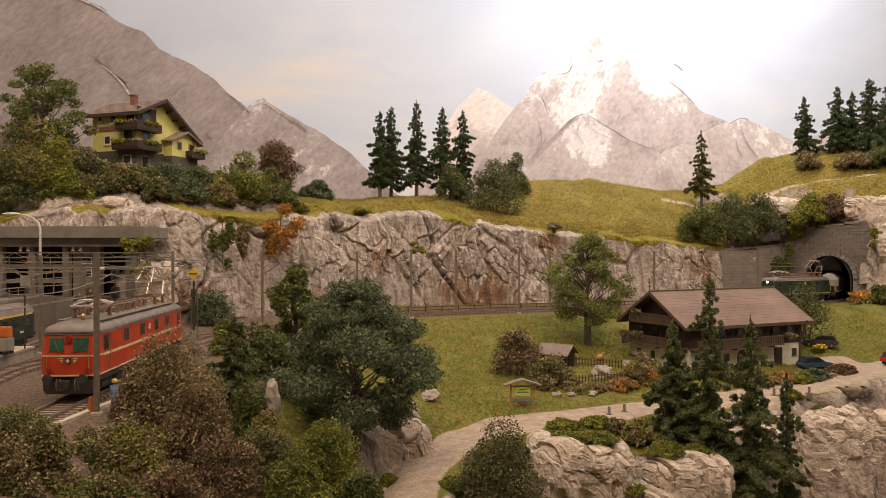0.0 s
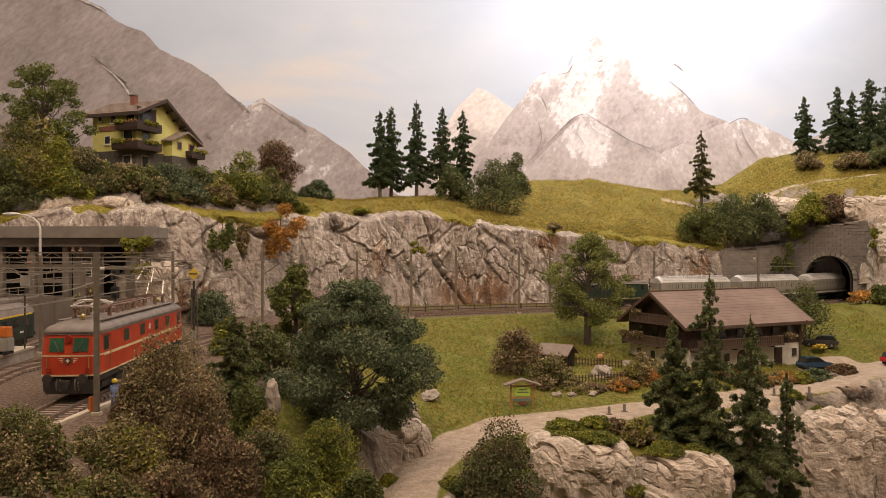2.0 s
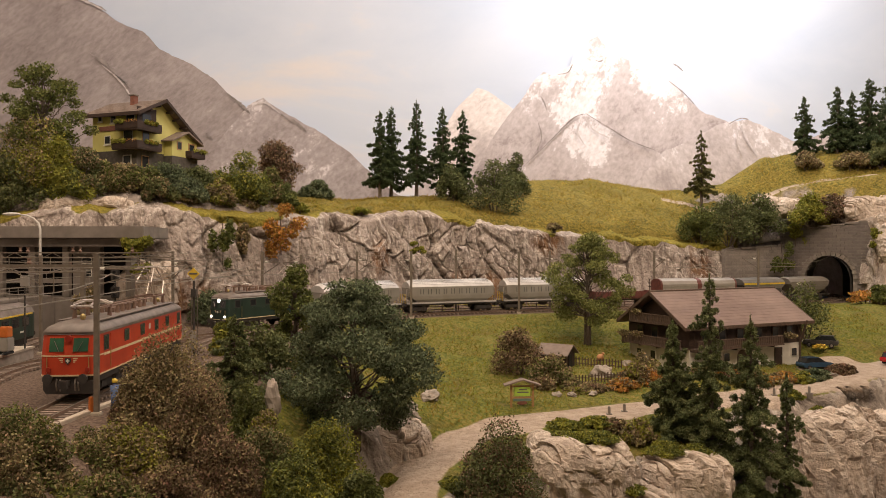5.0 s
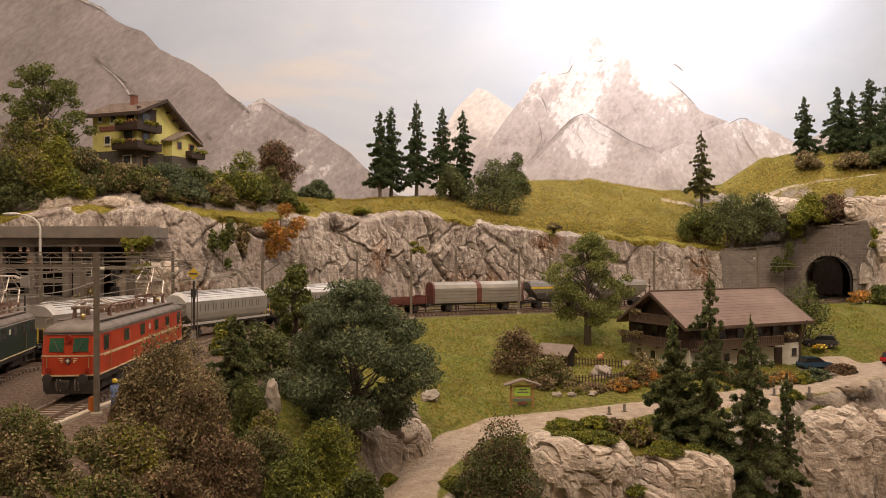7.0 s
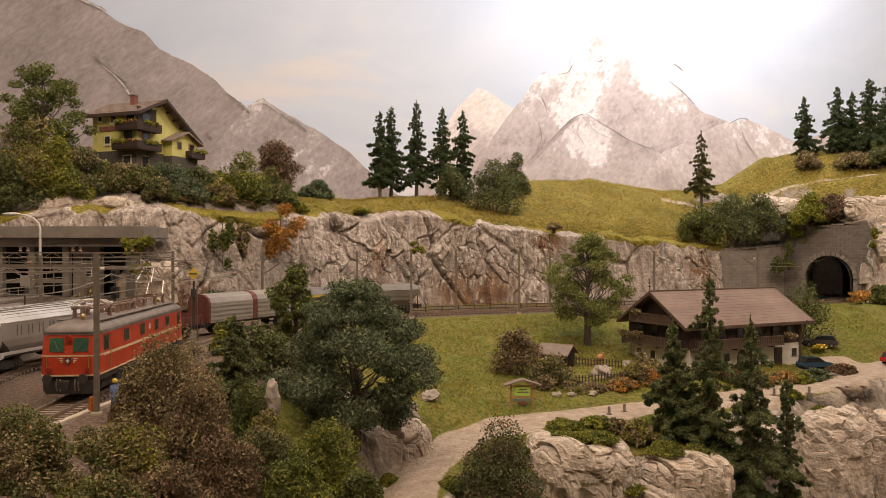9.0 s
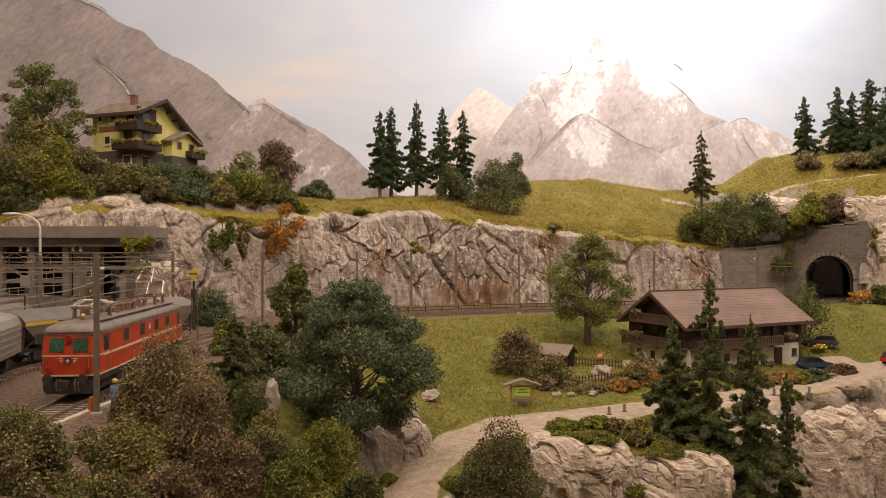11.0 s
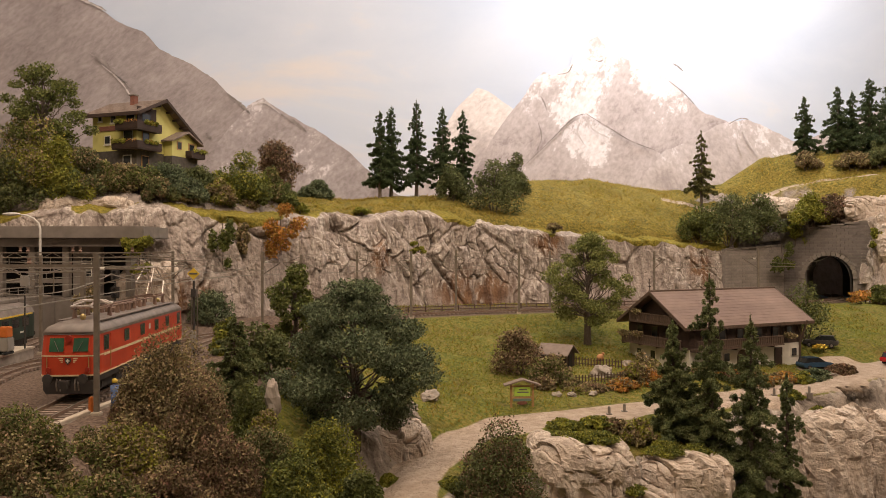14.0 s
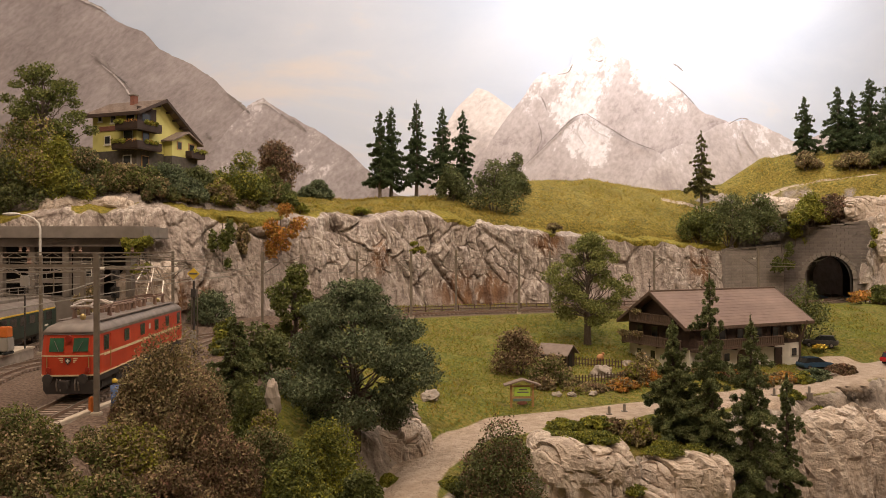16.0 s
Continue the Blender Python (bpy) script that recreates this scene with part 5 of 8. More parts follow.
# ---- vegetation ----
def leaf_mesh(name, centres, radii, count, size, rng, shell=0.55, flat=0.0, material=None, droop=0.0, narrow=0.55):
    """Many small leaf cards spread over ellipsoid clumps; each card is a bent pair of triangles."""
    c, r = np.array(centres, float), np.array(radii, float)
    w = r.prod(1) ** (2 / 3)
    pick = rng.choice(len(c), count, p=w / w.sum())
    d = rng.normal(size=(count, 3))
    d /= np.linalg.norm(d, axis=1)[:, None]
    rad = shell + (1 - shell) * rng.random(count) ** 0.6
    rad *= 1 + 0.07 * rng.normal(size=count)
    p = c[pick] + d * r[pick] * rad[:, None]
    a = rng.normal(size=(count, 3))
    a[:, 2] *= 1 - flat
    a[:, 2] -= droop
    a /= np.linalg.norm(a, axis=1)[:, None]
    nrm = d * 0.7 + rng.normal(size=(count, 3)) * 0.6
    b = np.cross(nrm, a)
    b /= np.linalg.norm(b, axis=1)[:, None] + 1e-9
    s = size * (0.6 + 0.8 * rng.random(count))[:, None]
    lift = np.cross(a, b) * s * 0.25
    v = np.stack([p - a * s, p + b * s * narrow + lift, p + a * s, p - b * s * narrow + lift], 1).reshape(-1, 3)
    me = bpy.data.meshes.new(name)
    n = count
    me.vertices.add(4 * n)
    me.vertices.foreach_set("co", (v * K).astype(np.float32).ravel())
    tri = (np.arange(n)[:, None] * 4 + np.array([0, 1, 2, 0, 2, 3])[None]).astype(np.int32)
    me.loops.add(6 * n)
    me.loops.foreach_set("vertex_index", tri.ravel())
    me.polygons.add(2 * n)
    me.polygons.foreach_set("loop_start", (np.arange(2 * n) * 3).astype(np.int32))
    me.polygons.foreach_set("loop_total", np.full(2 * n, 3, np.int32))
    me.update()
    if material:
        me.materials.append(material)
    return me


def limb(m, a, b, r0, r1, rng, bend=0.12, n=5):
    a, b = Vector(a), Vector(b)
    ln = (b - a).length
    pts = [a.lerp(b, i / n) + (Vector(rng.normal(size=3)) * bend * ln * 0.35 if 0 < i < n else Vector()) for i in range(n + 1)]
    m.tube(pts, [r0 + (r1 - r0) * i / n for i in range(n + 1)], 6)
    return pts


def broadleaf(name, label, x, y, z, h, w, mat_leaf, seed, leaves=4000, size=0.26, trunk=0.35, clumps=16, open_=0.0, bark=None, lean=0.0, category="tree", depth=None, group=""):
    """Tapered trunk, limbs, and a crown of uneven leaf clumps."""
    rng = np.random.default_rng(seed)
    th = thing(name, label, category, x, y, z, group=group)
    wood = Mesh()
    hb = h * trunk
    d = depth or w
    top = (lean * h, 0, h * 0.86)
    limb(wood, (0, 0, -0.6), top, 0.055 * h ** 0.8 + 0.08, 0.05, rng, 0.05, 7)
    cs, rs = [], []
    for i in range(clumps):
        f = (i + 0.5) / clumps
        zz = hb + (h - hb) * min(0.95, max(0.05, 0.10 + 0.84 * f + 0.10 * (rng.random() - 0.5)))
        prof = math.sin(math.pi * min(1, 0.18 + 0.80 * f)) ** 0.7
        ang = i * 2.399 + rng.random()
        rr = (0.42 + 0.62 * rng.random()) * prof
        k = 0.30 * (1 - open_ * 0.55) * (0.5 + 1.0 * rng.random())
        c = (lean * zz + math.cos(ang) * (w / 2) * rr * 0.82, math.sin(ang) * (d / 2) * rr * 0.82, zz)
        cs.append(c)
        rs.append((w * k * 0.62, d * k * 0.62, (h - hb) * k * 0.44))
        if i % 2 == 0 or open_ > 0.3:
            t0 = max(0.25 * h, zz - 0.22 * h)
            limb(wood, (lean * t0, 0, t0), c, 0.013 * h ** 0.7, 0.025, rng, 0.18, 4)
    part("trunk", wood, bark or M_BARK, th, "rough bark")
    part("crown", leaf_mesh("crown", cs, rs, leaves, size, rng, 0.35), mat_leaf, th)
    return th


def shrub(name, label, x, y, z, w, h, mat_leaf, seed, leaves=2200, size=0.22, clumps=14, depth=None, mat2=None, group=""):
    """A dense bush: short stems and leaf clumps down to the ground."""
    rng = np.random.default_rng(seed)
    th = thing(name, label, "bush", x, y, z, group=group)
    d = depth or w * 0.8
    cs, rs = [], []
    wood = Mesh()
    for i in range(clumps):
        f = rng.random()
        ang = i * 2.399
        rr = math.sqrt((i + 0.4) / clumps)
        zz = h * (0.16 + 0.66 * (1 - rr ** 2) * (0.45 + 0.55 * f) + 0.12 * f)
        c = (math.cos(ang) * w * 0.38 * rr, math.sin(ang) * d * 0.38 * rr, zz)
        k = 0.75 + 0.5 * rng.random()
        cs.append(c)
        rs.append((w * 0.20 * k, d * 0.20 * k, h * 0.21 * k))
        if i % 2 == 0:
            limb(wood, (c[0] * 0.15, c[1] * 0.15, -0.5), c, 0.10, 0.03, rng, 0.15, 4)
    part("stem", wood, M_BARK, th, "thin brown stems")
    if mat2:
        part("foliage", leaf_mesh("foliage", cs, rs, int(leaves * 0.65), size, rng, 0.4), mat_leaf, th)
        part("autumn_foliage", leaf_mesh("autumn_foliage", cs[::2], rs[::2], int(leaves * 0.35), size, rng, 0.55), mat2, th)
    else:
        part("foliage", leaf_mesh("foliage", cs, rs, leaves, size, rng, 0.4), mat_leaf, th)
    return th


def conifer(name, label, x, y, z, h, w, mat_leaf, seed, whorls=13, bare=0.12, per=260, size=0.24, ragged=0.35, bark=None, group=""):
    """Spruce: a straight trunk with whorls of drooping, needle-covered boughs."""
    rng = np.random.default_rng(seed)
    th = thing(name, label, "conifer", x, y, z, group=group)
    wood = Mesh()
    wood.tube([(0, 0, -0.6), (0.02 * w, 0, h * 0.5), (0, 0, h)], [0.018 * h + 0.06, 0.012 * h + 0.03, 0.02], 7)
    cs, rs = [], []
    n = whorls * 6
    side = rng.random(6)
    for i in range(n):
        f = (i + rng.random()) / n
        ang = i * 2.399 + 0.6 * rng.random()
        zz = h * (bare + (0.96 - bare) * f)
        # uneven envelope: some storeys stand out, some sides are bare
        bulge = 1 + 0.30 * math.sin(f * 17 + side[0] * 6) * math.cos(ang + side[1] * 6) + 0.24 * math.sin(f * 29 + side[2] * 6)
        r = (w / 2) * (0.92 * (1 - f) ** 0.66 + 0.06) * bulge * (1 - ragged * rng.random() ** 1.5)
        if f < 0.12:
            r *= 0.65 + 2.9 * f
        drop = (0.30 - 0.30 * f) * r + 0.03 * h * (rng.random() - 0.5)
        tip = (math.cos(ang) * r, math.sin(ang) * r, zz - drop)
        if r > 0.5:
            wood.tube([(0, 0, zz + 0.05 * r), tip], [0.05, 0.015], 4, caps=False)
        steps = max(1, min(5, int(r / 0.42)))
        for j in range(steps):
            q = (j + 0.9) / (steps + 0.1)
            cs.append((tip[0] * q + 0.1 * r * rng.normal() * 0.5, tip[1] * q + 0.1 * r * rng.normal() * 0.5, zz + 0.05 * r - (drop + 0.05 * r) * q ** 1.4 - 0.04 * r))
            k = 0.7 + 0.6 * rng.random()
            rs.append((max(0.032 * w, r * 0.17 * k), max(0.032 * w, r * 0.17 * k), max(0.045 * w, 0.13 * r * k)))
    cs.append((0, 0, h * 0.97))
    rs.append((0.09, 0.09, h * 0.05))
    part("trunk", wood, bark or M_BARK, th, "straight dark trunk")
    part("needles", leaf_mesh("needles", cs, rs, int(3.4 * per * whorls), size, rng, 0.10, 0.1, droop=0.35, narrow=0.34), mat_leaf, th)
    return th


def wx(px, y):
    return (px - 784) / 1358 * y


def wz(py, y):
    return EYE_Z + (441 - py) / 1358 * y


# trees on the hillside and crest
def on_hill(px, y):
    x = wx(px, y)
    return x, y, hill1(x, y)


for i, (px, y, top, w) in enumerate([(692, 133, 187, 7.6), (672, 131, 196, 5.6), (737, 134, 178, 6.4), (783, 136, 190, 7.0), (819, 138, 194, 6.4)]):
    x, yy, z = on_hill(px, y)
    conifer("spruce", "tall dark green spruce on the grassy crest", x, yy, z, wz(top, y) - z, w, L_PINEFAR, 100 + i, whorls=15, bare=0.13, per=250, size=0.22, ragged=0.55, bark=M_BARKPALE if i == 1 else None, group="spruces on the crest")
for i, (px, y, top, w, per) in enumerate([(1423, 150, 170, 5.8, 170), (1482, 148, 152, 7.0, 230), (1538, 146, 136, 8, 260), (1508, 150, 162, 6, 200), (1574, 150, 146, 8, 220), (1556, 144, 215, 6, 200)]):
    x, yy, z = on_hill(px, y)
    conifer("spruce", "dark green spruce on the high slope", x, yy, z, wz(top, y) - z, w, L_PINEFAR, 120 + i, whorls=13, bare=0.06, per=per, size=0.24, ragged=0.55, group="spruces on the high slope")
x, yy, z = on_hill(1241, 143)
conifer("pine_tree", "lone pine with a bare lower trunk on the crest", x, yy, z, wz(233, 143) - z, 5.8, L_OLIVEPINE, 131, whorls=10, bare=0.20, per=300, size=0.22, ragged=0.4)
for i, (px, y, w, h, m, lab) in enumerate([
        (872, 128, 9.0, 9.0, L_DARK, "dark green bush at the cliff edge"), (912, 136, 5.5, 7.5, L_DARK, "dark green bush beside the spruces"),
        (800, 130, 6.0, 7.0, L_DARK, "dark bush beneath the spruces"), (560, 122, 5.5, 3.2, L_BLUE, "low dark green bush on the crest"),
        (1235, 133, 8.0, 7.5, L_MID, "green bush on the grassy slope"), (1290, 133, 10, 8.5, L_DARK, "large dark green bush above the retaining wall"), (1345, 134, 8, 7, L_DARK, "dark bush above the retaining wall"),
        (1320, 138, 7, 6, L_OLIVE, "olive bush on the slope"), (1432, 132, 6.5, 5.2, L_LIME, "green bush above the tunnel portal"), (1482, 132.5, 7, 5.0, L_BROWN, "reddish-olive bush above the tunnel portal"),
        (1430, 146, 5, 3.5, L_OLIVE, "low olive bush on the high slope"), (1510, 143, 7, 4.0, L_OLIVE, "low olive bush on the high slope"), (1560, 142, 6, 5, L_DARK, "dark bush on the high slope")]):
    x, yy, z = on_hill(px, y)
    shrub("bush", lab, x, yy, z - 0.3, w, h, m, 200 + i, leaves=5200, size=0.2)
x, yy, z = on_hill(492, 116)
broadleaf("maple_tree", "round dark brown-green tree on the crest", x, yy, z, wz(252, 116) - z, 7.0, L_BROWN, 230, leaves=6500, size=0.19, trunk=0.10, clumps=34)
# the wooded slope round the yellow house
x, yy, z = on_hill(75, 98)
broadleaf("ash_tree", "tall green tree with an open crown", x, yy, z, wz(118, 98) - z, 13.5, L_MID, 240, leaves=11000, size=0.17, trunk=0.25, clumps=46, open_=0.95)
for i, (px, y, w, h, m, m2, lab) in enumerate([
        (60, 94, 9, 9.5, L_LIME, L_OLIVE, "yellow-green bush with rusty leaves"), (110, 94, 6.5, 8, L_LIME, None, "yellow-green bush on the slope"), (30, 95, 9, 10, L_MID, L_OLIVE, "mixed green bush on the slope"),
        (20, 93, 8, 6.5, L_DARK, None, "dark green bush on the slope"), (200, 96, 6, 4.8, L_OLIVE, L_MID, "olive green bush below the house"), (250, 96.5, 6, 4.5, L_MID, L_OLIVE, "green bush below the house"),
        (305, 98, 7, 5.0, L_BLUE, None, "dark bluish-green bush below the house"), (350, 99.5, 6.5, 4.8, L_DARK, None, "dark green bush on the slope"), (425, 102, 8, 6.4, L_MID, L_LIME, "bright green bush at the cliff edge"),
        (480, 105.5, 5.5, 5.5, L_MID, L_OLIVE, "green bush at the cliff edge"), (390, 100.5, 5, 4.5, L_LIME, None, "yellow-green bush on the slope"), (150, 94.5, 6, 6, L_DARK, L_OLIVE, "dark green bush on the slope"),
        (285, 94.6, 4.5, 3.4, L_DARK, L_OLIVE, "dark bush at the cliff edge"), (335, 95.8, 4.5, 3.2, L_BLUE, None, "bluish-green bush at the cliff edge"), (385, 98.0, 4.5, 3.4, L_OLIVE, L_LIME, "olive bush at the cliff edge"), (445, 101.5, 4.5, 4.0, L_MID, L_LIME, "green bush hanging over the cliff edge"), (505, 106, 3.5, 3.6, L_MID, L_DARK, "green bush hanging over the cliff edge"), (130, 93.2, 5, 4.5, L_LIME, L_MID, "yellow-green bush above the gallery"),
        (-40, 92, 8, 8, L_DARK, None, "dark green bush on the slope")]):
    x, yy, z = on_hill(px, y)
    shrub("bush", lab, x, yy, z - 0.3, w, h, m, 260 + i, leaves=5200, size=0.17, mat2=m2)


# trees of the valley
def on_low(px, y, sink=0.2):
    x = wx(px, y)
    return x, y, low1(x, y) - sink


x, yy, z = on_low(1040, 99)
broadleaf("linden_tree", "leafy green tree with forked trunk in the meadow", x, yy, z, wz(412, 99) - z, 12.4, L_LEAFY, 300, leaves=21000, size=0.14, trunk=0.16, clumps=80, open_=1.0, bark=M_BARK)
x, yy, z = on_low(628, 58)
broadleaf("oak_tree", "large dark green spreading tree beside the road", x, yy, z, wz(497, 58) - z, 15.0, L_BLUE, 301, leaves=50000, size=0.12, trunk=0.03, clumps=74, open_=0.95)
x, yy, z = on_low(520, 72)
broadleaf("birch_tree", "slender light green tree", x, yy, z, wz(476, 72) - z, 6.6, L_MID, 302, leaves=8000, size=0.16, trunk=0.06, clumps=30, open_=0.7)
x, yy, z = on_low(415, 50)
conifer("cedar_tree", "dark shaggy evergreen beside the siding", x, yy, z, wz(560, 50) - z, 5.2, L_PINE, 303, whorls=14, bare=0.10, per=620, size=0.12, ragged=0.5)
for i, (px, y, base, top, w) in enumerate([(1190, 68, 775, 568, 5.6), (1255, 66, 800, 484, 6.6), (1328, 65, 875, 558, 7.6), (1392, 66.5, 870, 660, 5.4)]):
    z = wz(base, y)
    x = wx(px, y)
    zz = min(z, low1(x, y))
    conifer("spruce", "dark green spruce on the rocky ledge", x, y, zz, wz(top, y) - zz, w, L_PINE, 310 + i, whorls=22, bare=0.03, per=900, size=0.115, ragged=0.7, group="spruces on the ledge")
for i, (px, y, w, h, m, m2, lab) in enumerate([
        (882, 53, 6.6, 6.4, L_DARK, L_BROWN, "rounded dark brown-green bush beside the road"),
        (1395, 66, 5, 6, L_OLIVE, L_DARK, "olive bush on the rock face"), (470, 62, 5, 5, L_DARK, None, "dark green bush on the slope"), (560, 68, 5, 4, L_DARK, L_MID, "dark green bush on the slope"),
        (915, 84, 6, 5.6, L_BROWN, L_OLIVE, "brown-green bush in the meadow"), (975, 82, 5, 3.5, L_OLIVE, L_MID, "olive bush beside the road"),
        (1420, 100, 8, 7.5, L_DARK, L_MID, "dark green bush behind the chalet"), (1140, 82, 4, 3.5, L_OLIVE, L_LIME, "bush with yellow blossom"), (1130, 66, 3.2, 2.2, L_OLIVE, L_LIME, "low green bush on the rock"),
        (1440, 87, 4, 1.5, L_BLUE, None, "low bush in the chalet garden"), (1385, 86, 4, 1.3, L_OLIVE, L_RUST, "flowering bush in the chalet garden"), (1490, 89, 3.5, 1.4, L_BROWN, None, "low reddish bush beside the drive"),
        (375, 90, 6, 4.5, L_BLUE, None, "dark green bush at the cliff foot"), (405, 66, 3.4, 3.4, L_LIME, L_MID, "bright green bush beside the track"), (900, 62, 3, 1.6, L_MID, None, "low green bush beside the road"), (1112, 82.5, 2.6, 1.7, L_OLIVE, L_RUST, "small garden bush with rusty leaves"), (1160, 81, 3.0, 2.2, L_RUST, L_OLIVE, "rusty garden bush beside the fence"), (1240, 85, 3.0, 1.6, L_OLIVE, L_MID, "low garden bush before the chalet"), (1290, 84.5, 3.0, 1.7, L_BROWN, L_RUST, "low brown garden bush before the chalet"), (1345, 84.5, 2.8, 1.6, L_OLIVE, L_RUST, "low flowering bush before the chalet"), (1420, 85.5, 2.6, 1.4, L_LIME, L_MID, "bright green garden bush"), (1010, 80.5, 2.6, 1.3, L_OLIVE, L_MID, "low olive bush beside the road"), (960, 79, 2.6, 1.5, L_OLIVE, L_BROWN, "low brownish bush beside the road"), (1060, 68, 3.6, 0.9, L_LIME, L_MID, "low green bush above the rock"), (1000, 67, 3.2, 0.8, L_LIME, L_MID, "low yellow-green bush above the rock"), (1090, 67.5, 2.2, 1.3, L_OLIVE, L_BROWN, "low brown bush above the rock"), (1225, 70, 3.4, 1.0, L_LIME, L_MID, "low green bush on the ledge"), (690, 57, 1.6, 0.9, L_LIME, None, "small grass clump beside the road"), (740, 62, 1.3, 0.8, L_LIME, L_MID, "small grass clump beside the road"), (800, 54, 2.6, 1.2, L_MID, L_LIME, "low green growth beside the road"), (1400, 78.6, 2.4, 0.9, L_LIME, L_MID, "low grass clump on the cliff edge"), (1452, 79.0, 2.2, 0.8, L_LIME, L_MID, "low grass clump on the cliff edge"), (1500, 79.8, 2.4, 0.8, L_LIME, L_OLIVE, "low grass clump on the cliff edge"), (1552, 80.5, 3.2, 1.0, L_MID, L_LIME, "low green clump on the cliff edge"), (1050, 79.2, 3.6, 0.9, L_OLIVE, L_BROWN, "dry brownish growth beside the road"), (1100, 79.6, 3.4, 1.2, L_RUST, L_OLIVE, "rusty flowering growth beside the fence"), (1020, 78.6, 3.0, 0.7, L_OLIVE, L_LIME, "dry grass growth beside the road")]):
    x, yy, z = on_low(px, y)
    near = y < 60
    shrub("bush", lab, x, yy, z, w, h, m, 330 + i, leaves=17000 if near else 4200, size=0.10 if near else 0.15, clumps=30 if near else 16, mat2=m2)

# the thicket in the foreground, given by the height of its tops
for i, (px, y, top, w, h, m, m2, lab) in enumerate([
        (300, 42, 608, 6.0, 6.0, L_OLIVE, None, "olive-brown bush beside the siding"), (228, 36, 738, 4.6, 4.6, L_OLIVE, L_LIME, "bush with yellow-green and brown leaves"),
        (150, 35, 765, 3.6, 4.0, L_OLIVE, L_MID, "olive green bush beside the siding"), (345, 38, 690, 4.0, 5.0, L_OLIVE, L_BROWN, "tall olive-brown bush beside the siding"),
        (395, 36, 785, 4.4, 4.6, L_BROWN, L_OLIVE, "brown autumn bush in the thicket"), (570, 41, 757, 4.8, 4.8, L_LIME, L_MID, "yellow-green bush beside the road"),
        (470, 40, 775, 3.6, 4.2, L_DARK, L_OLIVE, "dark olive bush in the thicket"), (30, 34, 738, 4.6, 4.4, L_MID, L_OLIVE, "dark green bush at the layout edge"),
        (110, 31, 842, 4.6, 3.4, L_LIME, L_MID, "low yellow-green bush at the layout edge"), (300, 32, 830, 4.6, 3.6, L_BROWN, L_OLIVE, "low brown bush at the layout edge"),
        (470, 44, 740, 2.6, 3.4, L_LIME, L_OLIVE, "small yellow-green bush in the thicket"), (445, 47, 690, 3.0, 5.0, L_MID, L_DARK, "green bush behind the thicket"),
        (640, 38, 845, 2.6, 3.0, L_MID, L_DARK, "green bush at the road edge"), (8, 38, 765, 2.5, 3.0, L_LIME, None, "small yellow-green bush by the tracks"), (10, 29, 800, 3.0, 4.0, L_OLIVE, L_DARK, "dark green bush at the layout corner"), (70, 31, 775, 3.4, 4.0, L_OLIVE, L_MID, "dark green bush at the layout corner"), (190, 30, 835, 3.6, 3.4, L_MID, L_OLIVE, "green bush at the layout edge"), (238, 40.5, 672, 3.0, 4.6, L_OLIVE, L_BROWN, "olive-brown bush at the siding"), (520, 36, 815, 3.6, 3.6, L_MID, L_LIME, "green bush beside the road")]):
    z = wz(top, y) - h * 0.93
    shrub("bush", lab, wx(px, y), y, z, w, h, m, 360 + i, leaves=19000, size=0.078, clumps=34, mat2=m2)


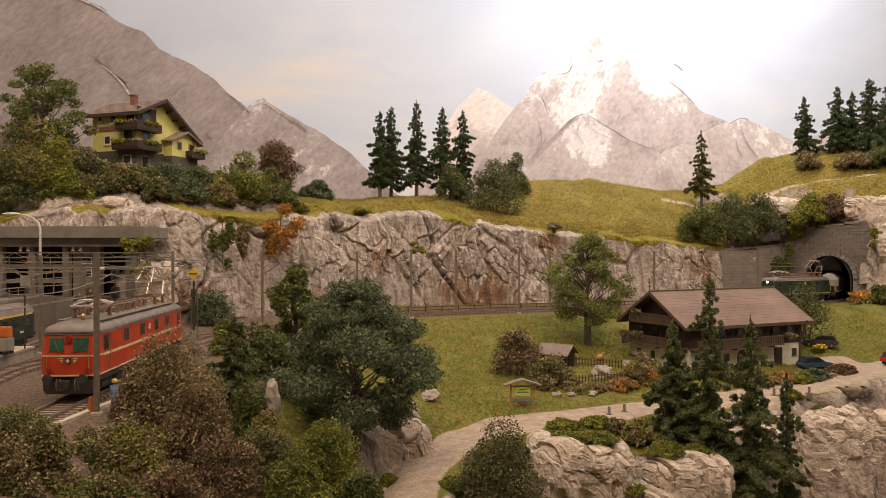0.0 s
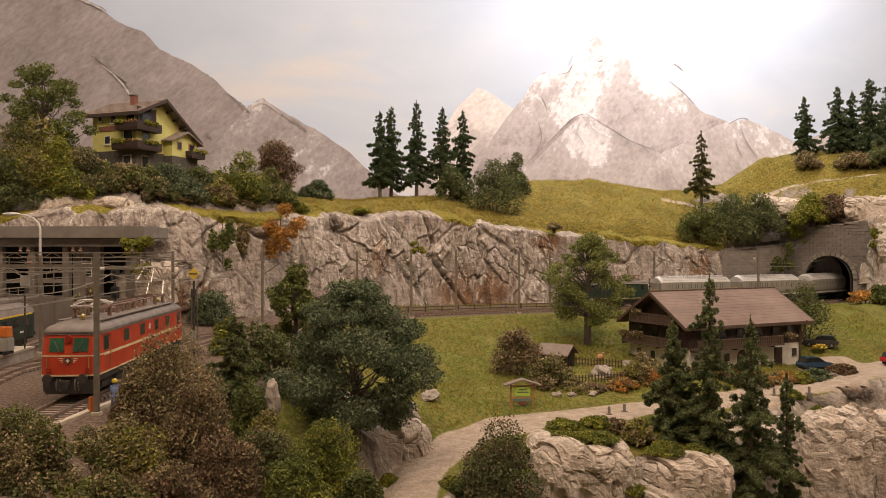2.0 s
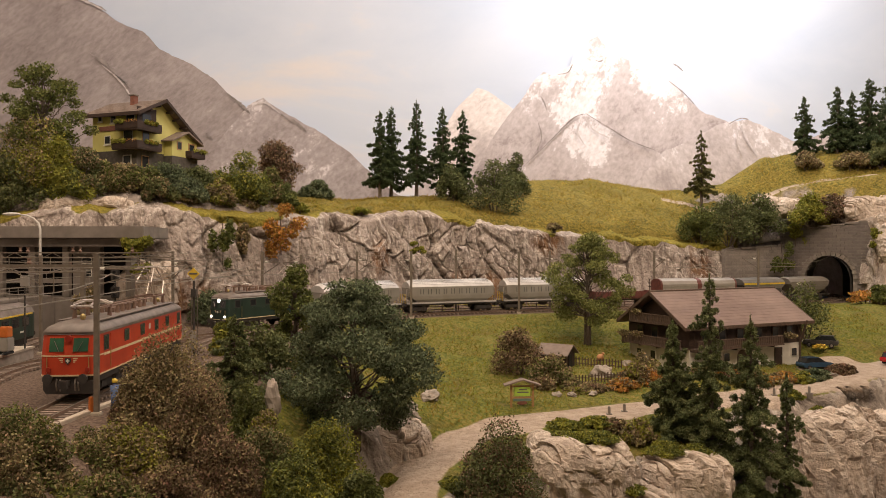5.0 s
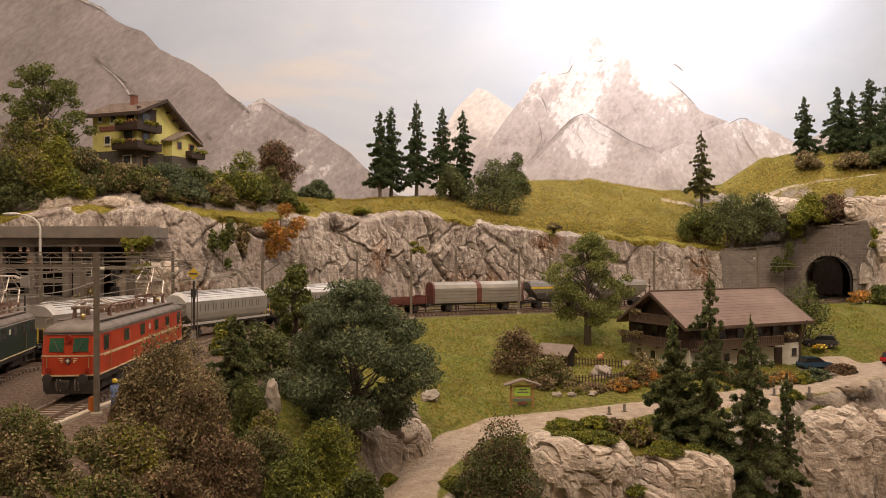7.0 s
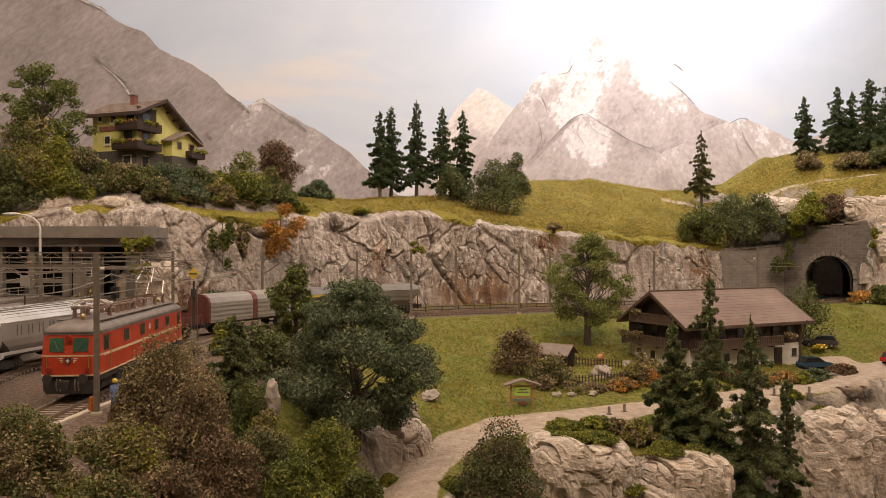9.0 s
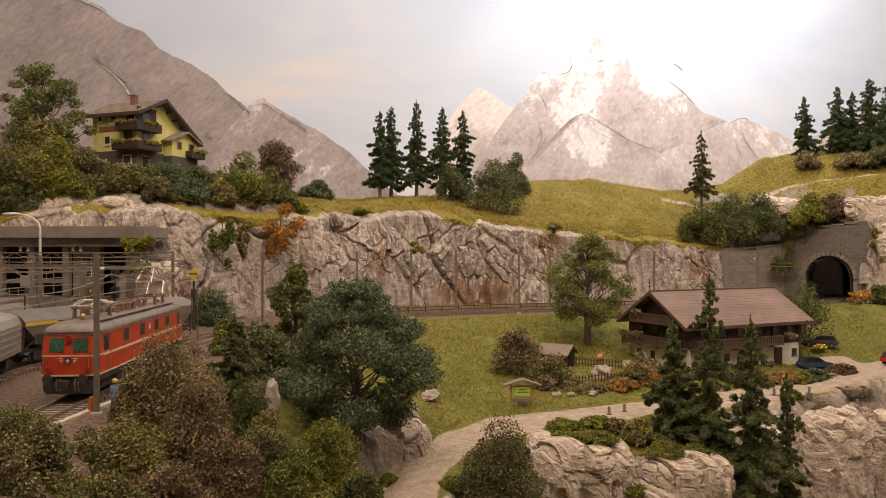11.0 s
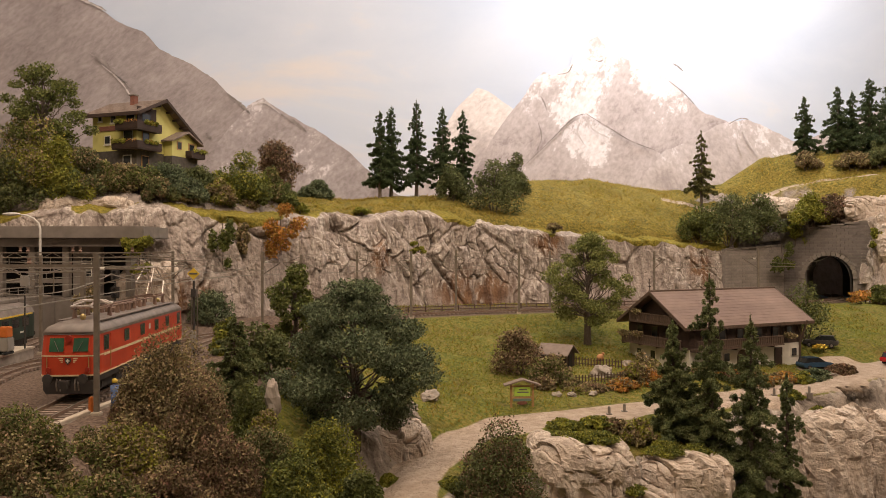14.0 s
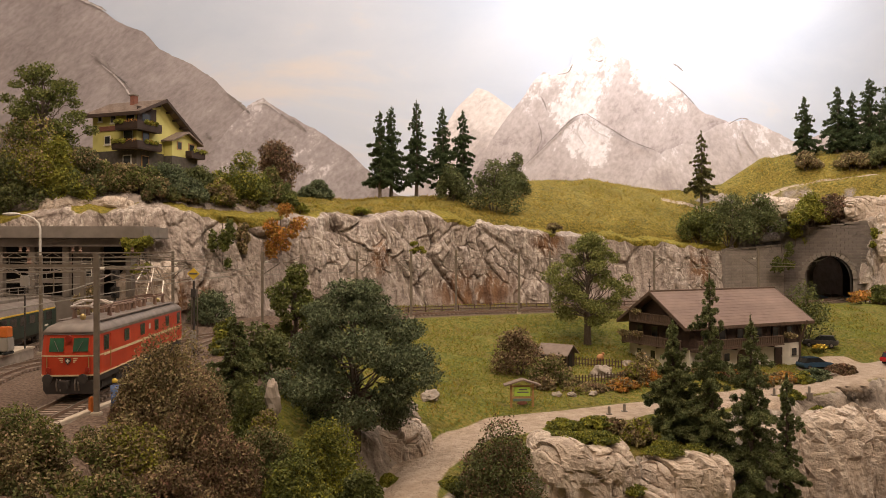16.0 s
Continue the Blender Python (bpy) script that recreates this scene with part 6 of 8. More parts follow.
# ---- walls, tunnel and station ----
def block_wall(name, label, a, b, z0, tops, arch=None, bw=1.25, bh=0.52, thick=0.9, keep=300, stone=None):
    """A wall of squared stone courses between two plan points; tops gives its height at both ends; arch: (centre run, half width, spring height)."""
    th = thing(name, label, "wall", kind="structure")
    a, b = np.array(a, float), np.array(b, float)
    ln = np.linalg.norm(b - a)
    ang = math.degrees(math.atan2(b[1] - a[1], b[0] - a[0]))
    th.matrix_basis = at(a[0], a[1], 0, 0, 0, ang)
    core = Mesh()
    n = 40

    def top_at(u):
        return tops[0] + (tops[1] - tops[0]) * u / ln

    def open_top(u):
        if not arch:
            return None
        q = (u - arch[0]) / arch[1]
        return None if abs(q) >= 1 else arch[2] + arch[1] * 1.02 * math.sqrt(1 - q * q)
    for i in range(n):
        u0, u1 = ln * i / n, ln * (i + 1) / n
        um = (u0 + u1) / 2
        lo = open_top(um)
        core.box(u0, u1, 0.05, thick, z0 if lo is None else lo, top_at(um))
    part("core", core, M_JOINT, th, "mortar behind the stones")
    shapes = {}
    rng = np.random.default_rng(7)
    count, rest = 0, Mesh()
    rows = int((max(tops) - z0) / bh)
    for r in range(rows):
        z = z0 + r * bh
        u = -0.5 * bw * (r % 2)
        while u < ln - 0.05:
            w = bw
            u0, u1 = max(0, u), min(ln, u + w)
            um = (u0 + u1) / 2
            u += w
            if z + bh > top_at(um) + 0.2 or u1 - u0 < 0.2:
                continue
            bad = [open_top(q) for q in (u0, um, u1)]
            if any(o is not None and z < o + 0.15 for o in bad):
                continue
            dep = round(rng.random() * 3) * 0.03
            key = (round(u1 - u0, 2), dep)
            if count < keep:
                if key not in shapes:
                    m = Mesh().box(0.03, u1 - u0 - 0.03, -0.07 - dep, 0.1, 0.03, bh - 0.03)
                    shapes[key] = m.data("stone_block")
                part("stone_block", shapes[key], stone or M_STONE, th, at=at(u0, 0, z))
                count += 1
            else:
                rest.box(u0 + 0.03, u1 - 0.03, -0.07 - dep, 0.1, z + 0.03, z + bh - 0.03)
    if rest.v:
        tagged(part("stone_courses", rest, stone or M_STONE, th), kind="stuff")
    cap = Mesh()
    for i in range(8):
        u0, u1 = ln * i / 8, ln * (i + 1) / 8
        cap.box(u0 + 0.03, u1 - 0.03, -0.22, thick + 0.1, top_at((u0 + u1) / 2), top_at((u0 + u1) / 2) + 0.32)
    part("coping", cap, M_CONC, th, "concrete coping", bevel=0.04)
    return th


portal = block_wall("tunnel_portal", "grey stone tunnel portal with a dark arched opening", (60.2, 137.0), (72.6, 125.4), -0.4, (11.6, 13.4), (8.1, 3.9, 3.6), keep=280)
ring_m = Mesh()
for i in range(17):
    a0, a1 = math.pi * i / 17, math.pi * (i + 1) / 17
    ring_m.extrude([(8.1 + r * math.cos(q), 3.6 + r * 1.02 * math.sin(q)) for r, q in ((3.85, a0 + 0.01), (4.55, a0 + 0.01), (4.55, a1 - 0.01), (3.85, a1 - 0.01))], "y", -0.28, 0.5)
part("arch_ring", ring_m, M_CONC, portal, "pale voussoir ring")
lin = Mesh()
secs = []
for p, d in zip(MAIN[::4], np.gradient(MAIN, axis=0)[::4]):
    if 131.5 < p[1] < 152 and p[0] > 64.5:
        nx, ny = -d[1] / np.hypot(*d), d[0] / np.hypot(*d)
        o = [(-3.9, -0.5), (-3.9, 3.6)] + [(-3.9 * math.cos(q), 3.6 + 3.95 * math.sin(q)) for q in np.linspace(0.25, math.pi - 0.25, 9)] + [(3.9, 3.6), (3.9, -0.5)]
        secs.append([(p[0] + nx * u, p[1] + ny * u, z) for u, z in o])
lin.loft(secs, close=False, caps=False)
single("tunnel_lining", lin, M_BASESTONE, "sooty dark tunnel lining", "tunnel", kind="structure")
block_wall("retaining_wall", "low grey stone retaining wall beside the line", (48.2, 130.9), (60.6, 136.6), -0.4, (8.3, 9.2), keep=200, stone=M_STONEPALE)

block_wall("terrace_wall", "grey stone retaining wall of the station terrace", (-42.2, 57), (-42.0, 81.8), -0.4, (3.4, 3.4), bw=1.5, bh=0.6, keep=260)
single("station_terrace", Mesh().box(-75, -41.6, 57.3, 93, -0.5, 3.38).box(-41.6, -37.0, 82.2, 93, -0.5, 3.38), M_CONC, "concrete station terrace", "terrace", kind="structure", bevel=0.05)


def terrace_rail():
    th = thing("terrace_railing", "thin grey metal railing along the station terrace", "railing")
    for i in range(15):
        part("post", Mesh().tube([(-42.4, 59 + i * 1.6, 3.3), (-42.4, 59 + i * 1.6, 4.7)], 0.045, 5), M_STEEL, th)
    for z in (4.1, 4.45, 4.8):
        part("rail", Mesh().tube([(-42.4, 59, z), (-42.4, 81.4, z)], 0.04, 5), M_STEEL, th)


terrace_rail()


def gallery():
    th = thing("station_gallery", "weathered concrete station gallery with flat roof and dark openings", "building", -42.4, 84.0, 3.38)
    part("roof", Mesh().box(-14, 10.2, -1.6, 6, 6.4, 7.7), M_CONC, th, "thick flat concrete roof slab", bevel=0.08)
    part("fascia", Mesh().box(-14, 7.6, -0.9, 6.6, 5.5, 6.38), M_CONC, th, bevel=0.05)
    # back wall coloured near-black, so the gallery's inner shade is painted on
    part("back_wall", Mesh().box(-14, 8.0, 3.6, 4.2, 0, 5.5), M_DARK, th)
    part("side_wall", Mesh().box(1.6, 4.6, 0.6, 1.6, 0, 5.5), M_CONC, th)
    part("end_wall", Mesh().box(7.4, 8.0, 0.6, 3.6, 0, 5.5), M_CONC, th)
    for x in (-13, -9.5, -6.0, -2.5, 1.2):
        part("column", Mesh().box(x - 0.35, x + 0.35, -0.3, 0.5, 0, 5.5), M_CONC, th, bevel=0.06)
    for k, z in enumerate((1.5, 3.1)):
        part("beam", Mesh().box(-13, 1.2, 0.55, 0.8, z, z + 0.45), M_CONC, th, "concrete balustrade")
    for x in (2.6,):
        w = part("window", Mesh().box(x, x + 1.1, 0.52, 0.62, 2.2, 4.4), M_WHITE, th, "white barred window")
        for k in range(3):
            part("pane", Mesh().box(x + 0.08, x + 1.02, 0.49, 0.56, 2.28 + 0.72 * k, 2.9 + 0.72 * k), M_GLASSDARK, w)


gallery()


def platform():
    line = SIDE[(SIDE[:, 1] > 30) & (SIDE[:, 1] < 63.5)]
    a, b = offset_line(line, 1.75), offset_line(line, 3.4)
    if b[0][0] < a[0][0]:
        a, b = offset_line(line, -1.75), offset_line(line, -3.4)
    th = thing("station_platform", "pale concrete island platform with stone edge", "platform", kind="structure")
    part("slab", Mesh().loft([[(p[0], p[1], 0.42), (q[0], q[1], 0.42), (q[0], q[1], 0.6), (p[0], p[1], 0.6)] for p, q in zip(a, b)]), M_CONCPALE, th, "pale worn platform surface")
    a2, b2 = a + (b - a) * 0.06, b + (a - b) * 0.06
    part("wall", Mesh().loft([[(p[0], p[1], -0.45), (q[0], q[1], -0.45), (q[0], q[1], 0.42), (p[0], p[1], 0.42)] for p, q in zip(a2, b2)]), M_ROCKSTONE, th, "stone platform edge")


platform()
cart = thing("luggage_trolley", "grey luggage trolley with an orange case on the platform", "trolley", wx(6, 58.5), 58.5, 0.6)
part("box", Mesh().box(-0.6, 0.6, -0.5, 0.5, 0.25, 1.3), M_HOPPER, cart, bevel=0.08)
part("case", Mesh().box(-0.4, 0.5, -0.4, 0.4, 1.32, 2.1), M_ORANGE, cart, "orange case", bevel=0.06)
for sx in (-0.4, 0.4):
    part("wheel", Mesh().tube([(sx, -0.5, 0.14), (sx, 0.5, 0.14)], 0.14, 8), M_TYRE, cart)


# ---- masts and overhead line ----
def mast(x, y, z, top, r, arm=None, label="brown steel catenary mast with a pale foot", arm_z=6.9):
    th = thing("catenary_mast", label, "mast", x, y, z, group="catenary masts")
    part("post", Mesh().box(-r, r, -r, r, 0, top - z).box(-r * 1.15, r * 1.15, -r * 0.3, r * 0.3, 0.2, top - z), M_MAST, th)
    part("foot", Mesh().box(-2.2 * r, 2.2 * r, -2.2 * r, 2.2 * r, -0.5, 0.22), M_CONCPALE, th, "pale concrete foot", bevel=0.05)
    if arm is not None:
        ax, ay = arm[0] - x, arm[1] - y
        part("bracket", Mesh().tube([(0, 0, arm_z - z + 0.3), (ax, ay, arm_z - z + 0.15)], 0.06, 5).tube([(0, 0, 5.6 - z), (ax, ay, arm_z - z + 0.1)], 0.05, 5).tube([(0, 0, arm_z + 0.9 - z), (ax * 0.7, ay * 0.7, arm_z - z + 0.25)], 0.03, 4), M_MAST, th)
        part("insulator", Mesh().tube([(ax * 0.18, ay * 0.18, arm_z - z + 0.25), (ax * 0.32, ay * 0.32, arm_z - z + 0.25)], 0.13, 8), M_WHITE, th, "pale insulator")
    return th


def mast_by(px, line, off, rng_y):
    """Stands where the row of masts beside the line passes the direction px."""
    o = offset_line(line, off)
    ok = (o[:, 1] > rng_y[0]) & (o[:, 1] < rng_y[1])
    k = np.argmin(np.where(ok, np.abs(o[:, 0] / np.maximum(o[:, 1], 1) - (px - 784) / 1358), 9))
    return o[k], line[k]


SIGN = 1 if offset_line(MAIN, 3.0)[200][1] < MAIN[200][1] else -1
for px, off, top in ((463, 2.9, 8.3), (630, 2.9, 8.3), (805, 2.9, 8.5), (972, 2.9, 8.4), (1160, 2.9, 8.3), (1340, -3.0, 8.6), (533, -3.0, 8.0), (730, -3.0, 8.4), (920, -3.0, 8.2)):
    o, c = mast_by(px, MAIN, off * SIGN, (84, 131))
    mast(o[0], o[1], -0.4, top, 0.14, c)
mast(wx(171, 41.8), 41.8, -0.45, 8.4, 0.12, None, "olive-brown steel mast beside the red locomotive")
mast(wx(306, 80), 80, -0.4, 8.4, 0.12, (-25.6, 76.5))
mast(-34.6, 66, -0.4, 8.1, 0.115, (-37.6, 66))
mast(wx(147, 58), 58, -0.4, 7.5, 0.14, (-22.2, 58))


def wires(line, lo, hi, label, step=18.0):
    """Contact wire, sagging messenger and droppers above a track."""
    th = thing("overhead_line", label, "overhead line")
    sel = line[(line[:, 1] > lo) & (line[:, 1] < hi) & (line[:, 0] < 66)]
    s = np.arange(len(sel)) * 0.5
    u = np.arange(0, s[-1], 1.5)
    x, y = np.interp(u, s, sel[:, 0]), np.interp(u, s, sel[:, 1])
    part("contact_wire", Mesh().tube([(a, b, 5.75) for a, b in zip(x, y)], 0.042, 4), M_WIRE, th)
    zz = 6.25 + 0.75 * (2 * np.abs((u / step) % 1 - 0.5)) ** 2
    part("messenger_wire", Mesh().tube([(a, b, c) for a, b, c in zip(x, y, zz)], 0.04, 4), M_WIRE, th)
    for k in range(2, len(u), 4):
        part("dropper", Mesh().tube([(x[k], y[k], 5.75), (x[k], y[k], zz[k])], 0.02, 3), M_WIRE, th)


wires(MAIN, 26, 132, "thin overhead wires above the main line")
wires(RED, 28, 88, "thin overhead wires above the siding")
wires(SIDE, 30, 90, "thin overhead wires above the station track")
span = thing("cross_span", "steel cross beam with wires over the station tracks", "overhead line")
for y0, z in ((66, 7.7), (66, 7.2), (44, 7.4), (52, 7.5)):
    part("span_wire", Mesh().tube([(-46, y0 + 1, z), (-34, y0, z - 0.25), (-20, y0 - 0.5, z)], 0.045, 4), M_WIRE, span)
part("beam", Mesh().box(-42, wx(171, 41.8), 41.74, 41.86, 7.66, 7.80), M_MAST, span, "horizontal steel beam")


def lattice_girder(x0, x1, y0, y1, z):
    """Two chords with zigzag bracing, carrying rusty insulators."""
    th = thing("catenary_girder", "brown steel lattice girder over the station tracks", "overhead line", group="girders over the station tracks")
    a, b = Vector((x0, y0, z)), Vector((x1, y1, z))
    for dz in (0.0, 0.5):
        part("chord", Mesh().tube([a + Vector((0, 0, dz)), b + Vector((0, 0, dz))], 0.085, 4), M_MAST, th)
    n = int((b - a).length / 0.9)
    for i in range(n):
        p, q = a.lerp(b, i / n), a.lerp(b, (i + 1) / n)
        up, down = Vector((0, 0, 0.5 * (i % 2))), Vector((0, 0, 0.5 * ((i + 1) % 2)))
        part("brace", Mesh().tube([p + up, q + down], 0.035, 4, caps=False), M_MAST, th)
    for f in (0.18, 0.22, 0.46, 0.50, 0.78):
        p = a.lerp(b, f)
        part("insulator", Mesh().tube([p + Vector((0, 0, 0.5)), p + Vector((0, 0, 0.72)), p + Vector((0, 0, 0.82)), p + Vector((0, 0, 1.05))], [0.10, 0.20, 0.10, 0.17], 8), M_RUST, th, "rusty brown insulator")
    for f in (0.12, 0.34, 0.62, 0.88):
        p = a.lerp(b, f)
        part("dropper_tube", Mesh().tube([p, p + Vector((0, 0, -1.5))], 0.05, 5), M_MAST, th)


lattice_girder(-47.0, wx(306, 80), 79.0, 80.0, 7.75)
lattice_girder(-46.0, wx(147, 58), 58.5, 58.0, 6.9)


def feeder():
    th = thing("feeder_line", "feeder wires on top of the masts", "overhead line")
    o = offset_line(MAIN, 2.9 * SIGN)
    o = o[(o[:, 1] > 60) & (o[:, 0] < 60)][::3]
    for dz in (7.9, 8.25):
        part("wire", Mesh().tube([(p[0], p[1], dz - 0.35 * abs(math.sin(i * 0.19))) for i, p in enumerate(o)], 0.025, 4), M_WIRE, th)


feeder()


def signal_post():
    th = thing("signal_post", "dark signal post with a yellow diamond board", "signal", -21.1, 65.0, -0.45)
    part("pole", Mesh().tube([(0, 0, -0.2), (0, 0, 6.4)], 0.11, 8), M_FRAME, th)
    part("diamond_board", Mesh().extrude([(-0.52, 7.0), (0, 6.5), (0.52, 7.0), (0, 7.5)], "y", -0.16, -0.08), M_YELLOW, th, "yellow diamond board")
    part("bar", Mesh().box(-0.34, 0.34, -0.19, -0.165, 6.94, 7.08), M_LETTER, th, "black bar")
    part("lamp_box", Mesh().box(-0.2, 0.2, -0.25, 0.12, 5.0, 5.7), M_FRAME, th, bevel=0.04)
    part("ladder", Mesh().box(-0.28, -0.22, 0.1, 0.16, 0, 5.8).box(0.22, 0.28, 0.1, 0.16, 0, 5.8), M_STEEL, th)
    part("relay_box", Mesh().box(-0.2, 0.2, -0.35, -0.12, 0.6, 2.2), M_HOPPER, th, "white ribbed box", bevel=0.04)


signal_post()


def dwarf_signal():
    y = 83.0
    th = thing("column_signal", "dark slim light signal with two lamp heads beside the rock", "signal", wx(204, y), y, -0.42)
    top = wz(480, y) + 0.42
    part("pole", Mesh().tube([(0, 0, 0), (0, 0, top)], 0.10, 8), M_FRAME, th)
    for z in (top - 0.4, top - 2.3):
        head = part("lamp_head", Mesh().box(-0.42, 0.42, -0.25, 0.2, z - 0.62, z + 0.62), M_FRAME, th, bevel=0.08)
        for dz in (-0.3, 0.3):
            part("lens", Mesh().tube([(0, -0.25, z + dz), (0, -0.36, z + dz)], [0.15, 0.17], 10), M_GLASSDARK, head)
    part("platform", Mesh().box(-0.6, 0.6, -0.2, 0.7, top - 3.3, top - 3.2), M_STEEL, th)
    part("box", Mesh().box(-0.35, 0.35, -0.3, 0.3, 0, 1.2), M_HOPPER, th, bevel=0.05)


dwarf_signal()


def street_lamp():
    y = 80.0
    th = thing("street_lamp", "pale curved street lamp on the station terrace", "street lamp", wx(71, y), y, 3.38)
    h = wz(385, y) - 3.38
    pts = [(0, 0, 0), (0, 0, h - 1.2)] + [(-2.2 * (1 - math.cos(q)), 0, h - 1.2 + 1.5 * math.sin(q)) for q in (0.4, 0.8, 1.2, 1.5)]
    part("pole", Mesh().tube(pts, [0.16, 0.12, 0.11, 0.1, 0.09, 0.08], 8), M_LIGHTMAST, th)
    part("lamp_head", Mesh().blob((-3.0, 0, h + 0.35), (1.0, 0.3, 0.18), 1, 0.05, 10, 6), M_LIGHTMAST, th, "long pale lamp head", smooth=True)


street_lamp()
clock = thing("platform_sign", "small grey square sign on a post", "sign", wx(44, 62), 62, 0.6)
part("post", Mesh().tube([(0, 0, 0), (0, 0, 5.0)], 0.07, 6), M_FRAME, clock)
part("board", Mesh().box(-0.35, 0.35, -0.12, 0.12, 5.0, 5.9), M_HOPPER, clock, bevel=0.05)


# ---- fence along the line ----
def line_fence():
    th = thing("trackside_fence", "low brown wooden fence along the railway", "fence")
    o = offset_line(MAIN, 4.3 * SIGN)
    o = o[(o[:, 0] > -16) & (o[:, 0] < 62) & (o[:, 1] > 95)]
    for i in range(0, len(o), 5):
        p = o[i]
        part("post", Mesh().box(p[0] - 0.09, p[0] + 0.09, p[1] - 0.09, p[1] + 0.09, -1.0, 0.55), M_WOODMID, th)
    for z in (-0.05, 0.38):
        part("rail", Mesh().tube([(p[0], p[1] - 0.1, z) for p in o[::5]], 0.08, 4), M_WOODMID, th)


line_fence()


# ---- chalet ----
def chalet():
    gz = -5.3
    th = thing("chalet", "alpine farmhouse with brown roof, dark timber storeys and whitewashed base", "house", 33.5, 94.6, gz, 26)
    hl, hw, e, rz = 9.0, 5.1, 5.7, 8.95
    over, side = 1.35, 0.8

    def wall_with_gable(x0, x1, z0, z1):
        return Mesh().extrude([(-hw, z0), (hw, z0), (hw, e + 0.1), (0, rz - 0.35), (-hw, e + 0.1)], "x", x0, x1)
    part("ground_storey", Mesh().box(-hl, hl, -hw, hw, -1.5, 2.6), M_WHITEWASH, th, "whitewashed ground storey")
    up = part("timber_storey", Mesh().extrude([(-hw - 0.06, 2.6), (hw + 0.06, 2.6), (hw + 0.06, e - 0.32), (0, rz - 0.4), (-hw - 0.06, e - 0.32)], "x", -hl - 0.06, hl + 0.06), M_WOODDARK, th, "dark timber upper storey")
    for k in range(14):
        x = -hl + 0.7 + k * 1.25
        part("plank_joint", Mesh().box(x, x + 0.06, -hw - 0.10, -hw - 0.05, 2.6, e - 0.1), M_WOODMID, up)
    k = (rz - e) / hw
    ov = hw + side
    for s in (-1, 1):
        q = [(0, rz), (s * ov, rz - k * ov), (s * ov, rz - k * ov - 0.22), (0, rz - 0.24)]
        roof = part("roof_slope", Mesh().extrude(q, "x", -hl - over, hl + over), M_CHALETROOF, th, "brown shingled roof slope")
        fas = Mesh().extrude([(s * ov, rz - k * ov - 0.34), (s * (ov + 0.07), rz - k * ov - 0.34), (s * (ov + 0.07), rz - k * ov + 0.02), (s * ov, rz - k * ov + 0.02)], "x", -hl - over, hl + over)
        part("gutter", fas, M_WOODMID, th, "brown eaves board")
        for x in (-hl - over, hl + over):
            part("bargeboard", Mesh().extrude([(0, rz + 0.04), (s * ov, rz - k * ov + 0.04), (s * ov, rz - k * ov - 0.34), (0, rz - 0.36)], "x", x - 0.06, x + 0.06), M_WOODMID, th)
        # shingle courses
        n = 13
        for i in range(n):
            v0 = ov * i / n
            v1 = ov * (i + 1) / n
            m = Mesh().extrude([(s * v0, rz - k * v0 + 0.015), (s * v1, rz - k * v1 + 0.03), (s * v1, rz - k * v1 - 0.02), (s * v0, rz - k * v0 - 0.02)], "x", -hl - over + 0.07, hl + over - 0.07)
            part("shingle_course", m, M_CHALETROOF, roof)
    part("ridge_cap", Mesh().tube([(-hl - over, 0, rz + 0.03), (hl + over, 0, rz + 0.03)], 0.13, 6), M_WOODMID, th)
    part("ridge_ornament", Mesh().tube([(-hl - over + 0.1, 0, rz), (-hl - over + 0.1, 0, rz + 1.5)], 0.05, 5).tube([(-hl - over + 0.1, -0.3, rz + 1.0), (-hl - over + 0.1, 0.3, rz + 1.0)], 0.05, 5).tube([(-hl - over + 0.1, -0.2, rz + 0.6), (-hl - over + 0.1, 0.2, rz + 0.6)], 0.05, 5), M_WOODDARK, th)

    bal = Mesh().box(0, 0.2, -0.03, 0.03, 0, 0.86).data("baluster")

    def balcony(m_, length, z, name="balcony"):
        """Runs along local x, at y 0 to -1.2, with balusters."""
        deck = part(name, Mesh().box(0, length, -1.25, 0, z - 0.18, z, m_), M_WOODMID, th, "brown carved balcony")
        part("handrail", Mesh().box(0, length, -1.27, -1.13, z + 0.85, z + 0.98, m_), M_WOODMID, deck)
        for i in range(int(length / 0.3)):
            q = m_ @ Matrix.Translation((0.06 + i * 0.3, -1.21, z))
            q.translation = q.translation * K
            part("baluster", bal, M_WOODMID, deck, at=q)
        for i in range(int(length / 3) + 1):
            u = min(length - 0.1, i * 3.0)
            part("bracket", Mesh().box(u, u + 0.14, -1.1, 0, z - 0.38, z - 0.18, m_), M_WOODDARK, deck)
    g = Matrix.Translation((-hl - 0.06, hw, 0)) @ Matrix.Rotation(radians(-90), 4, "Z")
    balcony(g, 2 * hw, 2.75)
    balcony(Matrix.Translation((-hl - 0.06, hw * 0.72, 0)) @ Matrix.Rotation(radians(-90), 4, "Z"), 2 * hw * 0.72, 5.35)
    balcony(Matrix.Translation((-hl, -hw - 0.06, 0)), 2 * hl - 4.4, 2.75)

    def window(x, y, z, w, h, ax, mat_f, name="window"):
        if ax == "y":
            f = part(name, Mesh().box(x - w / 2 - 0.1, x + w / 2 + 0.1, y - 0.10, y + 0.04, z - 0.1, z + h + 0.1), mat_f, th, bevel=0.03)
            part("pane", Mesh().box(x - w / 2, x + w / 2, y - 0.12, y, z, z + h), M_GLASSDARK, f)
        else:
            f = part(name, Mesh().box(x - 0.10, x + 0.04, y - w / 2 - 0.1, y + w / 2 + 0.1, z - 0.1, z + h + 0.1), mat_f, th, bevel=0.03)
            part("pane", Mesh().box(x - 0.12, x, y - w / 2, y + w / 2, z, z + h), M_GLASSDARK, f)
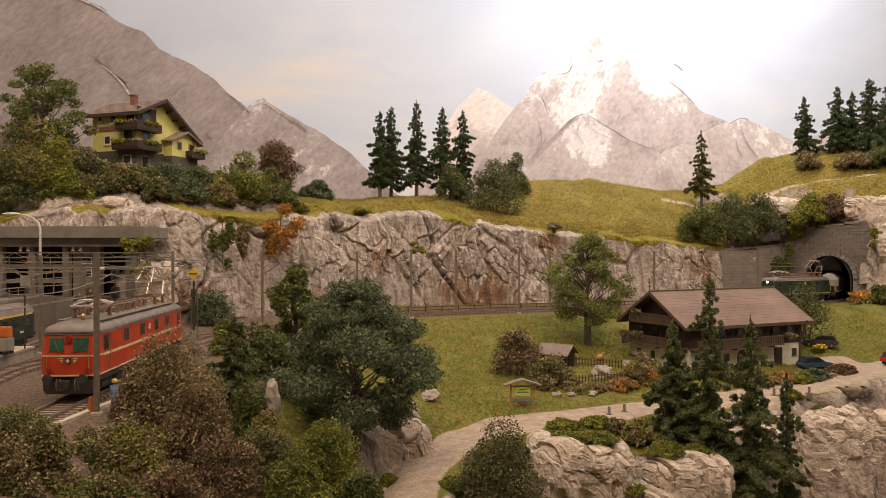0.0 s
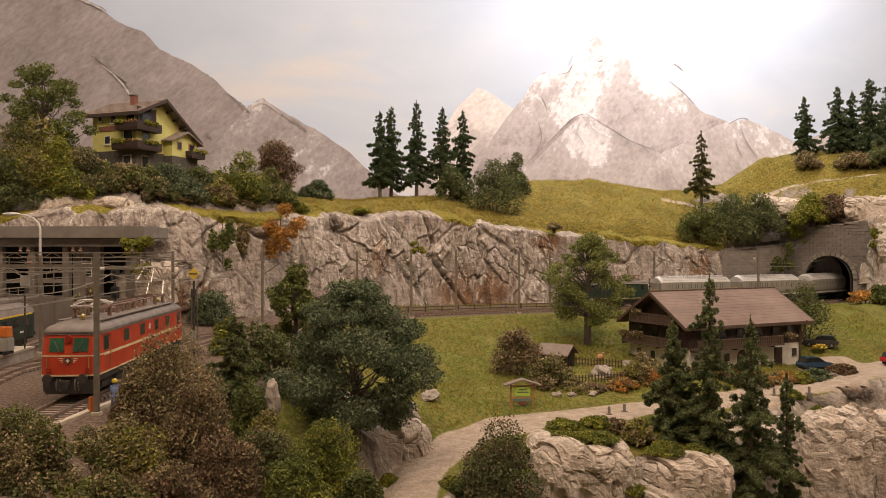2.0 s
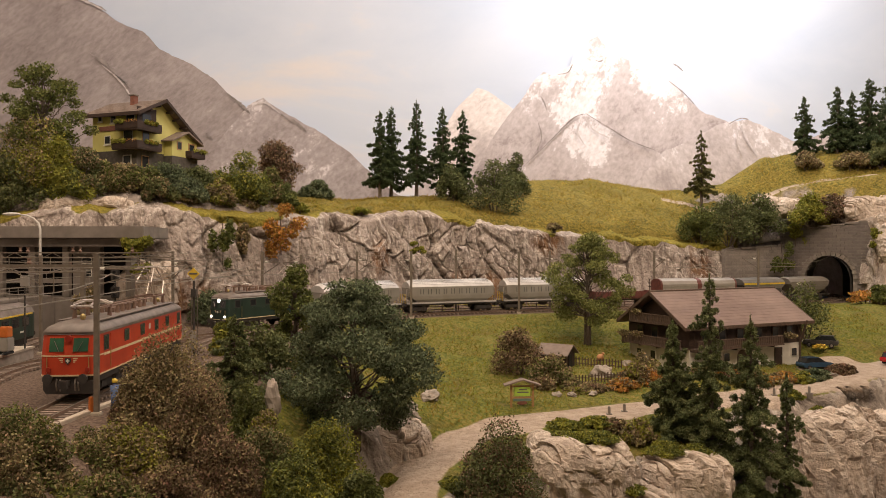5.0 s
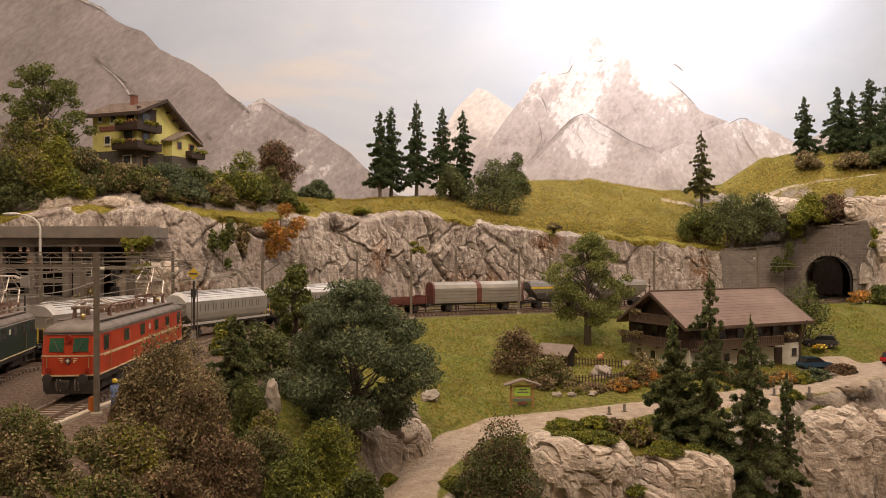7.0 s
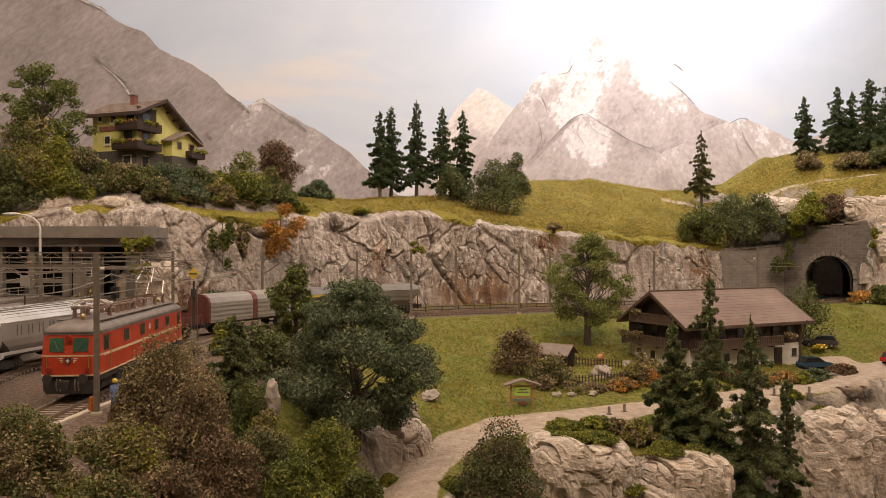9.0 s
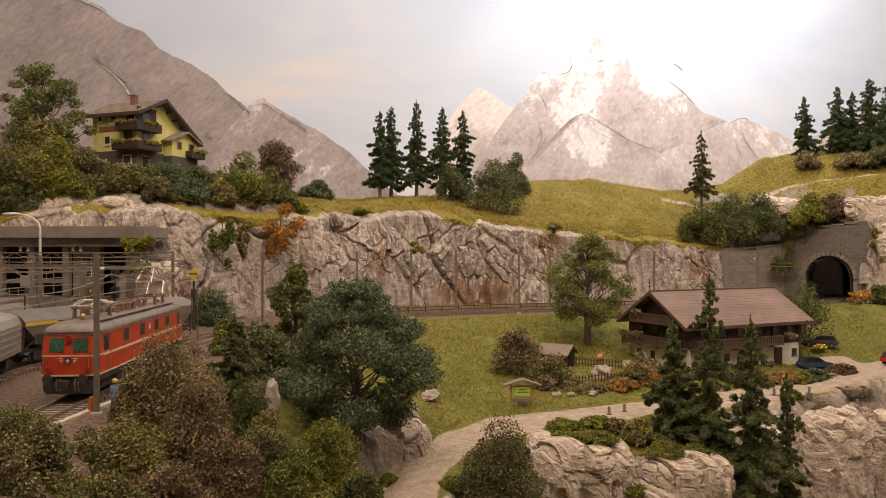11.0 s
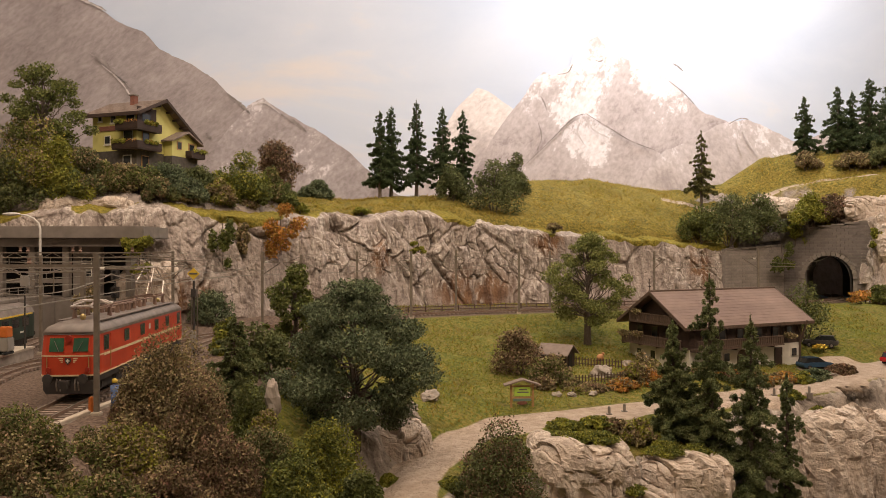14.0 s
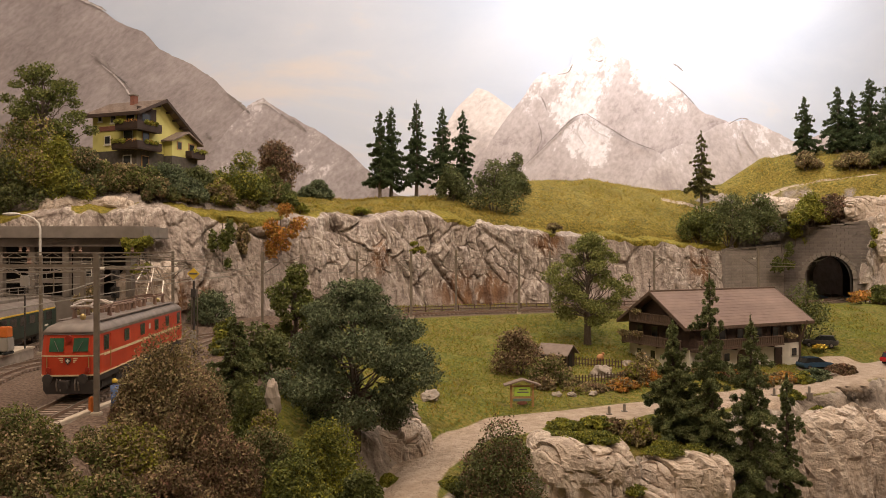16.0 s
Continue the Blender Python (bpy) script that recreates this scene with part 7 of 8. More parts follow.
    for y in (3.2, 0.8, -2.4):
        window(-hl, y, 0.9, 0.75, 0.95, "x", M_WHITEWASH)
    for y in (3.0, 0.4, -2.2):
        window(-hl - 0.06, y, 3.5, 0.9, 1.2, "x", M_WOODMID)
    for x in (-6.5, -3.4, 7.7):
        window(x, -hw, 1.0, 0.8, 0.9, "y", M_WHITEWASH)
    for x in (-6.8, -4.2, -1.4, 1.6, 4.4, 6.8):
        window(x, -hw - 0.10, 3.4, 0.9, 1.2, "y", M_WOODMID)
    d = part("front_door", Mesh().box(4.4, 5.7, -hw - 0.10, -hw + 0.05, 0.0, 2.15), M_WOODDARK, th, "weathered plank door", bevel=0.03)
    part("handle", Mesh().box(5.5, 5.58, -hw - 0.16, -hw - 0.10, 1.0, 1.15), M_STEEL, d)
    arch = Mesh().extrude([(-0.9 + 0.0, 0)] + [(0.9 * math.cos(q), 1.3 + 0.9 * math.sin(q)) for q in np.linspace(math.pi, 0, 9)] + [(0.9, 0)], "y", -hw - 0.10, -hw + 0.03)
    part("arched_gate", arch, M_WOODMID, th, "arched wooden gate", at=at(-0.8, 0, 0))
    part("brace", Mesh().tube([(8.7, -hw - 0.1, 2.4), (8.9, -hw - 1.0, 5.3)], 0.14, 5).tube([(8.7, -hw - 0.1, 0), (8.7, -hw - 0.1, 5.5)], 0.15, 5).tube([(7.9, -hw - 0.15, 5.2), (8.7, -hw - 0.12, 3.6)], 0.12, 5), M_WOODMID, th, "bleached timber brace")
    rng = np.random.default_rng(5)
    for c in ((-hl - 1.3, 2.8, 6.5), (-hl - 1.35, 2.5, 3.8), (-hl - 1.3, 4.9, 3.7), (6.0, -hw - 0.5, 3.6)):
        part("flower_box", leaf_mesh("flower_box", [c, (c[0], c[1] - 0.6, c[2])], [(0.4, 0.9, 0.4)] * 2, 260, 0.13, rng, 0.2), L_OLIVE, th, "trailing geranium leaves")


chalet()


# ---- yellow house on the rock ----
def yellow_house():
    th = thing("yellow_house", "yellow alpine house with dark wooden balconies on a stone base", "house", -42.0, 105.2, 19.7, -20)
    # local: near corner at the origin, long wall to -x, gable face along +y
    W, D = 7.7, 11.5
    part("stone_base", Mesh().box(-W + 0.05, -0.05, 0.05, D - 0.05, -1.5, 2.55), M_BASESTONE, th, "dark stone base")
    ridge_y, ridge_z, en, ef = 4.5, 10.2, 8.1, 5.6
    part("wall", Mesh().extrude([(0, 2.55), (D, 2.55), (D, ef + 0.1), (ridge_y, ridge_z - 0.4), (0, en - 0.15)], "x", -W, 0), M_HOUSEYELLOW, th, "yellow rendered walls")
    kn, kf = (ridge_z - en) / ridge_y, (ridge_z - ef) / (D - ridge_y)
    for s, k, run in ((-1, kn, ridge_y + 1.0), (1, kf, D - ridge_y + 1.0)):
        q = [(ridge_y, ridge_z), (ridge_y + s * run, ridge_z - k * run), (ridge_y + s * run, ridge_z - k * run - 0.28), (ridge_y, ridge_z - 0.3)]
        rs = part("roof_slope", Mesh().extrude(q, "x", -W - 0.9, 1.3), M_HOUSEROOF, th, "grey-brown tiled roof slope")
        for i in range(9):
            v0, v1 = run * i / 9, run * (i + 1) / 9
            part("tile_course", Mesh().extrude([(ridge_y + s * v0, ridge_z - k * v0 + 0.015), (ridge_y + s * v1, ridge_z - k * v1 + 0.08), (ridge_y + s * v1, ridge_z - k * v1 - 0.02), (ridge_y + s * v0, ridge_z - k * v0 - 0.02)], "x", -W - 0.85, 1.25), M_HOUSEROOF, rs)
        part("bargeboard", Mesh().extrude([(ridge_y, ridge_z + 0.05), (ridge_y + s * run, ridge_z - k * run + 0.05), (ridge_y + s * run, ridge_z - k * run - 0.42), (ridge_y, ridge_z - 0.45)], "x", 1.26, 1.38), M_WOODDARK, th, "dark bargeboard")
    part("eaves_board", Mesh().box(-W - 0.9, 1.3, -1.1, -0.98, ridge_z - kn * (ridge_y + 1.0) - 0.45, ridge_z - kn * (ridge_y + 1.0) + 0.02), M_WOODDARK, th, "dark eaves board")
    part("soffit", Mesh().extrude([(-0.95, ridge_z - kn * (ridge_y + 0.95) - 0.45), (0.0, en - 0.3), (0.0, en - 0.4), (-0.95, ridge_z - kn * (ridge_y + 0.95) - 0.52)], "x", -W - 0.9, 1.25), M_WOODDARK, th)
    for y in (1.6, 3.4, 6.0, 7.4, 8.8, 10.2):
        zz = ridge_z - 0.5 - (kn * (ridge_y - y) if y < ridge_y else kf * (y - ridge_y))
        part("purlin", Mesh().box(0, 1.2, y - 0.12, y + 0.12, zz - 0.28, zz), M_WOODDARK, th)
    ch = part("chimney", Mesh().box(-3.5, -2.75, 2.6, 3.4, 8.6, 10.7), M_BRICK, th, "brick chimney", bevel=0.04)
    part("chimney_cap", Mesh().box(-3.6, -2.65, 2.5, 3.5, 10.7, 10.85), M_CONC, ch)
    part("timber_gable", Mesh().box(0.0, 0.09, 0.05, 3.8, 5.4, 8.6), M_WOODDARK, th, "dark timber gable boards")

    def wrap_balcony(z, lx, ly):
        b = part("balcony", Mesh().box(-lx, 1.2, -1.2, 0, z - 0.2, z).box(0, 1.2, 0, ly, z - 0.2, z), M_WOODDARK, th, "dark wooden corner balcony")
        part("parapet", Mesh().box(-lx, 1.25, -1.25, -1.12, z, z + 0.95), M_WOODDARK, b)
        part("parapet", Mesh().box(1.12, 1.25, -1.1, ly, z, z + 0.95), M_WOODDARK, b)
        part("parapet", Mesh().box(-lx, -lx + 0.12, -1.1, 0, z, z + 0.95), M_WOODDARK, b)
        rng = np.random.default_rng(int(z * 10))
        tagged(part("flower_growth", leaf_mesh("flower_growth", [(-lx + 0.3 + 0.9 * i, -1.3, z + 0.95) for i in range(int(lx))] + [(1.3, 0.5 + 0.9 * i, z + 0.95) for i in range(int(ly))],
                                  [(0.5, 0.25, 0.33)] * (int(lx)) + [(0.25, 0.5, 0.33)] * int(ly), 700, 0.13, rng, 0.2), L_LIME, b, "trailing balcony flowers"), kind="stuff")
        part("reddish_growth", leaf_mesh("reddish_growth", [(0.2, -1.3, z + 1.0), (1.3, 1.5, z + 1.0)], [(1.2, 0.25, 0.25), (0.25, 1.5, 0.25)], 90, 0.12, rng, 0.2), L_RUST, b)
    wrap_balcony(2.75, 3.2, 3.6)
    wrap_balcony(5.4, 2.6, 3.6)

    def win(x, y, z, w, h, face):
        if face == "s":
            f = part("window", Mesh().box(x - w / 2 - 0.12, x + w / 2 + 0.12, -0.08, 0.02, z - 0.12, z + h + 0.12), M_WHITE, th)
            part("pane", Mesh().box(x - w / 2, x + w / 2, -0.11, 0, z, z + h), M_GLASSDARK, f)
            part("sill", Mesh().box(x - w / 2 - 0.2, x + w / 2 + 0.2, -0.2, 0, z - 0.25, z - 0.12), M_WHITE, f)
        else:
            f = part("window", Mesh().box(-0.02, 0.08, y - w / 2 - 0.12, y + w / 2 + 0.12, z - 0.12, z + h + 0.12), M_WOODWARM, th)
            part("pane", Mesh().box(0, 0.11, y - w / 2, y + w / 2, z, z + h), M_GLASSDARK, f)
    win(-5.0, 0, 3.6, 0.8, 1.0, "s")
    win(-4.0, 0, 6.5, 0.7, 1.1, "s")
    win(-6.3, 0, 6.8, 0.5, 0.6, "s")
    part("name_board", Mesh().box(-6.4, -3.6, -0.14, -0.02, 5.35, 6.0), M_BRICK, th, "red-brown name board with unreadable writing")
    win(-1.4, 0, 3.4, 1.4, 1.8, "s")
    win(-1.0, 0, 6.0, 1.3, 1.7, "s")
    win(0, 1.7, 3.4, 1.2, 1.8, "e")
    win(0.09, 1.8, 6.0, 1.6, 1.7, "e")
    win(0, 1.6, 0.3, 1.2, 1.5, "e")
    win(-1.6, 0.0, 0.4, 1.2, 1.4, "s")
    # side bay with its own small roof and balcony
    bay = part("bay", Mesh().extrude([(5.4, -1.0), (10.9, -1.0), (10.9, 4.6), (8.2, 5.9), (5.4, 4.6)], "x", 0.02, 1.5), M_HOUSEYELLOW, th, "yellow side bay")
    part("bay_base", Mesh().box(0.03, 1.56, 5.34, 10.96, -1.5, 2.3), M_BASESTONE, th)
    for s in (-1, 1):
        part("bay_roof", Mesh().extrude([(8.2, 6.1), (8.2 + s * 3.4, 4.5), (8.2 + s * 3.4, 4.3), (8.2, 5.85)], "x", 0.0, 2.2), M_HOUSEROOF, bay, "grey bay roof")
    bb = part("bay_balcony", Mesh().box(1.5, 2.6, 8.4, 11.4, 2.3, 2.5).box(2.5, 2.62, 8.4, 11.4, 2.5, 3.3).box(1.5, 2.6, 8.3, 8.42, 2.5, 3.3), M_WOODDARK, th, "dark wooden side balcony")
    part("flower_growth", leaf_mesh("flower_growth", [(2.7, 9.0, 3.4), (2.7, 10.2, 3.4), (2.7, 11.2, 3.4)], [(0.3, 0.7, 0.35)] * 3, 260, 0.13, np.random.default_rng(4), 0.2), L_LIME, bb).update_tag()
    w = part("bay_window", Mesh().box(1.5, 1.58, 6.4, 7.4, 3.3, 4.5), M_WOODWARM, bay)
    part("pane", Mesh().box(1.5, 1.62, 6.52, 7.28, 3.42, 4.38), M_GLASSDARK, w)
    w = part("bay_door", Mesh().box(1.5, 1.58, 8.9, 10.3, 2.5, 4.5), M_WOODWARM, bay)
    part("pane", Mesh().box(1.5, 1.62, 9.1, 10.1, 2.7, 4.3), M_GLASSDARK, w)


yellow_house()


# ---- small things of the valley ----
def info_board():
    x, y = wx(924, 73.5), 73.5
    th = thing("information_board", "wooden notice board with shingled roof and lime green panel", "notice board", x, y, low1(x, y), 4)
    low = -0.2
    for s in (-1, 1):
        part("post", Mesh().box(s * 1.05 - 0.1, s * 1.05 + 0.1, -0.1, 0.1, min(-0.2, low - 0.3), 2.2), M_WOODWARM, th, bevel=0.02)
    for z in (0.85, 1.95):
        part("crossbar", Mesh().box(-1.15, 1.15, -0.08, 0.08, z, z + 0.14), M_WOODWARM, th)
    panel = part("panel", Mesh().box(-0.75, 0.75, -0.14, -0.02, 1.1, 1.95), M_SIGNGREEN, th, "lime green panel")
    for z, w in ((1.66, 0.45), (1.4, 0.6)):
        part("writing", Mesh().box(-w + 0.1, w, -0.16, -0.142, z, z + 0.12), M_LETTER, panel)
    part("lower_panel", Mesh().box(-0.85, 0.85, -0.12, -0.02, 0.6, 0.84), mat("teal_strip", (0.16, 0.24, 0.20), rough=0.6), th, "grey-green strip")
    part("lower_sign", Mesh().blob((0, -0.08, 0.42), (0.5, 0.05, 0.2), 2, 0.05, 10, 6), M_BRICK, th, "red oval sign")
    for s in (-1, 1):
        part("roof_board", Mesh().extrude([(0, 2.75), (s * 1.75, 2.2), (s * 1.75, 2.08), (0, 2.62)], "y", -0.55, 0.55), M_HOUSEROOF, th, "grey shingle roof")


info_board()


def hut():
    y = 88.0
    th = thing("garden_hut", "small dark timber hut with a pitched roof", "hut", wx(986, y), y, low1(wx(986, y), y) - 0.1, -32)
    part("wall", Mesh().extrude([(-1.3, -0.5), (1.3, -0.5), (1.3, 1.6), (0, 2.4), (-1.3, 1.6)], "x", -1.6, 1.6), M_WOODDARK, th)
    for s in (-1, 1):
        part("roof", Mesh().extrude([(0, 2.62), (s * 1.75, 1.55), (s * 1.75, 1.43), (0, 2.48)], "x", -2.0, 2.0), M_HOUSEROOF, th, "brown plank roof")
    # no opening is cut: the doorway's darkness is a near-black panel
    part("doorway", Mesh().box(1.58, 1.66, -0.5, 0.5, 0, 1.5), M_DARK, th, "near-black panel painted as the shade of a doorway")


hut()


def garden_fence(pts, label):
    th = thing("picket_fence", label, "fence")
    p = spline(pts, 0.34)
    rails = []
    pale = Mesh().box(-0.06, 0.06, -0.03, 0.03, -0.35, 1.0).data("pale")
    for q in p:
        z = low1(q[0], q[1])
        rails.append((q[0], q[1] + 0.06, z))
        part("pale", pale, M_WOODMID, th, at=at(q[0], q[1], z))
    for dz in (0.25, 0.75):
        part("rail", Mesh().tube([(a, b, c + dz) for a, b, c in rails], 0.05, 4), M_WOODMID, th)


garden_fence([(wx(1005, 88), 88.5), (wx(1060, 88), 88), (wx(1105, 87), 87.5)], "weathered brown picket fence behind the garden")
garden_fence([(wx(985, 82), 82), (wx(1040, 81.5), 81.5), (wx(1110, 82), 82), (wx(1135, 84), 84)], "weathered brown picket fence beside the road")


def boulder(x, y, z, r, seed, label="pale grey boulder on the grass", m=None, rough=0.5):
    me = Mesh().blob((0, 0, 0), r, seed, rough, 16, 11)
    ob = single("boulder", me, m or M_ROCKSTONE, label, "rock", smooth=False)
    ob.matrix_basis = at(x, y, z, seed * 31 % 40 - 20, seed * 17 % 30 - 15, seed * 53)
    return ob


for i, (px, y, r) in enumerate([(1068, 84, (1.3, 1.0, 1.0)), (1110, 90, (0.7, 0.6, 0.5)), (760, 72, (1.2, 0.9, 0.6)), (985, 77, (0.6, 0.4, 0.3)), (1012, 77, (0.5, 0.4, 0.3)), (1050, 77.5, (0.7, 0.4, 0.3)),
                                (668, 56, (0.9, 0.7, 0.6)), (715, 66, (1.3, 0.8, 0.7)), (690, 64, (1.0, 0.8, 0.8)), (730, 69, (0.7, 0.5, 0.4)), (1470, 88, (0.7, 0.5, 0.3))]):
    boulder(wx(px, y), y, low1(wx(px, y), y) + 0.1, r, i + 3)


def rock_mass(px, y, z, r, seed, label):
    """A craggy rock outcrop with layered ledges."""
    nu, nv = 190, 110
    u, v = (a.ravel() for a in np.meshgrid(np.linspace(0, 2 * np.pi, nu), np.linspace(0.0, np.pi, nv), indexing="ij"))
    d = np.stack([np.sin(v) * np.cos(u), np.sin(v) * np.sin(u), np.cos(v)], 1)
    d = np.sign(d) * np.abs(d) ** 0.50
    p = d * np.array(r) + seed * 9.1
    wob = 0.5 * fbm(p[:, 0] * 0.4, p[:, 2] * 0.4, p[:, 1] * 0.4, 3, seed)
    f, j = facets((p[:, 0] + p[:, 1] * 0.7 + wob) * 0.30, (p[:, 2] * 0.7 + p[:, 0] * 0.25 + wob) * 0.22, seed)
    f2, j2 = facets((p[:, 0] + p[:, 1] * 0.7) * 0.85, (p[:, 2] + p[:, 0] * 0.3 - wob) * 0.6, seed + 1)
    f3, j3 = facets((p[:, 0] + p[:, 1] * 0.7) * 2.2, (p[:, 2] + wob) * 1.6, seed + 2)
    q = 1 + 0.24 * f + 0.10 * f2 + 0.03 * f3 - 0.10 * smooth01(1 - j / 0.06) - 0.035 * smooth01(1 - j2 / 0.08)
    V = d * np.array(r) * q[:, None] + np.array([wx(px, y), y, z])
    rock = np.clip(1.0 - smooth01((d[:, 2] - 0.80) / 0.18) * 0.35, 0, 1)
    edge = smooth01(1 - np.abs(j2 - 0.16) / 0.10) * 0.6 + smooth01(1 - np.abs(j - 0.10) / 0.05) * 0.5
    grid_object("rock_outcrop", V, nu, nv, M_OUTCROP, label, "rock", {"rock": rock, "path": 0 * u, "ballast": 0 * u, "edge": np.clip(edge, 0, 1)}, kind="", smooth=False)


rock_mass(1035, 62.5, -10.2, (4.0, 3.0, 3.4), 3, "craggy pale rock outcrop below the road")
rock_mass(1200, 64.0, -11.2, (4.2, 3.0, 3.0), 5, "dark cracked rock outcrop below the spruces")
rock_mass(1120, 61.0, -13.0, (3.0, 2.5, 2.6), 6, "grey rock ledge with moss")
rock_mass(1435, 76.0, -14.0, (5.2, 2.6, 6.3), 8, "steep pale rock face below the road")
rock_mass(1555, 77.5, -14.0, (5.6, 3.0, 6.6), 9, "steep pale rock face below the road")
rock_mass(1330, 73.0, -13.0, (4.5, 3.0, 5.0), 10, "grey rock face below the road")
rock_mass(700, 63.5, -8.0, (3.0, 2.5, 2.4), 11, "grey-brown rock bank beside the road")
rock_mass(262, 87.5, 2.0, (3.4, 2.0, 4.6), 12, "bright quartz-veined rock beside the gallery")
rock_mass(1580, 126.0, 5.0, (4.0, 4.0, 8.5), 13, "grey rock beside the tunnel portal")
rock_mass(1410, 137.0, 16.0, (3.8, 2.2, 1.5), 15, "pale rock ledge above the tunnel portal")
rock_mass(1505, 134.0, 15.8, (4.6, 2.2, 1.7), 18, "pale rock ledge above the tunnel portal")
rock_mass(1375, 138.0, 16.0, (3.6, 2.2, 1.9), 16, "pale rocks between the bushes")
rock_mass(1545, 131.0, 15.2, (6.0, 2.6, 2.6), 17, "pale rock ledge beside the portal")
rock_mass(180, 95.0, 12.4, (6.0, 3.0, 2.6), 14, "pale rock ledge above the gallery")


for i, (px, y, z, w, h) in enumerate([(1005, 61.6, -7.0, 3.6, 1.1), (1062, 62.0, -7.1, 3.4, 1.0), (1178, 63.6, -8.5, 4.0, 1.1), (1232, 63.8, -8.6, 3.2, 1.0), (1120, 60.6, -10.7, 2.4, 0.8)]):
    shrub("grass_clump", "bright yellow-green growth on top of the rock", wx(px, y), y, z, w, h, L_LIME, 460 + i, leaves=5000, size=0.09, clumps=18, mat2=L_MID, group="growth on the rocks")
boulder(wx(483, 47), 47.0, wz(708, 47), (0.50, 0.45, 1.2), 24, "pale rough upright stone among the trees", None, 0.45)

for i, (px, py, y) in enumerate([(1370, 692, 79.5), (1432, 688, 80), (1483, 683, 81), (1517, 678, 82), (1550, 668, 83), (1105, 722, 72), (1078, 725, 71)]):
    x = wx(px, y)
    z = low1(x, y)
    th = thing("road_bollard", "short weathered wooden bollard beside the road", "bollard", x, y, z, group="bollards along the road")
    part("post", Mesh().tube([(0, 0, -0.4), (0, 0, 0.66), (0, 0, 0.74)], [0.14, 0.13, 0.08], 8), M_CONC, th)
    part("base", Mesh().box(-0.25, 0.25, -0.25, 0.25, -0.5, 0.08), M_CONC, th)


def car(name, label, x, y, z, turn, paint, scale=1.0):
    th = thing(name, label, "car", x, y, z, turn)
    body = Mesh()
    prof = [(-2.0, 0.35), (-2.1, 0.62), (-2.0, 0.88), (-1.2, 0.95), (1.0, 0.92), (1.95, 0.80), (2.08, 0.55), (2.0, 0.33)]
    body.loft([[(a * (0.97 if abs(s) > 0.7 else 1), s, b) for a, b in prof] for s in (-0.82, -0.70, 0.70, 0.82)])
    part("body", body, paint, th, bevel=0.03)
    cab = [(-1.85, 0.92), (-1.55, 1.42), (0.15, 1.45), (0.95, 0.92)]
    part("cabin", Mesh().loft([[(a * k, s, b) for a, b in cab] for s, k in ((-0.72, 0.98), (-0.6, 1), (0.6, 1), (0.72, 0.98))]), M_GLASSDARK, th, "dark car windows")
    part("roof", Mesh().box(-1.55, 0.12, -0.62, 0.62, 1.43, 1.50), paint, th, bevel=0.03)
    for wxx in (-1.3, 1.25):
        for s in (-1, 1):
            w = part("wheel", Mesh().tube([(wxx, s * 0.66, 0.31), (wxx, s * 0.84, 0.31)], 0.31, 14), M_TYRE, th)
            part("hubcap", Mesh().tube([(wxx, s * 0.84, 0.31), (wxx, s * 0.86, 0.31)], 0.17, 10), M_STEEL, w)
    for s in (-0.6, 0.6):
        part("headlight", Mesh().box(2.0, 2.09, s - 0.14, s + 0.14, 0.6, 0.74), M_WHITE, th)
    return th


y = 92.0
car("blue_car", "dark blue car parked beside the chalet", wx(1442, y), y, low1(wx(1442, y), y) + 0.02, 12, M_BLUE, 0.68)
y = 98.0
car("dark_car", "dark car parked behind the blue car", wx(1452, y), y, low1(wx(1452, y), y) + 0.02, 150, M_FRAME, 0.55)
y = 92.5
car("red_car", "red car standing on the gravel drive", wx(1589, y), y, low1(wx(1589, y), y) + 0.02, 20, M_REDCAR)


def animal(px, y, turn, m, label):
    x = wx(px, y)
    th = thing("cow", label, "cow", x, y, low1(x, y), turn)
    part("body", Mesh().blob((0, 0, 0.95), (0.85, 0.36, 0.42), 2, 0.15, 12, 8), m, th, smooth=True)
    part("head", Mesh().blob((1.05, 0, 1.25), (0.34, 0.18, 0.2), 4, 0.1, 8, 6), m, th, smooth=True)
    for a in (-0.55, 0.55):
        for s in (-0.2, 0.2):
            part("leg", Mesh().tube([(a, s, 0.85), (a, s, 0)], [0.12, 0.07], 6), m, th)
    part("tail", Mesh().tube([(-0.82, 0, 1.1), (-0.95, 0, 0.5)], 0.04, 4), m, th)


animal(1062, 89, 60, M_COW, "small tan deer-like animal standing in the garden")
for i, (px, y, w) in enumerate([(982, 84, 1.7), (1128, 83, 1.2), (1450, 96, 1.6), (1420, 86.5, 1.3)]):
    x = wx(px, y)
    rng = np.random.default_rng(60 + i)
    th = thing("flower_bush", "small bush with bright yellow blossom", "flower bush", x, y, low1(x, y))
    part("leaves", leaf_mesh("leaves", [(0, 0, 0.4)], [(w * 0.6, w * 0.4, 0.5)], 260, 0.14, rng, 0.3), L_MID, th)
    part("blossom", leaf_mesh("blossom", [(0, -0.1, 0.75)], [(w * 0.6, w * 0.4, 0.32)], 260, 0.14, rng, 0.4), M_FLOWERY, th, "yellow blossom")


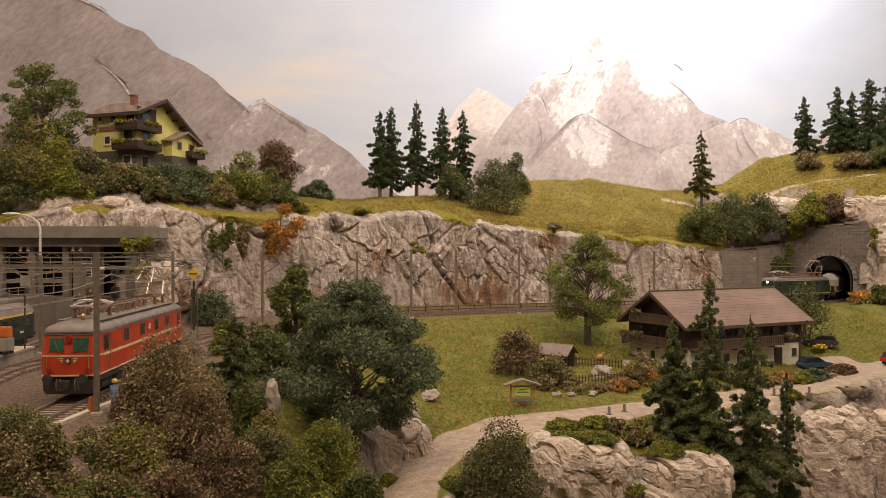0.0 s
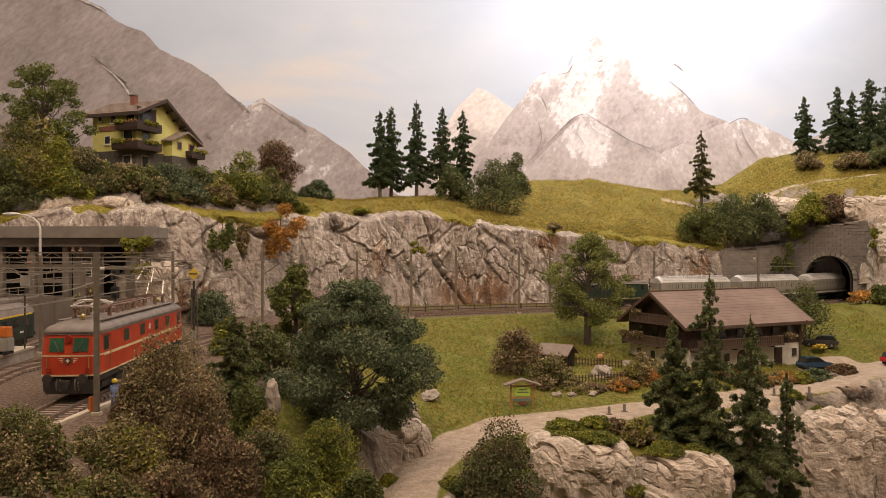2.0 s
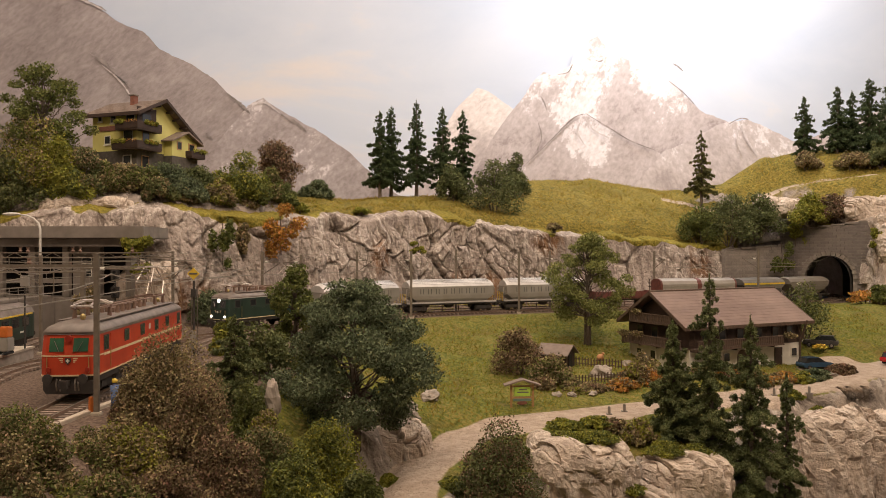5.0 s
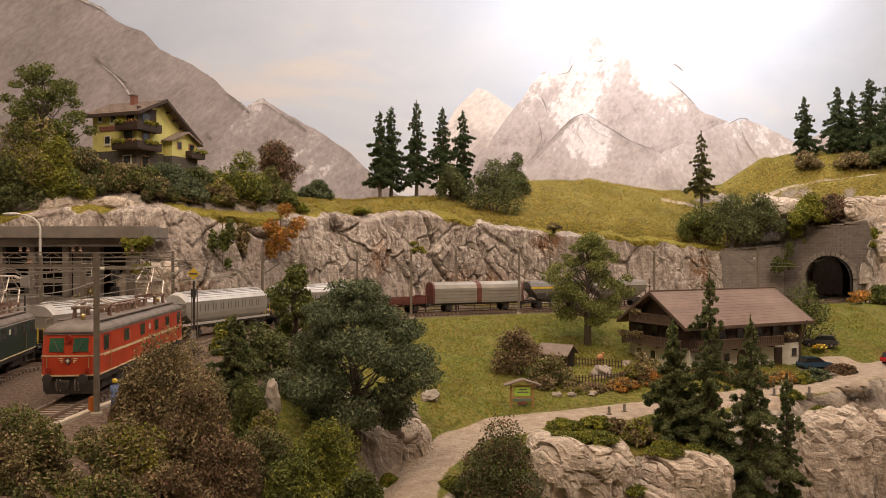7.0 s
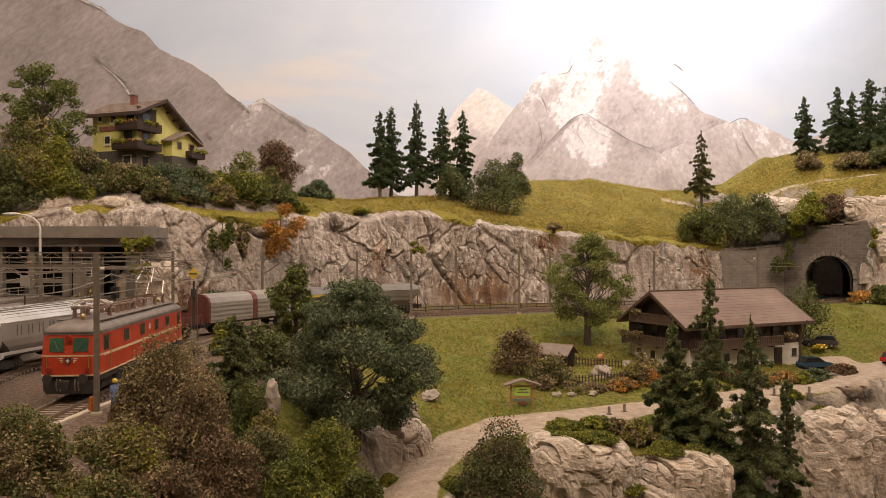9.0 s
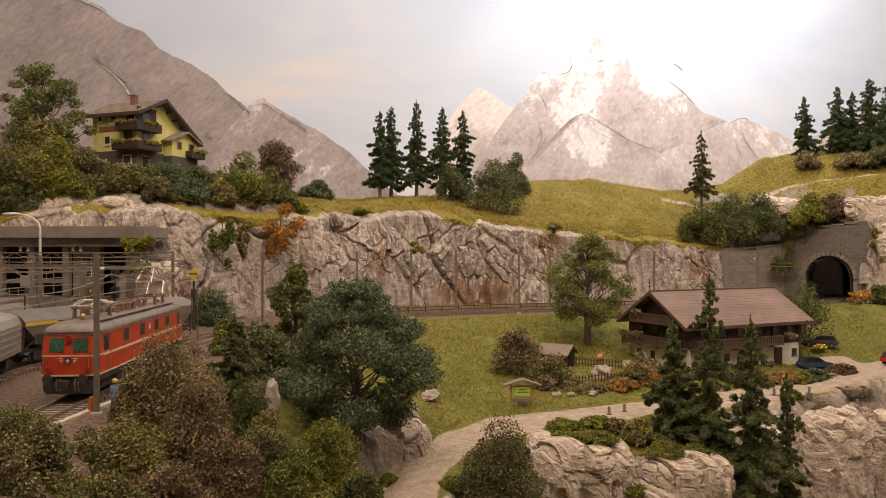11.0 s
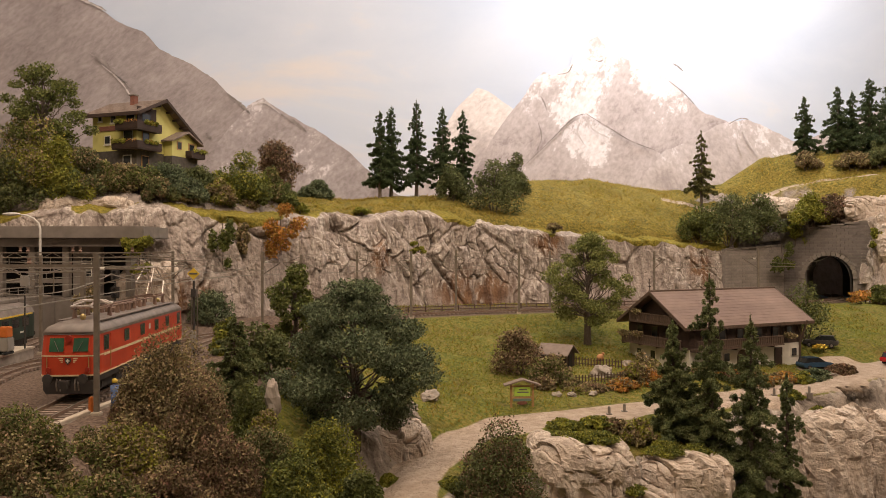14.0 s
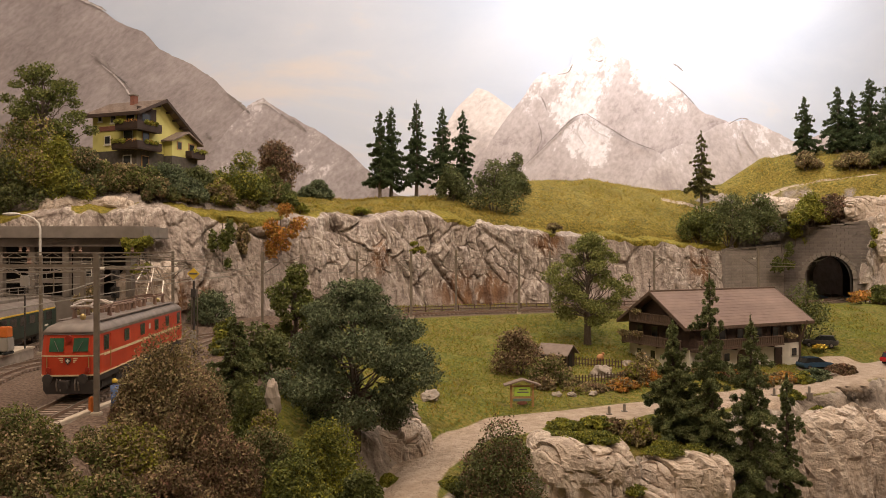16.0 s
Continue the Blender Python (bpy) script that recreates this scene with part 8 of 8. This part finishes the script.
def figurine(x, y, z, turn, m, label):
    """A tiny painted figure: one plain mesh."""
    me = Mesh().tube([(0, 0, 0), (0, 0, 0.85)], [0.17, 0.2], 8).tube([(0, 0, 0.85), (0, 0, 1.45)], [0.2, 0.24], 8).blob((0, 0, 1.68), 0.17, 1, 0.02, 8, 6)
    ob = single("figurine", me, m, label, "figurine", smooth=True)
    ob.data.materials.append(M_YELLOW)
    for f in ob.data.polygons:
        f.material_index = 1 if f.center.z > 1.62 * K else 0
    ob.matrix_basis = at(x, y, z, 0, 0, turn)


figurine(wx(203, 43), 43, -0.45, 10, M_WORKBLUE, "tiny painted figurine in blue with a yellow helmet")
single("orange_marker", Mesh().tube([(wx(161, 42.2), 42.2, -0.5), (wx(161, 42.2), 42.2, 0.5)], [0.14, 0.12], 8), M_ORANGE, "short orange marker post beside the mast", "marker")
duct = spline([(wx(60, 38), 36.5), (wx(130, 41), 39.5), (wx(185, 44), 44), (-18.6, 54)], 1.0)
single("cable_duct", Mesh().loft([[(p[0] - 0.22, p[1], -0.6), (p[0] + 0.22, p[1], -0.6), (p[0] + 0.22, p[1], -0.22), (p[0] - 0.22, p[1], -0.22)] for p in duct]), M_CONCPALE, "pale concrete cable duct beside the siding", "duct", bevel=0.03)


# hanging growth on the cliff
def creeper(px, y, z, w, h, m, seed, label, leaves=1500, size=0.19):
    rng = np.random.default_rng(seed)
    th = thing("creeper", label, "creeper", wx(px, y), y, z)
    cs = [(w * (rng.random() - 0.5), 0.3 * rng.normal(), -h * rng.random()) for _ in range(12)]
    part("leaves", leaf_mesh("leaves", cs, [(w * 0.22, 0.7, h * 0.16)] * 12, leaves, size, rng, 0.2, droop=0.8), m, th)
    part("stem", Mesh().tube([(0, 0.5, 0), (0.1, 0.4, -h * 0.5), (0, 0.5, -h)], 0.06, 4), M_BARK, th)


creeper(494, 99.4, wz(368, 99), 5.6, 6.2, L_RUST, 71, "golden-brown dry creeper hanging down the cliff", 3400, 0.17)
creeper(392, 92.0, wz(395, 92), 2.4, 5.0, L_MID, 72, "green ivy hanging down the cliff")
creeper(243, 81.9, wz(425, 82), 2.6, 3.4, L_LIME, 73, "yellow-green ivy beside the gallery roof")
creeper(151, 81.6, wz(505, 82), 2.0, 3.0, L_OLIVE, 74, "olive ivy at the terrace wall")
creeper(1385, 133.0, wz(430, 133), 3.0, 4.5, L_MID, 75, "green ivy over the retaining wall")
creeper(1410, 134.5, wz(395, 134), 4.0, 4.0, L_LIME, 76, "yellow-green ivy over the portal")
creeper(1552, 124.5, wz(405, 124), 1.6, 3.0, L_LIME, 77, "yellow-green ivy on the portal")
for i, (px, y, w, h, m) in enumerate([(1530, 121, 5.5, 2.4, L_RUST), (1560, 119, 4, 3, L_MID), (290, 88, 2.2, 3.0, L_RUST)]):
    x = wx(px, y)
    shrub("bush", "small bush with rusty leaves at the rock foot" if m is L_RUST else "small green bush at the rock foot", x, y, max(low1(x, y), -0.5) if i < 2 else 3.3, w, h, m, 400 + i, leaves=900, size=0.24)


# ---- grass ----
def tufts(name, label, n, xr, yr, fz, keep, m, seed, size):
    """Short static-grass fibres."""
    rng = np.random.default_rng(seed)
    x = rng.uniform(*xr, n)
    y = rng.uniform(*yr, n)
    k = keep(x, y)
    x, y = x[k], y[k]
    z = fz(x, y)
    n = len(x)
    s = size * (0.5 + rng.random(n) ** 2)
    tip = rng.normal(size=(n, 3)) * 0.8
    tip[:, 2] = 1
    ang = rng.random(n) * 2 * np.pi
    side = np.stack([np.cos(ang), np.sin(ang), 0 * ang], 1) * (0.22 * s)[:, None]
    p = np.stack([x, y, z - 0.05], 1)
    v = np.stack([p - side, p + side, p + tip * s[:, None]], 1).reshape(-1, 3)
    me = bpy.data.meshes.new(name)
    me.vertices.add(3 * n)
    me.vertices.foreach_set("co", (v * K).astype(np.float32).ravel())
    me.loops.add(3 * n)
    me.loops.foreach_set("vertex_index", np.arange(3 * n, dtype=np.int32))
    me.polygons.add(n)
    me.polygons.foreach_set("loop_start", (np.arange(n) * 3).astype(np.int32))
    me.polygons.foreach_set("loop_total", np.full(n, 3, np.int32))
    me.update()
    me.materials.append(m)
    tagged(new(name, me), label, "grass", kind="stuff")


def flat_low(x, y):
    d = np.minimum(np.minimum(near_line(x, y, MAIN), near_line(x, y, RED)), near_line(x, y, SIDE))
    e = 0.4
    z = low_z(x, y, False)
    sl = np.hypot(low_z(x + e, y, False) - z, low_z(x, y + e, False) - z) / e
    return (d > 4.4) & (near_line(x, y, PATH) > 3.0) & (sl < 0.75) & (np.hypot((x - 48) / 6, (y - 91.5) / 3.6) > 1.1) & ~((x < -15) & (y < 86)) & (vnoise(x * 0.5, y * 0.5, 0, 77) > -0.55)


tufts("meadow_grass", "short green grass fibres of the meadow", 90000, (-14, 62), (50, 120), low_z, flat_low, L_GRASSG, 81, 0.26)
tufts("dry_meadow_grass", "straw-coloured grass fibres in the meadow", 36000, (-14, 62), (50, 120), low_z, lambda x, y: flat_low(x, y) & (vnoise(x * 0.12, y * 0.12, 0, 78) > -0.3), L_GRASSY, 82, 0.3)
tufts("hill_grass", "yellow grass fibres of the hillside", 60000, (-60, 80), (98, 152), hill_z, lambda x, y: (y > rim_line(x) + 2.2) & (vnoise(x * 0.4, y * 0.4, 0, 79) > -0.5), L_GRASSY, 83, 0.34)
tufts("hill_grass_green", "green grass fibres of the hillside", 22000, (-60, 80), (98, 152), hill_z, lambda x, y: (y > rim_line(x) + 2.2) & (vnoise(x * 0.09, y * 0.14, 0, 80) > 0.0), L_GRASSG, 84, 0.26)

for i, (px, y, w, h, m, lab) in enumerate([(330, 95.5, 3.0, 2.2, L_OLIVE, "small olive growth on the cliff edge"), (395, 98.5, 3.0, 2.4, L_MID, "small green growth on the cliff edge"), (440, 101, 2.6, 2.0, L_OLIVE, "small olive growth on the cliff edge"),
                                             (530, 106.5, 2.6, 1.6, L_LIME, "small yellow growth on the cliff edge"), (640, 113, 2.4, 1.0, L_LIME, "low yellow growth on the cliff edge"), (980, 124, 2.6, 1.2, L_OLIVE, "low olive growth on the cliff edge")]):
    x = wx(px, y)
    shrub("bush", lab, x, y, max(hill1(x, y), float(np.interp(x, RIM_X, RIM_Z))) - 0.5, w, h, m, 430 + i, leaves=900, size=0.2)
creeper(560, 107.0, wz(395, 107), 1.6, 2.6, L_OLIVE, 78, "olive moss hanging on the cliff")
creeper(740, 111.5, wz(430, 111), 1.8, 1.4, L_LIME, 79, "yellow moss patch on the cliff")
creeper(430, 96.0, wz(400, 96), 1.6, 4.0, L_OLIVE, 80, "olive ivy on the cliff")


# ---- what moves ----
def motions():
    # the goods train runs from the tunnel through the bend and out past the station at a steady pace
    head_run, speed = 236.3, 18.36
    for k, (th, half, bog) in enumerate(goods):
        before = sum(2 * g[1] for g in goods[:k]) + half
        rows = []
        for i in range(65):
            t = i * 0.25
            rows.append((t, vehicle_pose(MAIN, head_run + speed * (t - 3.0) - before, bog)))
        walk(th, rows)
    # the railcar sets off at the end of the clip
    rows = []
    for t in (0, 4, 8, 12, 14.0, 14.4, 14.8, 15.2, 15.6, 16.0):
        s = run_at(SIDE, 69.0) + 10.5 - 1.7 * max(0, t - 14.1) ** 2
        m = vehicle_pose(SIDE, s, 7.4)
        rows.append((t, m @ pose(0, 0, 0, 0, 0, 180)))
    walk(railcar, rows)


motions()
